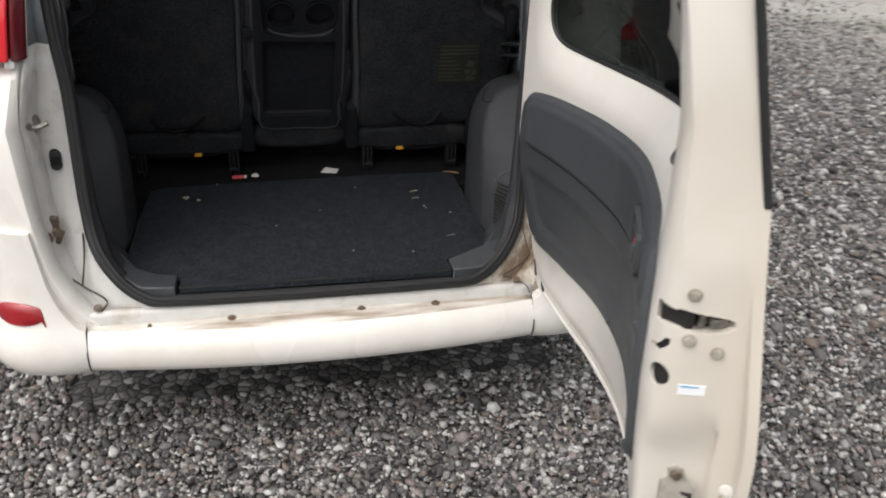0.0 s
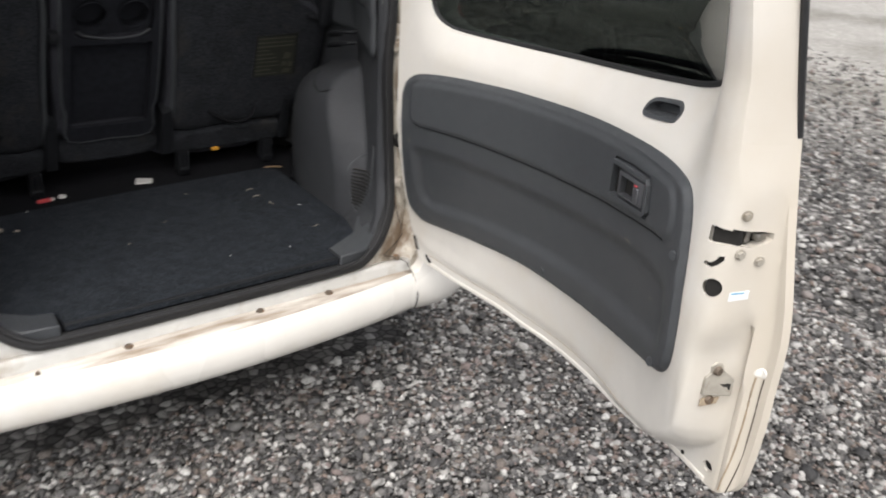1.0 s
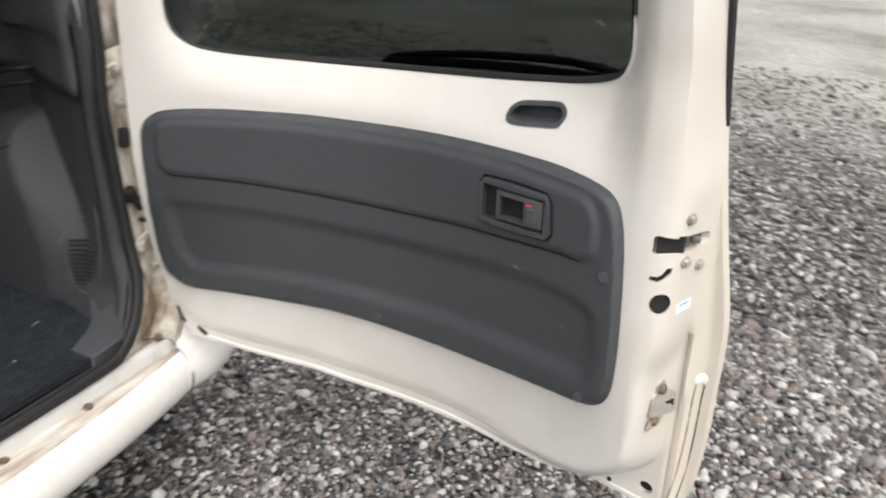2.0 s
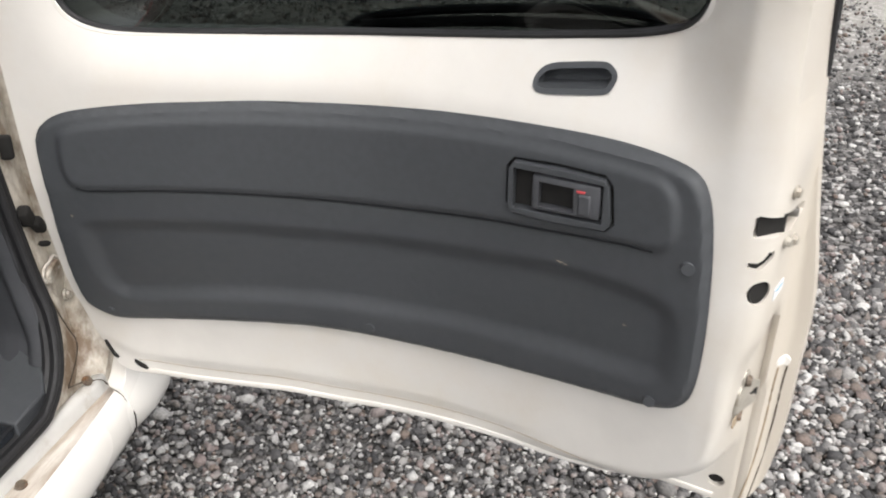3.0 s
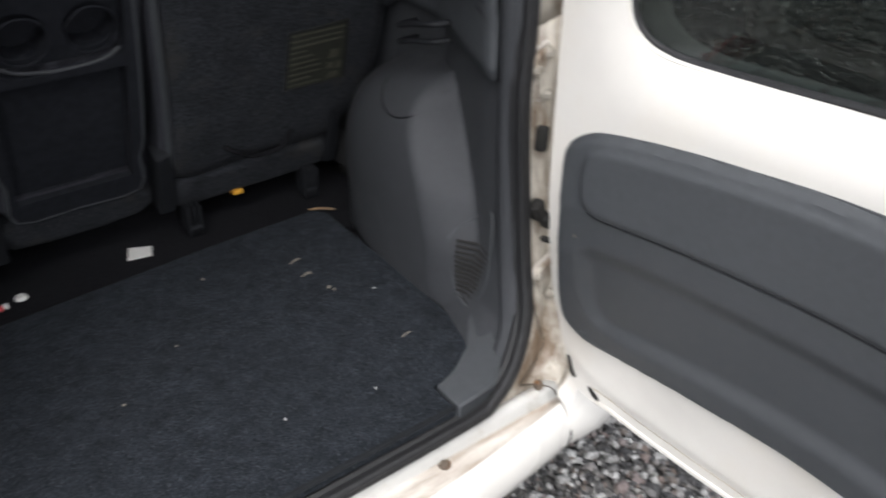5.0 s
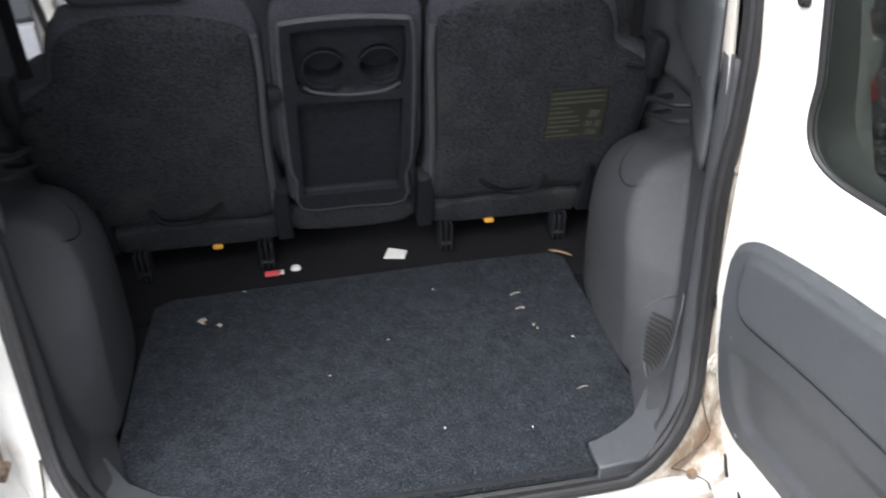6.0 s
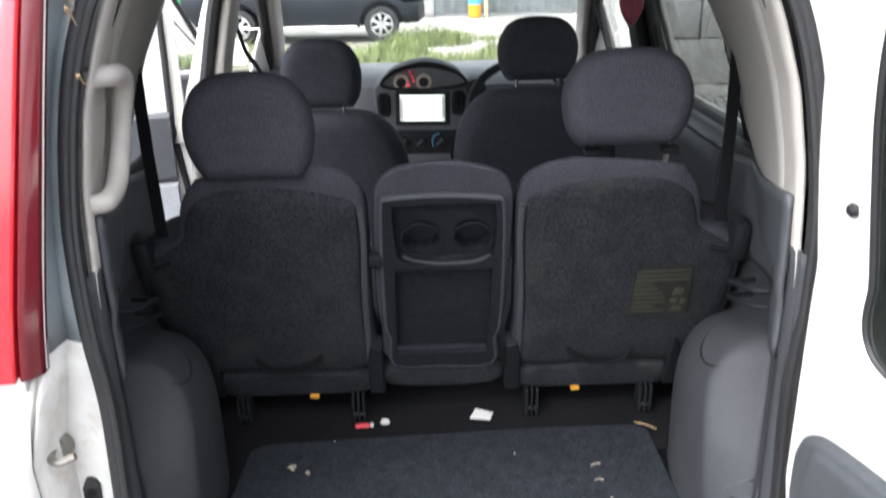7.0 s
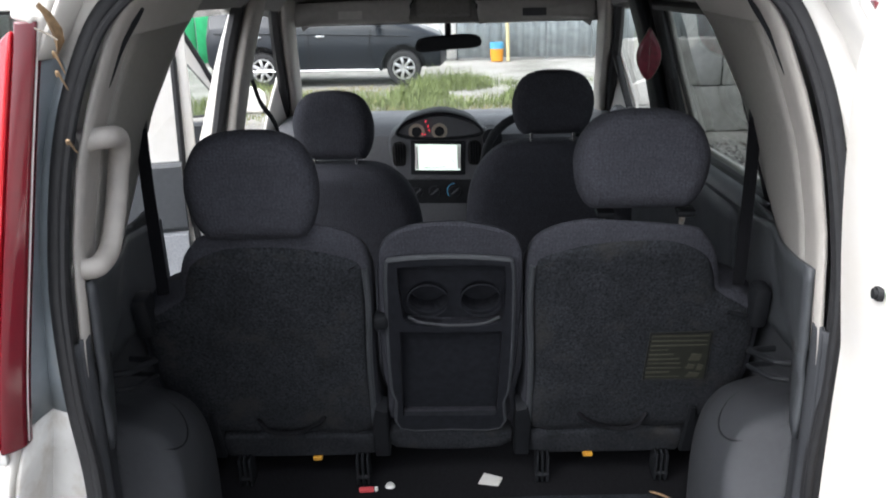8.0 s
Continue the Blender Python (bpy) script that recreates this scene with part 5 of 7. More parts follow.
                p = body_point(interp([(q[1], q[0]) for q in PROFILE], z), z, 1.2)
                pts.append((CX + p.x - 0.03, y0 + (y1 - y0) * a, p.z))
            part("window_seal", tube(bmesh.new(), pts, 0.014, 8, closed=True), SEAL, pn, "black window channel")


def roof_pt(a, b, drop):
    y = 0.17 + 2.36 * b
    dx = -0.575 + 1.15 * a
    z = interp([(q[0], q[1]) for q in PROFILE[::-1] if q[1] > 1.46], abs(dx))
    p = body_point(abs(dx), z, y)
    return Vector((CX + math.copysign(p.x, dx), y, p.z - drop - 0.03 * (1 - (2 * a - 1) ** 2) * 0.2))


part("roof_lining", sheet_solid(24, 24, lambda a, b: roof_pt(a, b, 0.045), lambda a, b: roof_pt(a, b, 0.02)), LINER, car, "grey beige cloth roof lining")
for x, y in ((-0.47, 1.25), (-0.48, 1.98), (0.47, 1.25)):
    bm = bmesh.new()
    box(bm, (x, y, 1.535), (0.028, 0.19, 0.026), (0, 25 if x > 0 else -25, 0), 0.010, 3)
    box(bm, (x * 0.99, y, 1.522), (0.022, 0.10, 0.018), (0, 25 if x > 0 else -25, 0), 0.008, 3)
    part("grab_handle", bm, LINER, car, "folded grab handle under the roof")
# grab handle on the left pillar
ob = part("pillar_handle", tube(bmesh.new(), smooth_line([c_trim(0.03, 0.605, -1, -0.01), c_trim(0.07, 0.61, -1, 0.022), c_trim(0.15, 0.588, -1, 0.032), c_trim(0.19, 0.50, -1, 0.034), c_trim(0.19, 0.38, -1, 0.034), c_trim(0.15, 0.295, -1, 0.032), c_trim(0.07, 0.274, -1, 0.022), c_trim(0.03, 0.279, -1, -0.01)], 5), 0.0150, 12), BEIGE, car, "beige grab handle on the rear pillar")

# windscreen, bonnet edge, visors, mirror
def screen_pt(a, b, out=0.0):
    dx = -0.63 + 1.26 * a
    y = 2.48 + 0.60 * b
    h = interp(ROOF, y)
    return Vector((CX + dx * (1 + 0.10 * b), y - 0.06 * (2 * a - 1) ** 2 + out, h - 0.012 - 0.03 * (2 * a - 1) ** 2))


ws = part("windscreen", grid(16, 8, screen_pt), CLEAR, car, "clear windscreen")
ws.visible_shadow = False
for side in (-1, 1):
    part("screen_pillar", tube(bmesh.new(), smooth_line([(CX + side * 0.60, 2.36, 1.53), (CX + side * 0.665, 2.66, 1.33), (CX + side * 0.715, 2.95, 1.08), (CX + side * 0.725, 3.05, 1.0)], 4), 0.030, 10, up=(1, 0, 0)), BEIGE, car, "beige windscreen pillar")
    part("screen_pillar_skin", tube(bmesh.new(), smooth_line([(CX + side * 0.625, 2.40, 1.55), (CX + side * 0.69, 2.68, 1.345), (CX + side * 0.745, 2.97, 1.09), (CX + side * 0.755, 3.08, 1.0)], 4), 0.028, 10, up=(1, 0, 0)), WHITE, car, "white painted windscreen pillar")
part("header_trim", sheet_solid(16, 2, lambda a, b: screen_pt(0.04 + 0.92 * a, -0.05 + 0.11 * b) - Vector((0, 0, 0.02)), lambda a, b: screen_pt(0.04 + 0.92 * a, -0.05 + 0.11 * b) - Vector((0, 0, 0.035))), LINER, car)
for x0, x1 in ((-0.553, -0.143), (0.106, 0.521)):
    outline = smooth_line([(x0, 1.412, 0), (x0 - 0.004, 1.466, 0), (x0 + 0.02, 1.484, 0), (x1 - 0.02, 1.491 if x0 < 0 else 1.484, 0), (x1 + 0.004, 1.470, 0), (x1, 1.424, 0), (x1 - 0.03, 1.410, 0), (x0 + 0.03, 1.400, 0)], 4, True)
    bm = pillow(bmesh.new(), [(q.x, q.y) for q in outline], [(0.0, 0.008), (-0.008, 0.002), (-0.014, 0.004), (-0.017, 0.010)], lambda x, z, d: Vector((x, 2.192 + d + 0.25 * (z - 1.443), z + 0.006)))
    vis = part("sun_visor", bm, VISOR, car, "folded grey sun visor")
    # shadow behind the visor's upper edge drawn as a thin black rod
    part("visor_gap_shade", tube(bmesh.new(), [(q.x, 2.192 - 0.004 + 0.25 * (q.y - 1.443), q.y + 0.006) for q in outline if q.y > 1.45], 0.0035, 6), BLACKP, vis, "black rod drawn for the shadow in the visor's seam")
    bm = bmesh.new()
    box(bm, (x0 + 0.2, 2.174, 1.445), (0.085, 0.004, 0.028), (-14, 0, 0))
    part("visor_label", bm, PAPER if x0 < 0 else TRIM, vis, "small faded label")
bm = bmesh.new()
box(bm, (CX, 2.255, 1.462), (1.16, 0.02, 0.11), (-14, 0, 0), 0.006)
part("roof_header", bm, LINER, car, "grey header trim above the windscreen")
bm = bmesh.new()
box(bm, (-0.018, 2.215, 1.462), (0.20, 0.03, 0.06), (-14, 0, 0), 0.012, 3)
part("roof_console", bm, LINER, car, "roof console between the visors")
mirror = part("rear_mirror", pillow(bmesh.new(), [(q.x, q.y) for q in smooth_line([(-0.11, -0.028, 0), (-0.105, 0.018, 0), (0, 0.028, 0), (0.105, 0.022, 0), (0.112, -0.02, 0), (0, -0.026, 0)], 4, True)], [(0.0, 0.006), (0.006, 0.0), (0.03, 0.004), (0.045, 0.03)], lambda x, z, d: Vector((-0.004 + x, 2.2 + d, 1.342 + z + 0.03 * x))), BLACKP, car, "black inside rear-view mirror")
bm = bmesh.new()
cyl(bm, (-0.004, 2.24, 1.355), (-0.004, 2.36, 1.42), 0.012)
part("mirror_arm", bm, BLACKP, mirror)
for side in (-1, 1):
    bm = bmesh.new()
    pillow(bm, [(q.x, q.y) for q in smooth_line([(-0.08, -0.05, 0), (-0.085, 0.03, 0), (0, 0.055, 0), (0.085, 0.03, 0), (0.08, -0.05, 0), (0, -0.058, 0)], 4, True)], [(0, 0.008), (0.01, 0), (0.05, 0.01), (0.08, 0.04)], lambda x, z, d: Vector((CX + side * (0.86 + x), 2.62 + d, 1.10 + z)))
    part("door_mirror", bm, WHITE, car, "white outside door mirror")

# ---- dashboard ----
DASH = material("dash_plastic", (0.080, 0.082, 0.090), 0.5, vary=0.07, grain=90, bump=0.3, bump_scale=1200)
dash = part("dashboard", loft(bmesh.new(), [[Vector((x, y + 0.05 * (x / 0.7) ** 2, z)) for y, z in ((2.42, 0.42), (2.40, 0.62), (2.34, 0.78), (2.33, 0.90), (2.36, 0.975), (2.42, 1.005), (2.6, 1.015), (3.02, 0.985), (3.02, 0.42))] for x in [-0.70 + 1.4 * i / 14 for i in range(15)]]), DASH, car, "grey plastic dashboard")
on_dash = lambda x, z, d: Vector((x - 0.024, 2.295 + d - 0.12 * (0.9 - z) * (1 if z < 0.9 else 0), z + 0.008))
STACK = [(q.x, q.y) for q in smooth_line([(-0.125, 0.60, 0), (-0.145, 0.74, 0), (-0.205, 0.86, 0), (-0.22, 0.95, 0), (-0.205, 0.99, 0), (-0.14, 1.035, 0), (-0.02, 1.062, 0), (0.10, 1.035, 0), (0.162, 0.99, 0), (0.168, 0.95, 0), (0.14, 0.86, 0), (0.09, 0.74, 0), (0.075, 0.60, 0)], 4, True)]
stack = part("centre_console", pillow(bmesh.new(), STACK, [(0.10, 0.0), (0.012, 0.0), (0.0, 0.010)], on_dash), DASH, dash, "grey centre console stack")
part("screen_surround", prism([(-0.135, 0.828), (0.078, 0.824), (0.08, 0.955), (-0.133, 0.96)], -0.004, 0.02, on_dash), BLACKP, dash, "black surround of the screen", bevel=0.003)
part("screen", prism([(-0.117, 0.847), (0.059, 0.843), (0.061, 0.942), (-0.115, 0.947)], -0.008, 0.0, on_dash), SCREEN, dash, "lit navigation screen showing a pale map")
for x in (-0.110, 0.054):
    part("screen_buttons", prism([(x - 0.006, 0.85), (x + 0.006, 0.85), (x + 0.006, 0.94), (x - 0.006, 0.94)], -0.0105, -0.0082, on_dash), PAPER, dash, "column of screen buttons")
for pts in (((-0.06, 0.93), (0.0, 0.91), (0.045, 0.868)), ((-0.09, 0.858), (-0.05, 0.856), (0.0, 0.858))):
    part("map_road", tube(bmesh.new(), [on_dash(x, z, -0.009) for x, z in pts], 0.0012, 5), TRIMLIGHT, dash, "grey road on the map")
for x, t in ((-0.178, 0.15), (0.115, -0.15)):
    o = [(q.x, q.y) for q in smooth_line([(x - 0.026, 0.90, 0), (x - 0.024, 0.945, 0), (x, 0.958, 0), (x + 0.024, 0.945, 0), (x + 0.026, 0.90, 0), (x + 0.022, 0.868, 0), (x, 0.862, 0), (x - 0.022, 0.868, 0)], 3, True)]
    v = part("air_vent", prism(o, -0.003, 0.01, on_dash), HOLE, dash, "round-cornered black air vent")
    for k in range(4):
        bm = bmesh.new()
        box(bm, on_dash(x - 0.015 + 0.01 * k, 0.91, -0.006), (0.0025, 0.008, 0.078), (0, 0, 20))
        part("slat", bm, BLACKP, dash)
hood = smooth_line([(-0.190, 0.985, 0), (-0.175, 1.018, 0), (-0.125, 1.052, 0), (-0.018, 1.074, 0), (0.085, 1.052, 0), (0.135, 1.018, 0), (0.150, 0.985, 0), (0.10, 0.968, 0), (-0.02, 0.960, 0), (-0.14, 0.968, 0)], 4, True)
part("gauge_hood", pillow(bmesh.new(), [(q.x, q.y) for q in hood], [(0.22, 0.012), (0.10, 0.004), (-0.012, 0.0), (-0.016, 0.003), (-0.012, 0.010), (0.01, 0.014)], on_dash), BLACKP, dash, "arched black gauge hood")
for x, r in ((-0.108, 0.031), (-0.02, 0.031)):
    bm = bmesh.new()
    cyl(bm, on_dash(x, 0.995, 0.012), on_dash(x, 0.995, -0.004), r, seg=28)
    part("gauge", bm, GAUGE, dash, "dim cream gauge dial")
    bm = bmesh.new()
    cyl(bm, on_dash(x, 0.995, -0.004), on_dash(x, 0.995, -0.006), r * 0.62, seg=24)
    part("dial_centre", bm, BLACKP, dash)
for x, z in ((-0.072, 1.04), (-0.064, 1.022), (-0.086, 0.993), (-0.076, 0.990), (-0.060, 1.006)):
    bm = bmesh.new()
    box(bm, on_dash(x, z - 0.006, -0.004), (0.0045, 0.010, 0.0045), (0, 0, 0), 0.0008)
    part("warning_light", bm, REDGLOW, dash, "red lit warning lamp")
part("heater_panel", prism([(-0.145, 0.715), (0.088, 0.712), (0.11, 0.805), (-0.165, 0.81)], -0.003, 0.02, on_dash), BLACKP, dash, "black heater panel", bevel=0.004)
for x in (-0.11, -0.043, 0.036):
    bm = bmesh.new()
    cyl(bm, on_dash(x, 0.762, -0.002), on_dash(x, 0.762, -0.014), 0.024, 0.021, 24)
    part("knob", bm, BLACKP, dash, "round heater knob")
    bm = bmesh.new()
    box(bm, on_dash(x, 0.762, -0.016), (0.034, 0.006, 0.006), (0, -40, 0), 0.001)
    part("pointer", bm, TRIMLIGHT, dash)
    if x > 0:
        part("knob_arc", tube(bmesh.new(), [on_dash(x + 0.03 * math.cos(a), 0.762 + 0.03 * math.sin(a), -0.005) for a in [1.6 + 0.2 * i for i in range(12)]], 0.002, 6), BLUE, dash, "blue arc round the knob")
for x in (-0.12, -0.07, -0.01):
    bm = bmesh.new()
    box(bm, on_dash(x, 0.815, -0.004), (0.028, 0.008, 0.009), (0, 0, 0), 0.002)
    part("dash_button", bm, TRIMLIGHT, dash)
bm = bmesh.new()
cyl(bm, (0.160, 2.34, 0.975), (0.160, 2.27, 0.975), 0.042, 0.038, 24)
part("side_vent", bm, BLACKP, dash, "round black side vent")
# steering wheel
c, tilt = Vector((0.303, 2.02, 0.925)), radians(25)
rim = [c + Vector((0.185 * math.cos(a), 0.185 * math.sin(a) * math.sin(tilt), 0.185 * math.sin(a) * math.cos(tilt))) for a in (2 * math.pi * i / 40 for i in range(40))]
sw = part("steering_wheel", tube(bmesh.new(), rim, 0.016, 10, closed=True, up=(0, 1, 0.4)), BLACKP, car, "dark steering wheel")
bm = bmesh.new()
box(bm, c, (0.15, 0.05, 0.12), (-25, 0, 0), 0.02, 3)
cyl(bm, c, (0.303, 2.4, 0.77), 0.03)
for x in (-0.1, 0.1):
    box(bm, c + Vector((x, 0, 0)), (0.12, 0.018, 0.035), (-25, 0, 0), 0.006)
part("wheel_boss", bm, TRIMLIGHT, sw)

# ---- seats ----
FORE = Vector((0, 1.0, 0.40)).normalized()


def on_seat(x, z, d):
    """On the plane of the rear seat backs; z is true height on that plane, d goes forward."""
    return Vector((x, 0.772 - 0.40 * (z - 0.5), z)) + FORE * d


def on_back(x, z, d):
    """The same, with the top edge of the cushion rolled over forwards."""
    q = on_seat(x, z, d)
    q.z -= 0.68 * max(0.0, d) * float(step(z, 0.92, 1.08))
    return q


def headrest(parent, cx, y, z0, z1, w, lean=0.15, name="headrest"):
    h, m = z1 - z0, (z0 + z1) / 2
    o = rounded([(-w * 0.47, -h * 0.26), (-w * 0.5, h * 0.0), (-w * 0.46, h * 0.23), (-w * 0.35, h * 0.415), (-w * 0.16, h * 0.50), (w * 0.16, h * 0.50), (w * 0.35, h * 0.415), (w * 0.46, h * 0.23), (w * 0.5, h * 0.0), (w * 0.47, -h * 0.26), (w * 0.38, -h * 0.46), (w * 0.25, -h * 0.495), (-w * 0.25, -h * 0.495), (-w * 0.38, -h * 0.46)])
    put = lambda x, z, d: Vector((cx + x, y + d - lean * z - 0.25 * (x * x) / w * 0.6, m + z))
    bm = pillow(bmesh.new(), o, [(0.0, 0.036), (0.003, 0.026), (0.009, 0.015), (0.022, 0.005), (0.045, 0.0), (0.075, 0.004), (0.095, 0.02), (0.102, 0.045)], put)
    return part(name, bm, FABRIC, parent, "dark grey fabric headrest", sharp=80)


def rear_seat(side):
    m = lambda x: -0.012 + side * x
    seat = thing("rear_seat", "dark grey rear seat back, carpeted behind, seat folded upright" if side < 0 else "dark grey rear seat back, carpeted behind, with an olive label", "car seat", "rear seats", at=(m(0.35), 0.75, 0.44))
    inv = Matrix.Translation(seat.location).inverted()
    made = []
    BACK = rounded([(0.160, 0.590), (0.158, 0.70), (0.152, 0.86), (0.148, 1.0), (0.150, 1.06), (0.163, 1.096), (0.192, 1.118), (0.235, 1.129), (0.275, 1.131), (0.44, 1.114), (0.474, 1.092), (0.498, 1.06), (0.515, 1.01), (0.525, 0.968), (0.565, 0.948), (0.603, 0.922), (0.621, 0.885), (0.625, 0.80), (0.620, 0.72), (0.595, 0.66), (0.560, 0.622), (0.535, 0.590), (0.35, 0.588)], 3)
    CAR = rounded([(0.178, 0.592), (0.174, 0.75), (0.164, 0.95), (0.165, 1.03), (0.18, 1.050), (0.22, 1.064), (0.27, 1.076), (0.345, 1.082), (0.41, 1.079), (0.455, 1.063), (0.485, 1.04), (0.503, 1.0), (0.515, 0.965), (0.565, 0.932), (0.596, 0.908), (0.608, 0.876), (0.612, 0.793), (0.606, 0.725), (0.585, 0.667), (0.552, 0.628), (0.528, 0.594), (0.35, 0.592)], 3)
    pt = lambda x, z, d: on_seat(m(x), z, d)
    made.append(part("backrest", pillow(bmesh.new(), BACK, [(0.0, 0.010), (0.006, 0.003), (0.02, 0.0), (0.05, 0.0), (0.09, 0.001), (0.12, 0.012), (0.135, 0.04)], lambda x, z, d: on_back(m(x), z, d), 0.012), FABRIC, seat, "dark grey woven fabric cushion", sharp=70))
    made.append(part("back_panel", pillow(bmesh.new(), CAR, [(0.02, 0.0), (0.0, 0.0), (-0.006, 0.008), (-0.009, 0.03)], pt, -0.003), SEATCARPET, seat, "worn dark carpet on the back", sharp=70))
    made.append(part("side_piping", tube(bmesh.new(), smooth_line([pt(0.170, 0.61, -0.005), pt(0.166, 0.80, -0.005), pt(0.157, 0.95, -0.004), pt(0.158, 1.03, -0.002)], 5), 0.0065, 8), TRIM, seat, "grey edge piping"))
    made.append(part("bottom_flap", pillow(bmesh.new(), rounded([(0.18, 0.510), (0.18, 0.578), (0.35, 0.582), (0.51, 0.578), (0.517, 0.515), (0.49, 0.504), (0.35, 0.502)], 3), [(0.03, 0), (0.004, 0.0), (-0.004, 0.01)], pt), SEATCARPET, seat, "carpeted strip below the seat back", sharp=60))
    made.append(part("hinge_cover", pillow(bmesh.new(), [(0.14, 0.52), (0.14, 0.66), (0.165, 0.67), (0.175, 0.62), (0.175, 0.52)], [(0.03, 0), (-0.012, 0), (-0.016, 0.004)], pt), BLACKP, seat, "black plastic hinge cover"))
    made.append(part("hinge_cover", pillow(bmesh.new(), [(0.515, 0.52), (0.515, 0.66), (0.53, 0.66), (0.545, 0.59), (0.545, 0.52)], [(0.03, 0), (-0.010, 0), (-0.014, 0.004)], pt), BLACKP, seat, "black plastic hinge cover"))
    made.append(part("strap", tube(bmesh.new(), smooth_line([pt(0.276, 0.646, -0.008), pt(0.293, 0.634, -0.018), pt(0.33, 0.612, -0.02), pt(0.372, 0.606, -0.02), pt(0.405, 0.617, -0.02), pt(0.424, 0.642, -0.008)], 5), 0.009, 8, flat=0.5), DARKFLOOR, seat, "black pull strap"))
    made.append(part("strap_tab", tube(bmesh.new(), [pt(0.545, 0.918, -0.008), pt(0.59, 0.906, -0.008)], 0.006, 6), BLACKP, seat))
    made.append(part("cushion", pillow(bmesh.new(), rounded([(0.16, 0.0), (0.16, 0.42), (0.2, 0.47), (0.5, 0.47), (0.55, 0.42), (0.55, 0.0)], 3), [(0.46, 0.01), (0.50, 0.0), (0.58, 0.0), (0.61, 0.02)], lambda x, y, z: Vector((m(x), 0.86 + y, z + 0.02)), 0.01), FABRIC, seat, "fabric seat cushion", sharp=60))
    raised = 0.024 if side > 0 else 0.0
    made.append(headrest(seat, m(0.345 if side < 0 else 0.341), 0.478, 1.100 + 1.9 * raised, 1.302 + raised, 0.238))
    for x in (0.272, 0.420) if side < 0 else (0.290, 0.438):
        bm = bmesh.new()
        cyl(bm, pt(x, 1.06, 0.05), pt(x, 1.18 + raised, 0.05), 0.0055, seg=12)
        made.append(part("headrest_post", bm, DULLPLATE, seat, "chrome headrest post"))
        bm = bmesh.new()
        box(bm, pt(x, 1.115, 0.040), (0.034, 0.03, 0.014), (15, 0, 0), 0.005)
        made.append(part("post_guide", bm, BLACKP, seat, "black post guide"))
    for x in (0.205, 0.475):
        bm = bmesh.new()
        for k in (-0.012, 0.0, 0.012):
            box(bm, (m(x) + k, 0.766, 0.482), (0.006, 0.05, 0.075), (8, 0, 0), 0.002)
        cyl(bm, (m(x) - 0.016, 0.749, 0.462), (m(x) + 0.016, 0.749, 0.462), 0.006)
        made.append(part("seat_foot", bm, BLACKP, seat, "black seat hinge foot"))
    bm = bmesh.new()
    box(bm, (m(0.309), 0.764, 0.507), (0.022, 0.02, 0.010), (0, 0, 0), 0.003)
    made.append(part("release_tab", bm, YELLOW, seat, "small yellow release tab"))
    if side > 0:
        lab = [(0.400, 0.742), (0.533, 0.740), (0.525, 0.874), (0.399, 0.872)]
        made.append(part("label_plate", prism(lab, -0.0125, -0.008, pt), LABEL, seat, "olive printed label, unreadable"))
        made.append(part("label_border", tube(bmesh.new(), [pt(x, z, -0.0126) for x, z in inset(lab, 0.004)], 0.0014, 5, closed=True, up=FORE), BLACKP, seat))
        for k in range(10):
            z = 0.862 - 0.0122 * k
            x0, x1 = 0.405, (0.517 if k < 3 else 0.455 + 0.024 * math.sin(5.3 * k * k))
            made.append(part("print_line", prism([(x0, z - 0.001 - 0.001 * (k % 3)), (x1, z - 0.0015), (x1, z + 0.002 - 0.001 * (k % 2)), (x0, z + 0.0015)], -0.0131, -0.012, pt), LABELINK, seat))
        for x, z, w, h in ((0.500, 0.806, 0.013, 0.010), (0.494, 0.780, 0.009, 0.007), (0.514, 0.778, 0.007, 0.009), (0.503, 0.757, 0.014, 0.007)):
            made.append(part("print_figure", prism([(x - w, z - h), (x + w * 0.8, z - h), (x + w, z + h * 0.6), (x - w * 0.6, z + h)], -0.0131, -0.012, pt), LABELINK, seat))
    for o in made:
        o.matrix_basis = inv @ o.matrix_basis
    return seat


rear_seat(-1)
rear_seat(1)
# middle seat back with tray
mid = thing("middle_seat", "folded middle seat back with a black tray and two cup holders", "car seat", "rear seats", at=(-0.008, 0.75, 0.44))
inv = Matrix.Translation(mid.location).inverted()
mo = []
MID = rounded([(-0.133, 0.600), (-0.149, 0.692), (-0.156, 0.76), (-0.155, 0.853), (-0.152, 0.955), (-0.146, 1.049), (-0.138, 1.083), (-0.12, 1.108), (-0.088, 1.124), (-0.038, 1.133), (0.014, 1.132), (0.067, 1.122), (0.103, 1.107), (0.122, 1.082), (0.130, 1.042), (0.131, 0.961), (0.128, 0.83), (0.122, 0.718), (0.108, 0.667), (0.10, 0.60)], 3)
mo.append(part("backrest", pillow(bmesh.new(), MID, [(0.004, 0.012), (0.010, 0.004), (0.025, 0.0), (0.06, 0.0), (0.10, 0.001), (0.13, 0.015), (0.14, 0.04)], on_back, 0.01), FABRIC, mid, "dark fabric middle cushion", sharp=70))
TRAY = rounded([(-0.124, 0.603), (-0.128, 0.683), (-0.136, 0.725), (-0.135, 0.852), (-0.132, 0.954), (-0.127, 1.036), (-0.113, 1.051), (-0.008, 1.056), (0.09, 1.048), (0.106, 1.036), (0.111, 0.961), (0.112, 0.845), (0.109, 0.718), (0.099, 0.676), (0.095, 0.60), (-0.015, 0.598)], 3)
tray = part("tray", pillow(bmesh.new(), TRAY, [(0.075, 0.0), (-0.008, 0.0)], on_seat), TRAYBLACK, mid, "black plastic tray with cup holders", sharp=50)
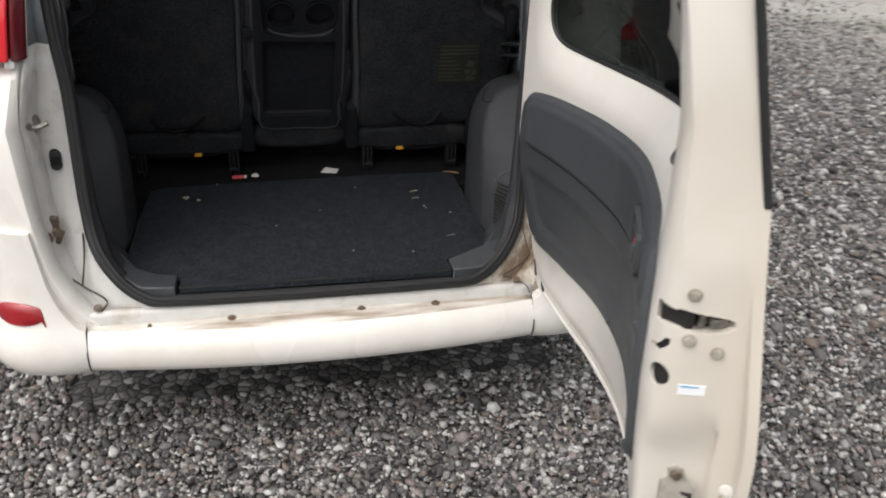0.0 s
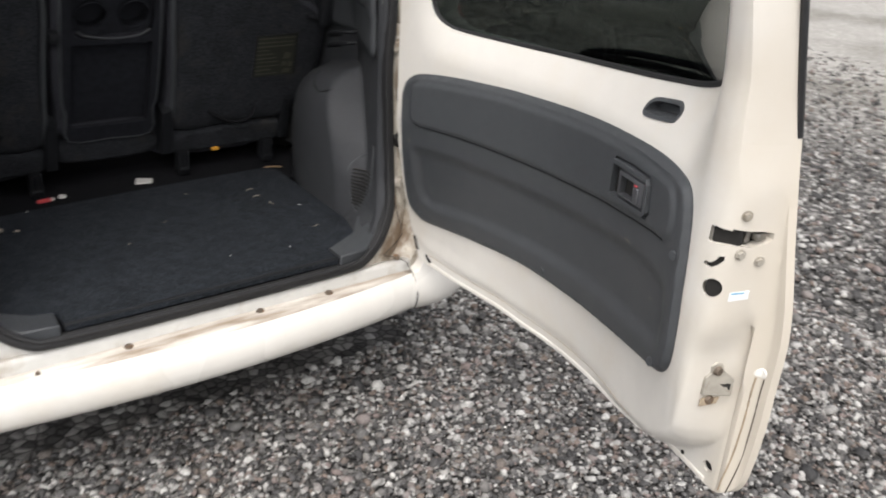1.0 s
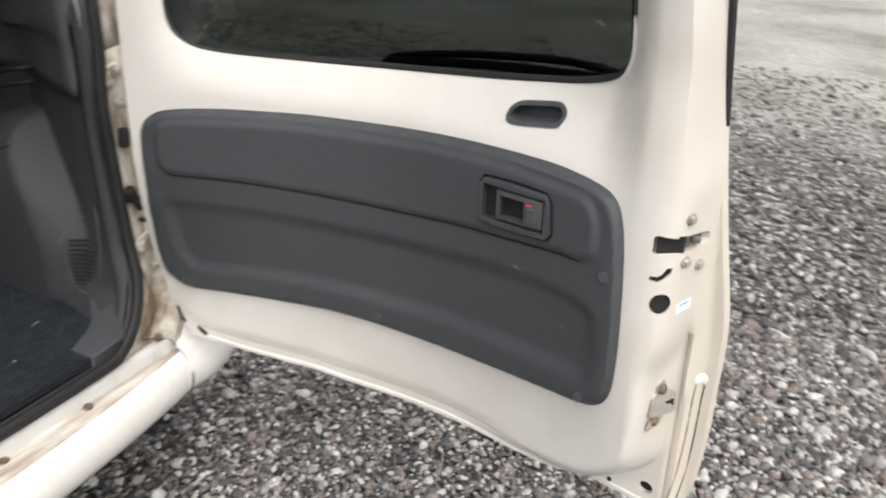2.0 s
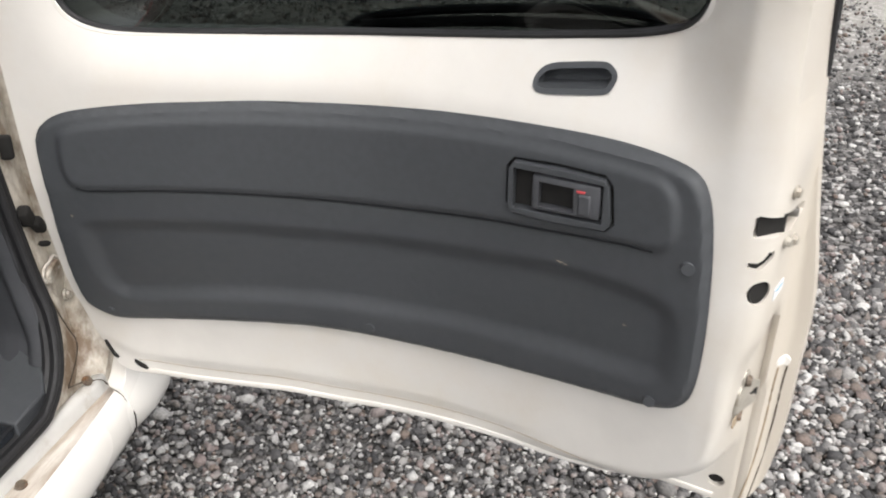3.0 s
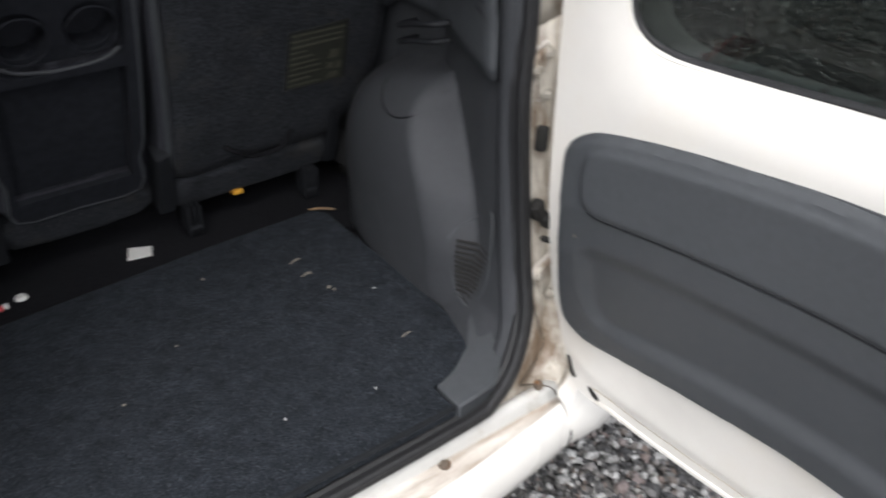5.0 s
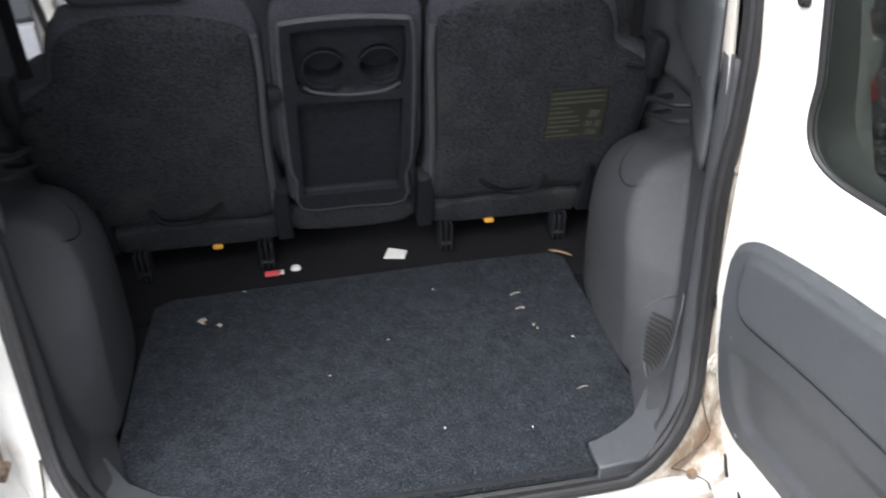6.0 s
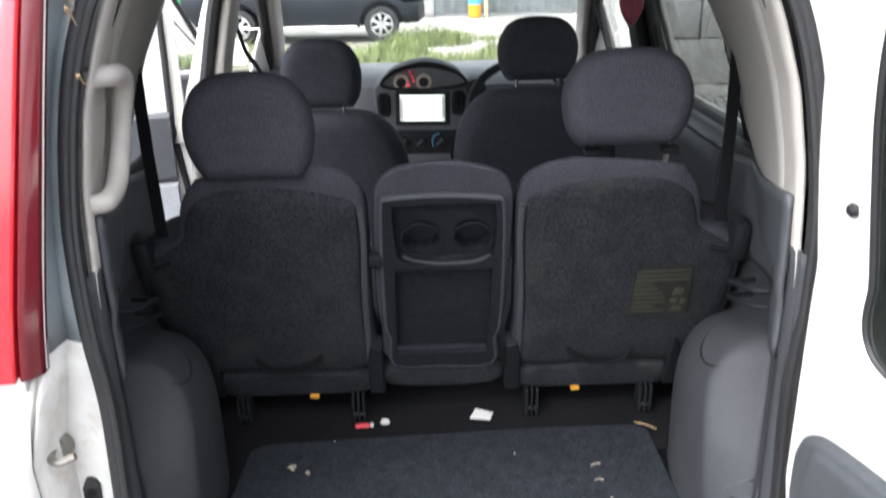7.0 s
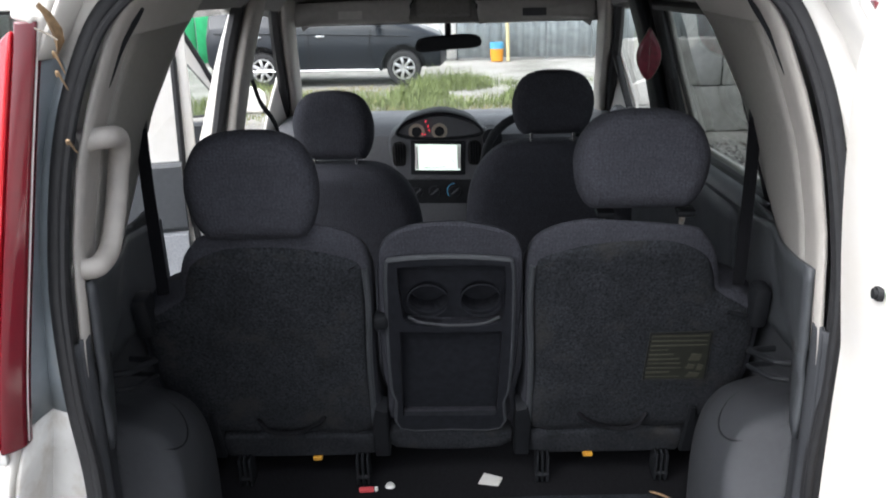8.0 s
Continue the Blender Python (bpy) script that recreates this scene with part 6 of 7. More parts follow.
pc = rounded([(-0.098, 0.905), (-0.106, 0.95), (-0.108, 1.02), (-0.09, 1.038), (0.075, 1.038), (0.094, 1.02), (0.096, 0.95), (0.088, 0.905), (0.045, 0.893), (-0.055, 0.893)], 3)
lowp = [(-0.118, 0.642), (-0.111, 0.880), (0.092, 0.878), (0.086, 0.640)]
cups = [[(cx + 0.040 * math.cos(a), 0.944 + 0.039 * math.sin(a)) for a in (2 * math.pi * i / 28 for i in range(28))] for cx in (-0.054, 0.050)]
carve(tray, [prism(pc, -0.05, 0.020, on_seat), prism(lowp, -0.05, 0.018, on_seat)])
carve(tray, [prism(c, -0.05, 0.055, on_seat) for c in cups])
carve(mo[0], [prism(c, -0.05, 0.058, on_seat) for c in cups] + [prism(pc, -0.05, 0.030, on_seat), prism(lowp, -0.05, 0.028, on_seat)])
mo.append(tray)
mo.append(part("tray_rim", tube(bmesh.new(), [on_seat(x, z, -0.003) for x, z in TRAY], 0.0055, 8, closed=True, up=FORE), TRIM, mid, "dark grey plastic rim"))
# greyer than the tray: the ledge's highlight is put into its colour
mo.append(part("cup_ledge", tube(bmesh.new(), smooth_line([on_seat(x, z, -0.004) for x, z in ((-0.092, 0.915), (-0.070, 0.902), (-0.010, 0.892), (0.055, 0.896), (0.086, 0.912))], 4), 0.0032, 8), ARCH, mid, "ledge under the cup holders, its highlight put into the dark grey"))
for c in cups:
    mo.append(part("cup_holder", tube(bmesh.new(), [on_seat(x, z, 0.006) for x, z in c], 0.002, 6, closed=True, up=FORE), TRAYBLACK, mid))
mo.append(part("bottom_flap", pillow(bmesh.new(), rounded([(-0.138, 0.522), (-0.136, 0.588), (0.097, 0.585), (0.097, 0.520)], 3), [(0.04, 0), (0.008, 0.0), (0.0, 0.01)], on_seat), SEATCARPET, mid, "carpeted strip below", sharp=60))
bm = bmesh.new()
mo.append(part("tray_bar", prism([(-0.108, 0.607), (0.077, 0.605), (0.077, 0.632), (-0.108, 0.634)], -0.006, 0.008, on_seat), TRAYBLACK, mid, "ribbed bar at the foot of the tray", bevel=0.004))
box(bm, on_seat(-0.148, 0.905, 0.0), (0.028, 0.03, 0.03), (15, 0, 0), 0.006)
mo.append(part("latch_knob", bm, BLACKP, mid, "black latch"))
for o in mo:
    o.matrix_basis = inv @ o.matrix_basis


def front_seat(cx, top, hz0, hz1, word):
    s = thing("front_seat", f"dark grey fabric front seat, {word}", "car seat", "front seats", at=(cx, 1.6, 0.42))
    inv = Matrix.Translation(s.location).inverted()
    got = []
    o = rounded([(-0.24, 0.55), (-0.245, 0.80), (-0.225, 0.93), (-0.17, 1.01), (-0.09, 1.04), (0.09, 1.04), (0.17, 1.01), (0.225, 0.93), (0.245, 0.80), (0.24, 0.55), (0, 0.52)])
    put = lambda x, z, d: Vector((cx + x, 1.40 + d - 0.20 * (z - 1.0), z + top - 1.04))
    got.append(part("backrest", pillow(bmesh.new(), o, [(0.0, 0.05), (0.008, 0.02), (0.04, 0.0), (0.10, 0.0), (0.14, 0.02), (0.15, 0.06)], put), FABRIC, s, "dark fabric backrest", sharp=80))
    got.append(headrest(s, cx, 1.40, hz0, hz1, 0.232))
    for x in (-0.06, 0.06):
        bm = bmesh.new()
        cyl(bm, (cx + x, 1.44, top - 0.03), (cx + x, 1.43, hz0 + 0.03), 0.0055, seg=10)
        got.append(part("headrest_post", bm, CHROME, s, "chrome headrest post"))
    got.append(part("cushion", pillow(bmesh.new(), rounded([(-0.24, 0.0), (-0.24, 0.42), (-0.15, 0.48), (0.15, 0.48), (0.24, 0.42), (0.24, 0.0)], 3), [(0.42, 0.0), (0.62, 0.0), (0.66, 0.03)], lambda x, y, z: Vector((cx + x, 1.5 + y, z)), 0.01), FABRIC, s, "fabric seat cushion", sharp=60))
    for q in got:
        q.matrix_basis = inv @ q.matrix_basis


front_seat(-0.334, 1.052, 1.062, 1.263, "beside the driver")
front_seat(0.287, 1.108, 1.126, 1.309, "behind the steering wheel")

# ---- luggage floor ----
MAT = [(-0.326, 0.014), (0.312, 0.014), (0.312, 0.074), (0.36, 0.086), (0.41, 0.115), (0.445, 0.16), (0.452, 0.40), (0.452, 0.66), (0.43, 0.69), (0.2, 0.688), (-0.2, 0.668), (-0.42, 0.655), (-0.455, 0.63), (-0.465, 0.40), (-0.462, 0.17), (-0.43, 0.125), (-0.38, 0.09), (-0.326, 0.074)]
mat = tagged(part("luggage_mat", prism(MAT, 0.428, 0.447, lambda x, y, z: Vector((x, y, z))), CARPET, None, bevel=0.004), "dark blue-grey carpeted luggage floor board with crumbs on it", "car mat")
tagged(part("mat_lip", tube(bmesh.new(), [(x, 0.018, 0.444) for x in (-0.326, 0.0, 0.312)], 0.005, 6), BLACKP, mat), "black edge binding")
# ---- ground ----
bm = bmesh.new()
bmesh.ops.create_grid(bm, x_segments=60, y_segments=60, size=1.0)
for v in bm.verts:
    r = max(abs(v.co.x), abs(v.co.y))
    s = 40 * r + 1500 * r ** 6
    v.co.x, v.co.y = v.co.x / max(r, 1e-6) * s, v.co.y / max(r, 1e-6) * s
    near = math.hypot(v.co.x, v.co.y - 1)
    v.co.z = -0.012 + 0.012 * noise.noise(v.co * 0.7) * min(1, near / 4)
ground = tagged(part("ground", bm, ground_material()), "grey crushed gravel yard, paler to the right, turning into worn concrete ahead", "ground", kind="structure")


def gravel(seed, n, area, size, keep):
    """Crushed stones scattered on the ground, as one mesh."""
    rng = np.random.default_rng(seed)
    t = bmesh.new()
    bmesh.ops.create_icosphere(t, subdivisions=1, radius=1.0)
    base = np.array([v.co[:] for v in t.verts])
    faces = np.array([[v.index for v in f.verts] for f in t.faces])
    t.free()
    x, y = rng.uniform(area[0], area[1], n), rng.uniform(area[2], area[3], n)
    k = keep(x, y)
    x, y = x[k], y[k]
    m = len(x)
    s = size * np.exp(rng.normal(0, 0.38, m))
    shape = base[None] * (1 + rng.normal(0, 0.20, (m, 12, 1)))
    shape = shape * np.stack([rng.uniform(0.8, 1.25, m), rng.uniform(0.65, 1.0, m), rng.uniform(0.5, 0.8, m)], 1)[:, None]
    a, b = rng.uniform(0, 6.28, m), rng.normal(0, 0.45, m)
    ca, sa, cb, sb = np.cos(a), np.sin(a), np.cos(b), np.sin(b)
    X, Y, Z = shape[..., 0], shape[..., 1], shape[..., 2]
    X, Z = X * cb[:, None] - Z * sb[:, None], X * sb[:, None] + Z * cb[:, None]
    X, Y = X * ca[:, None] - Y * sa[:, None], X * sa[:, None] + Y * ca[:, None]
    lift = rng.uniform(0.0, 0.5, m) * s - 0.004
    co = np.stack([X * s[:, None] + x[:, None], Y * s[:, None] + y[:, None], Z * s[:, None] + lift[:, None]], 2).reshape(-1, 3)
    fc = (faces[None] + 12 * np.arange(m)[:, None, None]).reshape(-1, 3)
    me = bpy.data.meshes.new("gravel")
    me.vertices.add(len(co))
    me.vertices.foreach_set("co", co.ravel())
    me.loops.add(fc.size)
    me.loops.foreach_set("vertex_index", fc.ravel())
    me.polygons.add(len(fc))
    me.polygons.foreach_set("loop_start", np.arange(0, fc.size, 3))
    me.update(calc_edges=True)
    me.materials.append(STONE)
    return tagged(new("gravel", me), "loose crushed grey stones with some pale and brownish ones", "gravel", kind="stuff")


STONE = stone_material()
free = lambda x, y: ~((np.abs(x) < 0.68) & (y > 0.22))
gravel(1, 82000, (-1.1, 2.0, -1.0, 1.6), 0.0063, free)
gravel(5, 19000, (0.6, 2.0, -2.1, -0.97), 0.0078, lambda x, y: x > 0)
# thinner and finer to the car's right, over the paler ground
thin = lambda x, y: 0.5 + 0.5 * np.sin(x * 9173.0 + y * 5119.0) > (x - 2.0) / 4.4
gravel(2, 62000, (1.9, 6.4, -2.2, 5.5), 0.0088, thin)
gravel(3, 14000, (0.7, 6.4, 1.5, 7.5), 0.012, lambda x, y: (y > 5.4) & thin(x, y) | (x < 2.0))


# ---- open side doors on the car's left ----
def side_door(hx, hy, angle, length, rear):
    """A side door hinged at its front edge, swung outwards by angle degrees."""
    a = radians(angle)
    way = Vector((-math.sin(a), -math.cos(a), 0))
    inward = Vector((math.cos(a), -math.sin(a), 0))

    def at(u, z, n):
        lean = -0.05 * max(0.0, z - 1.04)
        return Vector((hx, hy, z)) + way * u - inward * (n + lean)
    e = 0.012 if rear else 0.0
    slab = [(-e, 0.46), (0.03, 0.42), (length - 0.08, 0.42), (length - 0.02, 0.60), (length, 0.75), (length, 0.98), (length - 0.02, 1.06), (-e, 1.06)]
    lean = 0.0
    bm = bmesh.new()
    front = [(-0.02, 1.05), (0.030, 1.05), (0.345, 1.47), (0.335, 1.515), (0.305, 1.515)]
    posts = ([(-e, 1.05), (0.125, 1.05), (0.125 + lean, 1.49), (0.02 + lean, 1.52), (-e + lean, 1.49)], [(length - 0.10, 1.05), (length - 0.02, 1.05), (length - 0.07, 1.48), (length - 0.15, 1.49)], [(0.02 + lean, 1.494), (length - 0.12, 1.494), (length - 0.10, 1.523), (0.02 + lean, 1.523)])
    for piece in (slab, posts[0] if rear else front, posts[1], posts[2] if rear else [(0.31, 1.494), (length - 0.12, 1.494), (length - 0.10, 1.523), (0.31, 1.523)]):
        loft(bm, [[at(u, z, d) for u, z in piece] for d in (-0.03, 0.03)])
    bmesh.ops.recalc_face_normals(bm, faces=bm.faces[:])
    d = part("side_door", bm, WHITE, car, "open white side door with grey inner trim", bevel=0.004)
    o = rounded([(0.0, 0.46), (-e, 1.0), (-e if rear else 0.04, 1.46 if rear else 1.16), (0.06 if rear else 0.30, 1.575), (length - 0.12, 1.575), (length - 0.02, 1.06), (length, 0.85), (length - 0.03, 0.58), (length - 0.1, 0.43)], 3)
    win = [(0.12 if rear else 0.04, 1.06), (length - 0.095, 1.06), (length - 0.145, 1.495), (0.12 if rear else 0.35, 1.495)]
    pn = part("pane", prism(win, -0.003, 0.002, at), TINTED if rear else CLEAR, d, "side window glass")
    pn.visible_shadow = rear
    part("window_rubber", tube(bmesh.new(), [at(u, z, -0.014) for u, z in win], 0.012, 8, closed=True, up=inward), SEAL, d, "black window rubber")
    part("weatherstrip", tube(bmesh.new(), [at(u, z, -0.034) for u, z in inset(o, 0.045)], 0.010, 8, closed=True, up=inward), SEAL, d, "black weatherstrip round the door edge")
    part("upper_trim", pillow(bmesh.new(), [(0.035, 0.835), (0.035, 1.045), (length - 0.06, 1.045), (length - 0.05, 0.835)], [(-0.03, 0), (-0.06, 0), (-0.07, 0.012)], at), TRIM, d, "dark blue-grey upper door trim")
    part("lower_trim", pillow(bmesh.new(), [(0.035, 0.48), (0.035, 0.83), (length - 0.05, 0.83), (length - 0.10, 0.48)], [(-0.03, 0), (-0.055, 0), (-0.065, 0.012)], at), DOORCLOTH, d, "light grey cloth lower door trim")
    bm = bmesh.new()
    tube(bm, smooth_line([at(length * 0.45, 0.80, -0.06), at(length * 0.5, 0.81, -0.10), at(length * 0.68, 0.82, -0.10), at(length * 0.75, 0.82, -0.06)], 4), 0.014, 8)
    part("door_pull", bm, TRIM, d, "grey door pull")
    return d


DOORCLOTH = material("light_grey_cloth", (0.30, 0.31, 0.33), 0.85, vary=0.15, grain=200, bump=0.5, bump_scale=700)
side_door(-0.80, 1.62, 72, 0.80, True)
side_door(-0.865, 2.50, 60, 0.86, False)
# front belt and its guide on the left pillar
bm = bmesh.new()
tube(bm, smooth_line([(-0.62, 1.70, 1.30), (-0.60, 1.72, 1.2), (-0.55, 1.74, 1.08), (-0.54, 1.78, 0.7)], 4), 0.022, 8, flat=0.08, up=(1, 0, 0))
fb = part("front_belt", bm, BELT, car, "black front seat belt hanging from the pillar")
bm = bmesh.new()
box(bm, (-0.625, 1.70, 1.30), (0.025, 0.04, 0.07), (0, 0, 0), 0.01)
part("belt_anchor", bm, BEIGE, fb)

# ---- loose things in the luggage space ----
def crumb(x, y, size, mat, word, z=0.4485):
    rng = random.Random(int(1000 * (x + 2 * y)))
    bm = bmesh.new()
    bmesh.ops.create_icosphere(bm, subdivisions=1, radius=1.0)
    turn = rng.uniform(0, 3)
    for v in bm.verts:
        v.co *= rng.uniform(0.75, 1.2)
        v.co = Vector((v.co.x * size, v.co.y * size * 0.6, v.co.z * min(size * 0.4, 0.003)))
        v.co.rotate(Euler((0, 0, turn)))
        v.co += Vector((x, y, z + min(size * 0.35, 0.002)))
    return tagged(part("crumb", bm, mat), f"{word} on the dark luggage mat", "debris", "crumbs on the mat")


for x, y, s, m, w in ((-0.350, 0.559, 0.010, CHIP, "pale dry crumb"), (-0.347, 0.548, 0.006, CHIP, "pale dry crumb"), (-0.313, 0.534, 0.008, CHIP, "pale dry crumb"), (-0.267, 0.652, 0.003, PAPER, "tiny white crumb"),
                      (0.307, 0.475, 0.004, CHIP, "pale dry crumb"), (0.314, 0.412, 0.005, CHIP, "pale dry crumb"), (0.318, 0.400, 0.004, CHIP, "pale dry crumb"),
                      (0.235, 0.125, 0.0025, PAPER, "tiny white crumb"), (0.087, 0.150, 0.003, PAPER, "tiny white crumb"), (0.135, 0.581, 0.004, CHIP, "pale dry crumb"),
                      (-0.10, 0.33, 0.003, CHIP, "pale dry crumb"), (0.02, 0.42, 0.003, CHIP, "pale dry crumb"), (0.38, 0.36, 0.003, PAPER, "tiny white crumb")):
    crumb(x, y, s, m, w)


def straw(a, b, r, mat, word):
    bm = bmesh.new()
    c = (Vector(a) + Vector(b)) / 2 + Vector((0.002, 0.001, 0.0015))
    tube(bm, smooth_line([a, c, b], 3), [r * 0.6, r, r, r, r, r, r * 0.5], 6, flat=0.6)
    return tagged(part("straw", bm, mat), f"{word} on the dark luggage mat", "debris", "crumbs on the mat")


straw((0.292, 0.526, 0.4495), (0.316, 0.533, 0.4495), 0.0020, CHIP, "pale wood splinter")
straw((0.290, 0.474, 0.449), (0.312, 0.478, 0.449), 0.0016, CHIP, "thin pale straw")
straw((0.340, 0.207, 0.449), (0.362, 0.211, 0.449), 0.0012, CHIP, "thin pale straw")
straw((0.43, 0.705, 0.441), (0.468, 0.655, 0.452), 0.004, LEAF, "brown twig")
# in the dark gap behind the mat
bm = bmesh.new()
loft(bm, [[(0.046, 0.752, z), (0.092, 0.742, z), (0.104, 0.775, z), (0.062, 0.796, z)] for z in (0.436, 0.438)])
tagged(part("paper_scrap", bm, PAPER), "crumpled white paper scrap behind the luggage mat", "paper")
bm = bmesh.new()
box(bm, (-0.209, 0.726, 0.443), (0.034, 0.012, 0.010), (0, 0, 4), 0.003)
tag = tagged(part("red_tag", bm, REDTAG), "red plastic tag with a white end behind the luggage mat", "tag")
bm = bmesh.new()
box(bm, (-0.187, 0.728, 0.443), (0.008, 0.011, 0.008), (0, 0, 4), 0.002)
part("tag_end", bm, PAPER, tag)
bm = bmesh.new()
cyl(bm, (-0.157, 0.748, 0.4365), (-0.157, 0.748, 0.442), 0.012, 0.009, 12)
tagged(part("bottle_cap", bm, PAPER), "small white cap lying behind the luggage mat", "cap")
part("gap_floor", prism([(-0.60, 0.60), (0.58, 0.60), (0.58, 0.92), (-0.60, 0.92)], 0.40, 0.4355, lambda x, y, z: Vector((x, y, z))), DARKFLOOR, car, "black felt floor behind the mat")
# vents and slots in the side trims
bm = bmesh.new()
vent = [side_pt(1, y, z, lower_x(y, z) - 0.0068) for y, z in ((0.145, 0.55), (0.160, 0.50), (0.180, 0.478), (0.222, 0.495), (0.246, 0.58), (0.214, 0.626), (0.158, 0.66))]
part("vent_rim", tube(bm, smooth_line(vent, 4, True), 0.0022, 6, closed=True), TRIM, car, "rim of the vent in the side trim")
for k in range(12):
    z = 0.582 - 0.0092 * k
    y0, y1 = 0.160 + 0.0018 * k, 0.229 - 0.0012 * k
    bm = bmesh.new()
    tube(bm, [side_pt(1, y, z, min(lower_x(y, z), lower_x(y + 0.012, z)) - 0.0050) for y in (y0, (y0 + y1) / 2, y1)], 0.0026, 6)
    part("vent_slot", bm, HOLE, car, "narrow vent slot in the side trim")
# panel joints with dark grime
def jamb_y(z):
    return interp([(0.36, -0.004), (0.40, 0.006), (0.46, 0.022), (0.55, 0.05), (0.62, 0.078), (0.8, 0.10)], z)


for side, pts in ((-1, ((0.512, 0.575), (0.513, 0.53), (0.519, 0.485), (0.523, 0.462))), (-1, ((0.573, 0.60), (0.570, 0.55), (0.563, 0.50), (0.521, 0.461), (0.474, 0.425), (0.50, 0.395)))):
    line = [Vector((CX + side * x if side < 0 else x, jamb_y(z) + (-0.004 if side > 0 else 0.0), z)) for x, z in pts]
    part("panel_joint", tube(bmesh.new(), smooth_line(line, 4), 0.0022, 6), GRIMELINE, car, "dark grimy panel joint")
for run in (((0.488, 0.042, 0.560), (0.492, 0.040, 0.535), (0.503, 0.040, 0.498), (0.514, 0.040, 0.460), (0.482, 0.026, 0.440), (0.442, 0.015, 0.422)), ((0.442, 0.015, 0.421), (0.470, 0.010, 0.412), (0.499, -0.002, 0.398), (0.507, -0.008, 0.382))):
    part("panel_joint", tube(bmesh.new(), smooth_line(run, 4), 0.0012, 6), GRIMELINE, car, "dark grimy panel joint")
# dried leaf caught in the left jamb
bm = bmesh.new()
pts = [((-0.466, 0.045, 1.520), 0.001), ((-0.460, 0.050, 1.508), 0.005), ((-0.454, 0.055, 1.49), 0.007), ((-0.454, 0.058, 1.476), 0.006), ((-0.458, 0.062, 1.465), 0.001)]
rows = []
for (x, y, z), w in pts:
    rows.append([bm.verts.new((x - w, y + 0.006, z)), bm.verts.new((x, y - 0.002, z)), bm.verts.new((x + w, y + 0.005, z + 0.004))])
for a, b in zip(rows, rows[1:]):
    for k in (0, 1):
        bm.faces.new((a[k], a[k + 1], b[k + 1], b[k]))
bmesh.ops.solidify(bm, geom=bm.faces[:], thickness=0.0008)
dl = tagged(part("dry_leaf", bm, LEAF), "curled brown dry leaf caught in the door jamb", "leaf")
part("stalk", tube(bmesh.new(), smooth_line([(-0.470, 0.040, 1.496), (-0.460, 0.045, 1.490), (-0.450, 0.05, 1.482)], 4), 0.0012, 5), CHIP, dl)
for z, l in ((1.462, 0.020), (1.44, 0.016), (1.36, 0.012)):
    bm = bmesh.new()
    tube(bm, smooth_line([(-0.462, 0.06, z), (-0.459, 0.056, z + 0.006), (-0.456, 0.07, z - l)], 4), [0.001, 0.0015, 0.002, 0.002, 0.002, 0.0018, 0.0015, 0.001, 0.0008], 6)
    tagged(part("twig", bm, LEAF), "broken brown twig caught in the door jamb", "twig")
for x, y, z in ((-0.470, 0.115, 1.535), (-0.455, 0.125, 1.556)):
    bolt(car, (x, y, z), (0.1, -1, 0.1), 0.008, mat=WHITE, name="header_bolt")
bm = bmesh.new()
plug, way = Vector((0.444, 0.150, 1.530)), Vector((0.25, -0.93, -0.1)).normalized()
cyl(bm, plug, plug + way * 0.006, 0.0105, 0.009, 18)
cyl(bm, plug + way * 0.006, plug + way * 0.010, 0.006, 0.005, 14)
part("rubber_plug", bm, SEAL, car, "black rubber plug in the white header")
# red leaf-shaped charm hanging at the right
CHARM = material("dark_red_charm", (0.20, 0.012, 0.035), 0.35, vary=0.3, grain=60, coat=0.3)
lf = rounded([(0, -0.066), (0.022, -0.040), (0.033, -0.005), (0.026, 0.028), (0.010, 0.055), (0, 0.072), (-0.010, 0.055), (-0.026, 0.028), (-0.033, -0.005), (-0.022, -0.040)], 3)
charm = tagged(part("hanging_charm", pillow(bmesh.new(), lf, [(-0.003, 0.006), (0.0, 0.0), (0.003, 0.0), (0.006, 0.006)], lambda x, z, d: Vector((0.541 + x, 1.40 + d, 1.345 + z))), CHARM), "dark red leaf-shaped charm hanging by the side window", "charm")
part("cord", tube(bmesh.new(), [(0.541, 1.403, 1.415), (0.540, 1.40, 1.46), (0.530, 1.36, 1.50)], 0.0015, 5), BLACKP, charm)
part("vein", tube(bmesh.new(), [(0.541, 1.396, 1.285), (0.541, 1.396, 1.405)], 0.001, 5), RED, charm)
part("pale_rim", tube(bmesh.new(), [(0.541 + x, 1.403, 1.345 + z) for x, z in lf], 0.0018, 6, closed=True, up=(0, 1, 0)), CHIP, charm)

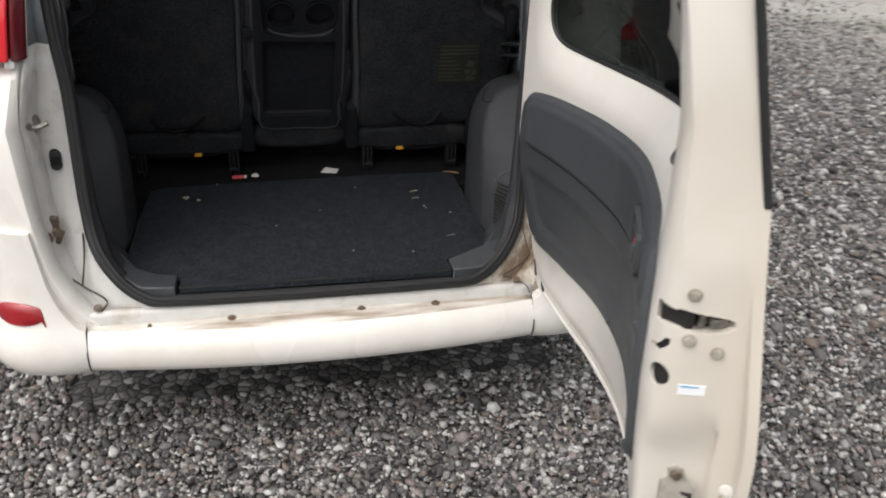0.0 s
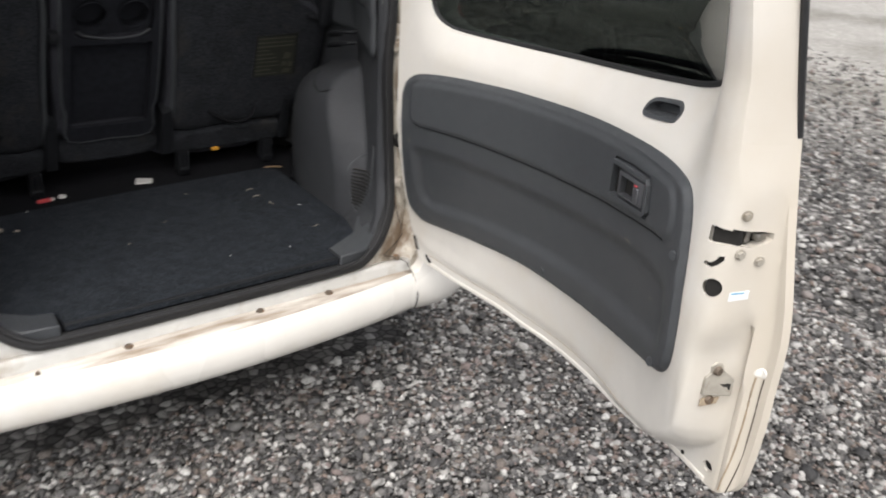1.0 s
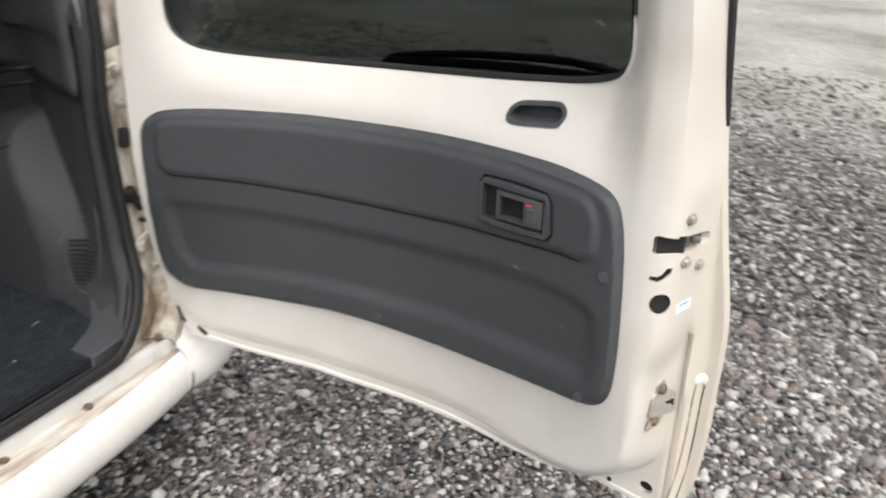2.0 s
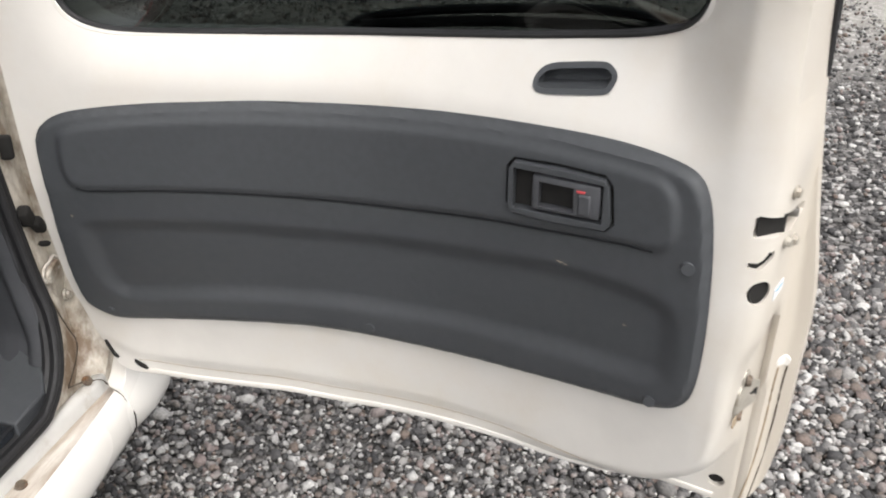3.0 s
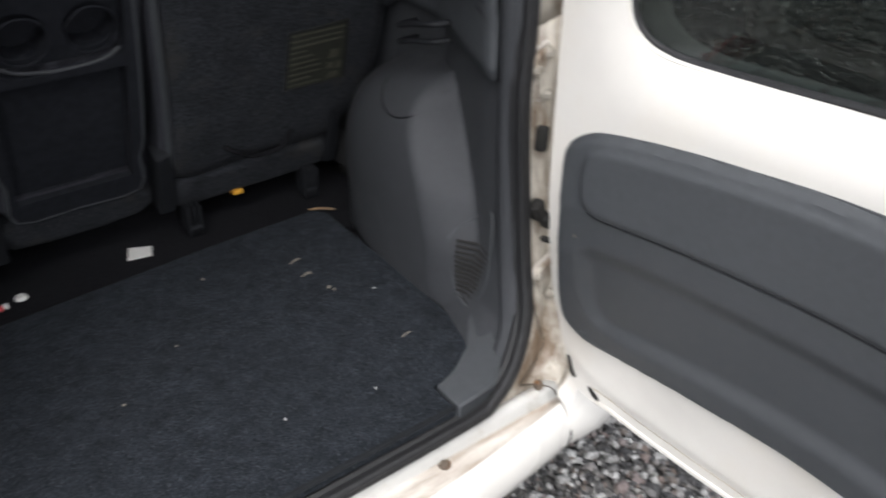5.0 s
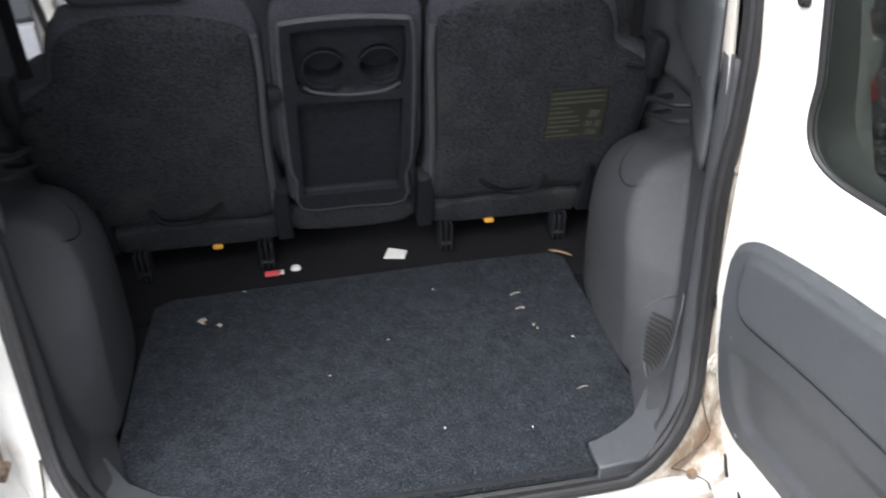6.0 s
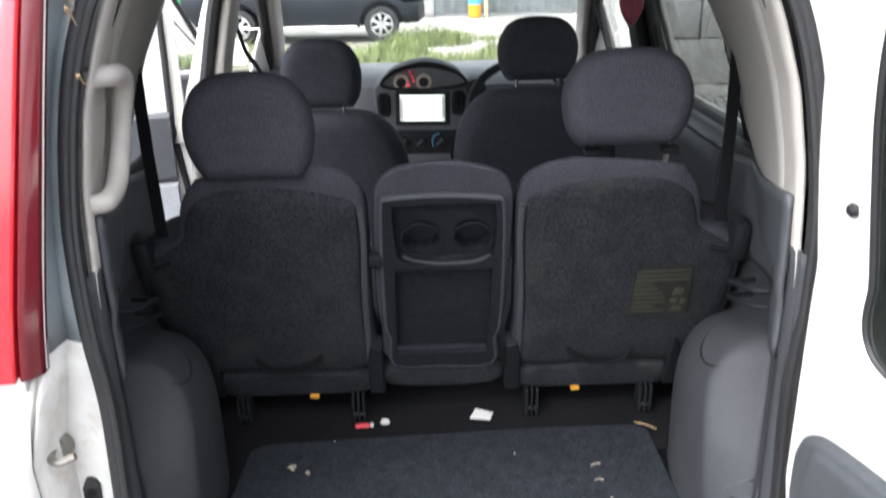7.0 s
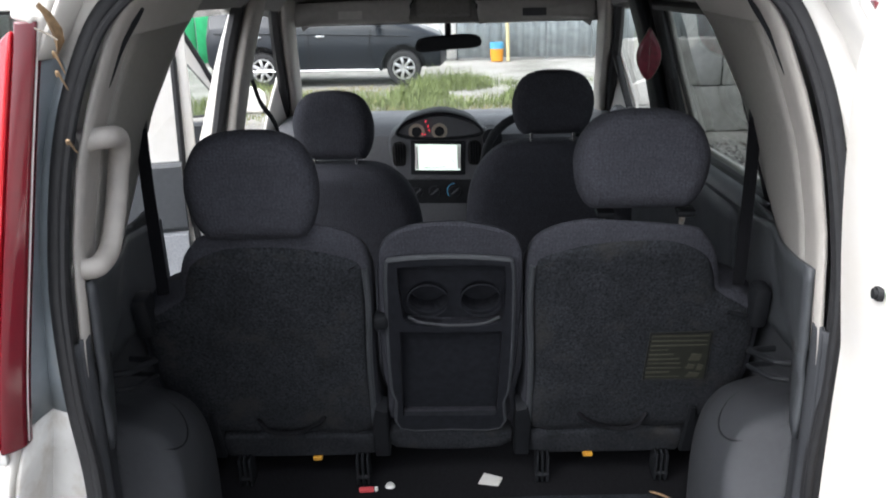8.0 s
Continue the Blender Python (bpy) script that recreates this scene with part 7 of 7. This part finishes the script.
# ---- the yard ahead ----
def far_car():
    van = thing("parked_car", "black family car with silver rims parked on worn concrete", "car", at=(-1.9, 13.2 + 0.85, 0))
    inv = Matrix.Translation(van.location).inverted()
    got = []
    # outline along its length: x, underside, waist, roof
    rows = [(-3.85, 0.38, 0.85, 0.95, 0.80), (-3.78, 0.30, 0.98, 1.45, 0.84), (-3.5, 0.26, 1.0, 1.62, 0.85), (-2.8, 0.24, 0.99, 1.68, 0.85), (-1.8, 0.24, 0.97, 1.66, 0.85), (-1.2, 0.24, 0.96, 1.45, 0.85), (-0.75, 0.26, 0.95, 1.06, 0.84),
            (-0.3, 0.28, 0.86, 0.93, 0.82), (0.02, 0.30, 0.74, 0.80, 0.74), (0.12, 0.38, 0.60, 0.64, 0.60)]
    rings = []
    for x, lo, waist, top, hw in rows:
        tw = hw * (0.72 if top > 1.2 else 0.82)
        half = [(hw * 0.94, lo), (hw, lo + 0.10), (hw, 0.45 * lo + 0.55 * waist), (hw * 0.985, waist - 0.03), (hw * 0.96, waist), (tw, top - 0.08 * (top - waist)), (tw * 0.8, top), (0, top + 0.02)]
        rings.append([Vector((x, 14.05 - y, z)) for y, z in half] + [Vector((x, 14.05 + y, z)) for y, z in half[-2::-1]])
    body = part("body", loft(bmesh.new(), rings), BLACKPAINT, van, "glossy black body", sharp=35)
    arches = []
    for wx in (-0.59, -2.94):
        bm = bmesh.new()
        cyl(bm, (wx, 13.0, 0.30), (wx, 13.5, 0.30), 0.37, seg=36)
        arches.append(bm)
    carve(body, arches)
    got.append(body)
    for wx in (-0.59, -2.94):
        w = wheel(van, (wx, 13.32, 0.285), 1, r=0.285, tw=0.19, spokes=7)
        w.rotation_euler = (0, 0, -math.pi / 2)
        got.append(w)
        w2 = wheel(van, (wx, 14.75, 0.285), 1, r=0.285, tw=0.19, spokes=7)
        w2.rotation_euler = (0, 0, math.pi / 2)
        got.append(w2)
    got.append(part("sill_strip", tube(bmesh.new(), [(-3.7, 13.19, 0.30), (-3.0, 13.17, 0.275), (-1.0, 13.17, 0.27)], 0.018, 8), CHROME, van, "pale strip along the sill"))
    got.append(part("waist_crease", tube(bmesh.new(), [(-3.7, 13.19, 0.90), (-2.0, 13.185, 0.86), (-0.5, 13.22, 0.80)], 0.012, 8), BLACKPAINT, van))
    got.append(part("door_line", tube(bmesh.new(), smooth_line([(-1.05, 13.185, 0.32), (-1.15, 13.185, 0.6), (-1.12, 13.19, 0.92)], 4), 0.006, 6), HOLE, van))
    got.append(part("door_line", tube(bmesh.new(), [(-2.15, 13.185, 0.30), (-2.15, 13.19, 0.93)], 0.006, 6), HOLE, van))
    for x in (-1.95, -3.0):
        bm = bmesh.new()
        box(bm, (x, 13.18, 0.82), (0.16, 0.03, 0.025), (0, 0, 0), 0.008)
        got.append(part("door_handle", bm, CHROME, van, "door handle"))
    got.append(part("side_glass", prism([(-3.55, 1.03), (-3.4, 1.48), (-2.0, 1.50), (-1.45, 1.36), (-1.05, 1.03)], 0, 0.02, lambda x, z, d: Vector((x, 13.235 + d + 0.30 * (z - 0.98), z))), TINTED, van, "dark side windows"))
    bm = bmesh.new()
    box(bm, (-0.18, 13.38, 0.72), (0.22, 0.10, 0.14), (0, 0, -28), 0.03, 3)
    got.append(part("headlight", bm, CLEARLENS, van, "clear headlight"))
    bm = bmesh.new()
    box(bm, (-0.98, 13.05, 1.02), (0.10, 0.2, 0.13), (0, 0, 0), 0.03, 3)
    got.append(part("door_mirror", bm, BLACKPAINT, van))
    for o in got:
        o.matrix_basis = inv @ o.matrix_basis
    van.location.x -= 0.15


far_car()


def fence(x0, x1, y, h, mat, label, pitch=0.25, posts=True):
    """A sheet-metal fence: ribbed panels, each its own piece, on posts with a rail."""
    f = thing("fence", label, "fence", "yard fences", at=((x0 + x1) / 2, y, 0))
    inv = Matrix.Translation(f.location).inverted()
    n = max(1, round((x1 - x0) / 1.0))
    w = (x1 - x0) / n
    for i in range(n):
        a = x0 + i * w
        ribs = []
        k = max(2, round(w / pitch))
        for j in range(k):
            b = a + 0.01 + j * (w - 0.02) / k
            s = (w - 0.02) / k
            ribs += [(b, 0), (b + 0.35 * s, 0), (b + 0.45 * s, -0.025), (b + 0.85 * s, -0.025), (b + 0.95 * s, 0)]
        ribs.append((a + w - 0.01, 0))
        v = [(x, y + d, z) for z in (0.04, h) for x, d in ribs]
        m = len(ribs)
        o = part("panel", (v, [(q, q + 1, m + q + 1, m + q) for q in range(m - 1)]), mat, f, sharp=20)
        mod = o.modifiers.new("thick", "SOLIDIFY")
        mod.thickness = 0.004
        o.matrix_basis = inv @ o.matrix_basis
    if posts:
        for i in range(n + 1):
            bm = bmesh.new()
            box(bm, (x0 + i * w, y + 0.05, h / 2), (0.06, 0.06, h), (0, 0, 0), 0.006)
            o = part("post", bm, GALV, f)
            o.matrix_basis = inv @ o.matrix_basis
        bm = bmesh.new()
        box(bm, ((x0 + x1) / 2, y + 0.05, h * 0.85), (x1 - x0, 0.04, 0.05), (0, 0, 0), 0.004)
        o = part("rail", bm, GALV, f)
        o.matrix_basis = inv @ o.matrix_basis


GALV = material("galvanised_steel", (0.42, 0.44, 0.45), 0.5, 0.4, vary=0.12, grain=30)
GREYSHEET = material("grey_sheet", (0.36, 0.40, 0.42), 0.5, 0.2, vary=0.15, grain=8, stain=(0.25, 0.26, 0.26), stain_scale=2, stain_amount=0.3)
WHITESHEET = material("white_sheet", (0.78, 0.78, 0.77), 0.5, vary=0.06, grain=8)
GREENSHEET = material("green_sheet", (0.03, 0.36, 0.14), 0.55, vary=0.2, grain=4, stain=(0.08, 0.5, 0.26), stain_scale=1.2, stain_amount=0.4)
fence(0.2, 9.2, 18.2, 2.2, GREYSHEET, "weathered grey sheet-metal fence at the back of the yard")
fence(-7.6, -3.6, 18.2, 2.2, GREENSHEET, "bright green sheet fence at the back of the yard", 0.5)
fence(-15.6, -7.6, 18.2, 2.6, WHITESHEET, "white ribbed sheet fence at the back of the yard", 0.3)
fence(-3.6, 0.2, 18.2, 2.2, WHITESHEET, "pale sheet fence behind the parked car", 0.3)
bm = bmesh.new()
tube(bm, smooth_line([(1.30, 17.6, 0.0), (1.285, 17.62, 0.7), (1.25, 17.65, 1.9)], 4), 0.04, 10)
tagged(part("wooden_pole", bm, material("pale_wood", (0.55, 0.47, 0.26), 0.7, vary=0.15, grain=30)), "pale yellowish wooden pole leaning by the fence", "pole")
bk = thing("bucket", "orange bucket with a blue top standing by the fence", "bucket", at=(1.06, 17.7, 0))
bm = bmesh.new()
cyl(bm, (0, 0, 0.002), (0, 0, 0.27), 0.13, 0.15, 24)
part("tub", bm, material("orange_plastic", (0.75, 0.30, 0.02), 0.45, vary=0.08), bk)
bm = bmesh.new()
cyl(bm, (0, 0, 0.27), (0, 0, 0.40), 0.155, 0.15, 24)
part("top", bm, BLUE, bk, "blue top")

# grass tufts growing out of the concrete joints
def grass(seed, spots, mat):
    rng = random.Random(seed)
    v, f = [], []
    for cx, cy, rx, ry, n, h in spots:
        for _ in range(n):
            a, r = rng.uniform(0, 6.283), math.sqrt(rng.random())
            x, y = cx + rx * r * math.cos(a), cy + ry * r * math.sin(a)
            t, lean, hh, w = rng.uniform(0, 6.283), rng.uniform(0.1, 1.1), h * rng.uniform(0.2, 1.15) * (1.2 - 0.85 * r) * rng.choice((0.5, 0.8, 1.0)), rng.uniform(0.003, 0.007)
            dx, dy = math.cos(t), math.sin(t)
            k = len(v)
            v += [(x - dy * w, y + dx * w, 0), (x + dy * w, y - dx * w, 0), (x + dx * lean * hh * 0.35 - dy * w * 0.7, y + dy * lean * hh * 0.35 + dx * w * 0.7, hh * 0.6),
                  (x + dx * lean * hh * 0.35 + dy * w * 0.7, y + dy * lean * hh * 0.35 - dx * w * 0.7, hh * 0.6), (x + dx * lean * hh, y + dy * lean * hh, hh)]
            f += [(k, k + 1, k + 3, k + 2), (k + 2, k + 3, k + 4)]
    return tagged(part("grass", (v, f), mat), "tufts of yellow-green grass in the concrete joints", "grass", kind="stuff")


GRASS = material("grass_blades", (0.21, 0.26, 0.085), 0.7, vary=0.4, grain=6, island=0.5)
DRYGRASS = material("dry_grass", (0.28, 0.25, 0.11), 0.8, vary=0.35, grain=6, island=0.4)
grass(5, [(-0.35, 10.8, 0.6, 1.0, 900, 0.30), (0.25, 13.3, 0.5, 0.4, 420, 0.28), (-1.3, 11.6, 0.9, 0.8, 350, 0.16), (1.1, 9.7, 0.35, 0.5, 260, 0.24), (-2.2, 10.4, 0.6, 0.8, 300, 0.18), (-0.1, 9.3, 0.3, 0.3, 160, 0.22), (-3.3, 10.0, 0.7, 1.6, 1500, 0.3), (1.9, 13.5, 0.8, 0.3, 400, 0.12), (-3.1, 12.6, 0.5, 0.5, 600, 0.25), (2.9, 8.5, 0.6, 0.2, 400, 0.2), (0.15, 12.7, 0.55, 0.5, 900, 0.36), (0.75, 13.0, 0.7, 0.4, 500, 0.22), (-1.4, 9.7, 1.5, 0.4, 900, 0.13), (-0.5, 10.2, 0.8, 0.7, 900, 0.32), (-1.9, 12.0, 1.4, 0.3, 700, 0.12), (-0.45, 11.6, 0.45, 0.6, 1300, 0.42), (-0.15, 12.9, 0.5, 0.5, 1100, 0.40), (0.3, 13.9, 0.5, 0.4, 500, 0.24), (0.95, 11.2, 0.22, 0.3, 350, 0.34), (0.5, 10.6, 0.5, 0.4, 700, 0.24), (-1.1, 10.9, 0.9, 0.5, 1100, 0.26)], GRASS)
grass(6, [(-0.6, 9.6, 1.6, 0.6, 900, 0.14), (-2.6, 11.5, 1.2, 1.0, 900, 0.15), (0.9, 10.3, 0.8, 0.4, 300, 0.12), (-1.2, 10.4, 2.6, 1.5, 3000, 0.10), (1.6, 11.2, 1.6, 0.9, 900, 0.08), (-1.4, 12.4, 1.2, 0.6, 900, 0.12), (-1.3, 11.2, 1.0, 0.5, 800, 0.12)], DRYGRASS)
tagged(part("black_hose", tube(bmesh.new(), smooth_line([(-3.0, 10.2, 0.015), (-1.0, 9.9, 0.015), (0.4, 9.7, 0.015), (2.0, 9.85, 0.015)], 6), 0.015, 8), SEAL), "thin black hose lying across the concrete", "hose")

# low block wall beyond the car's right side
CONCRETE = material("concrete", (0.34, 0.335, 0.32), 0.85, vary=0.18, grain=14, bump=0.5, bump_scale=60, stain=(0.2, 0.19, 0.18), stain_scale=2, stain_amount=0.35)
wall = thing("block_wall", "low grey wall of large concrete blocks on the gravel", "wall", at=(3.9, 8.3, 0))
bm = bmesh.new()
box(bm, (0, 0, 0), (0.985, 0.42, 0.485), (0, 0, 0), 0.02, 2)
first = part("block", bm, CONCRETE, wall)
for row in range(2):
    for i in range(5):
        if row == 0 and i == 0:
            first.location = (-2.0, 0, 0.243)
            continue
        o = new("block", first.data)
        o.parent = wall
        o.location = (-2.0 + i + 0.5 * row, 0.01 * ((i * 7 + row * 3) % 3), 0.243 + 0.49 * row)
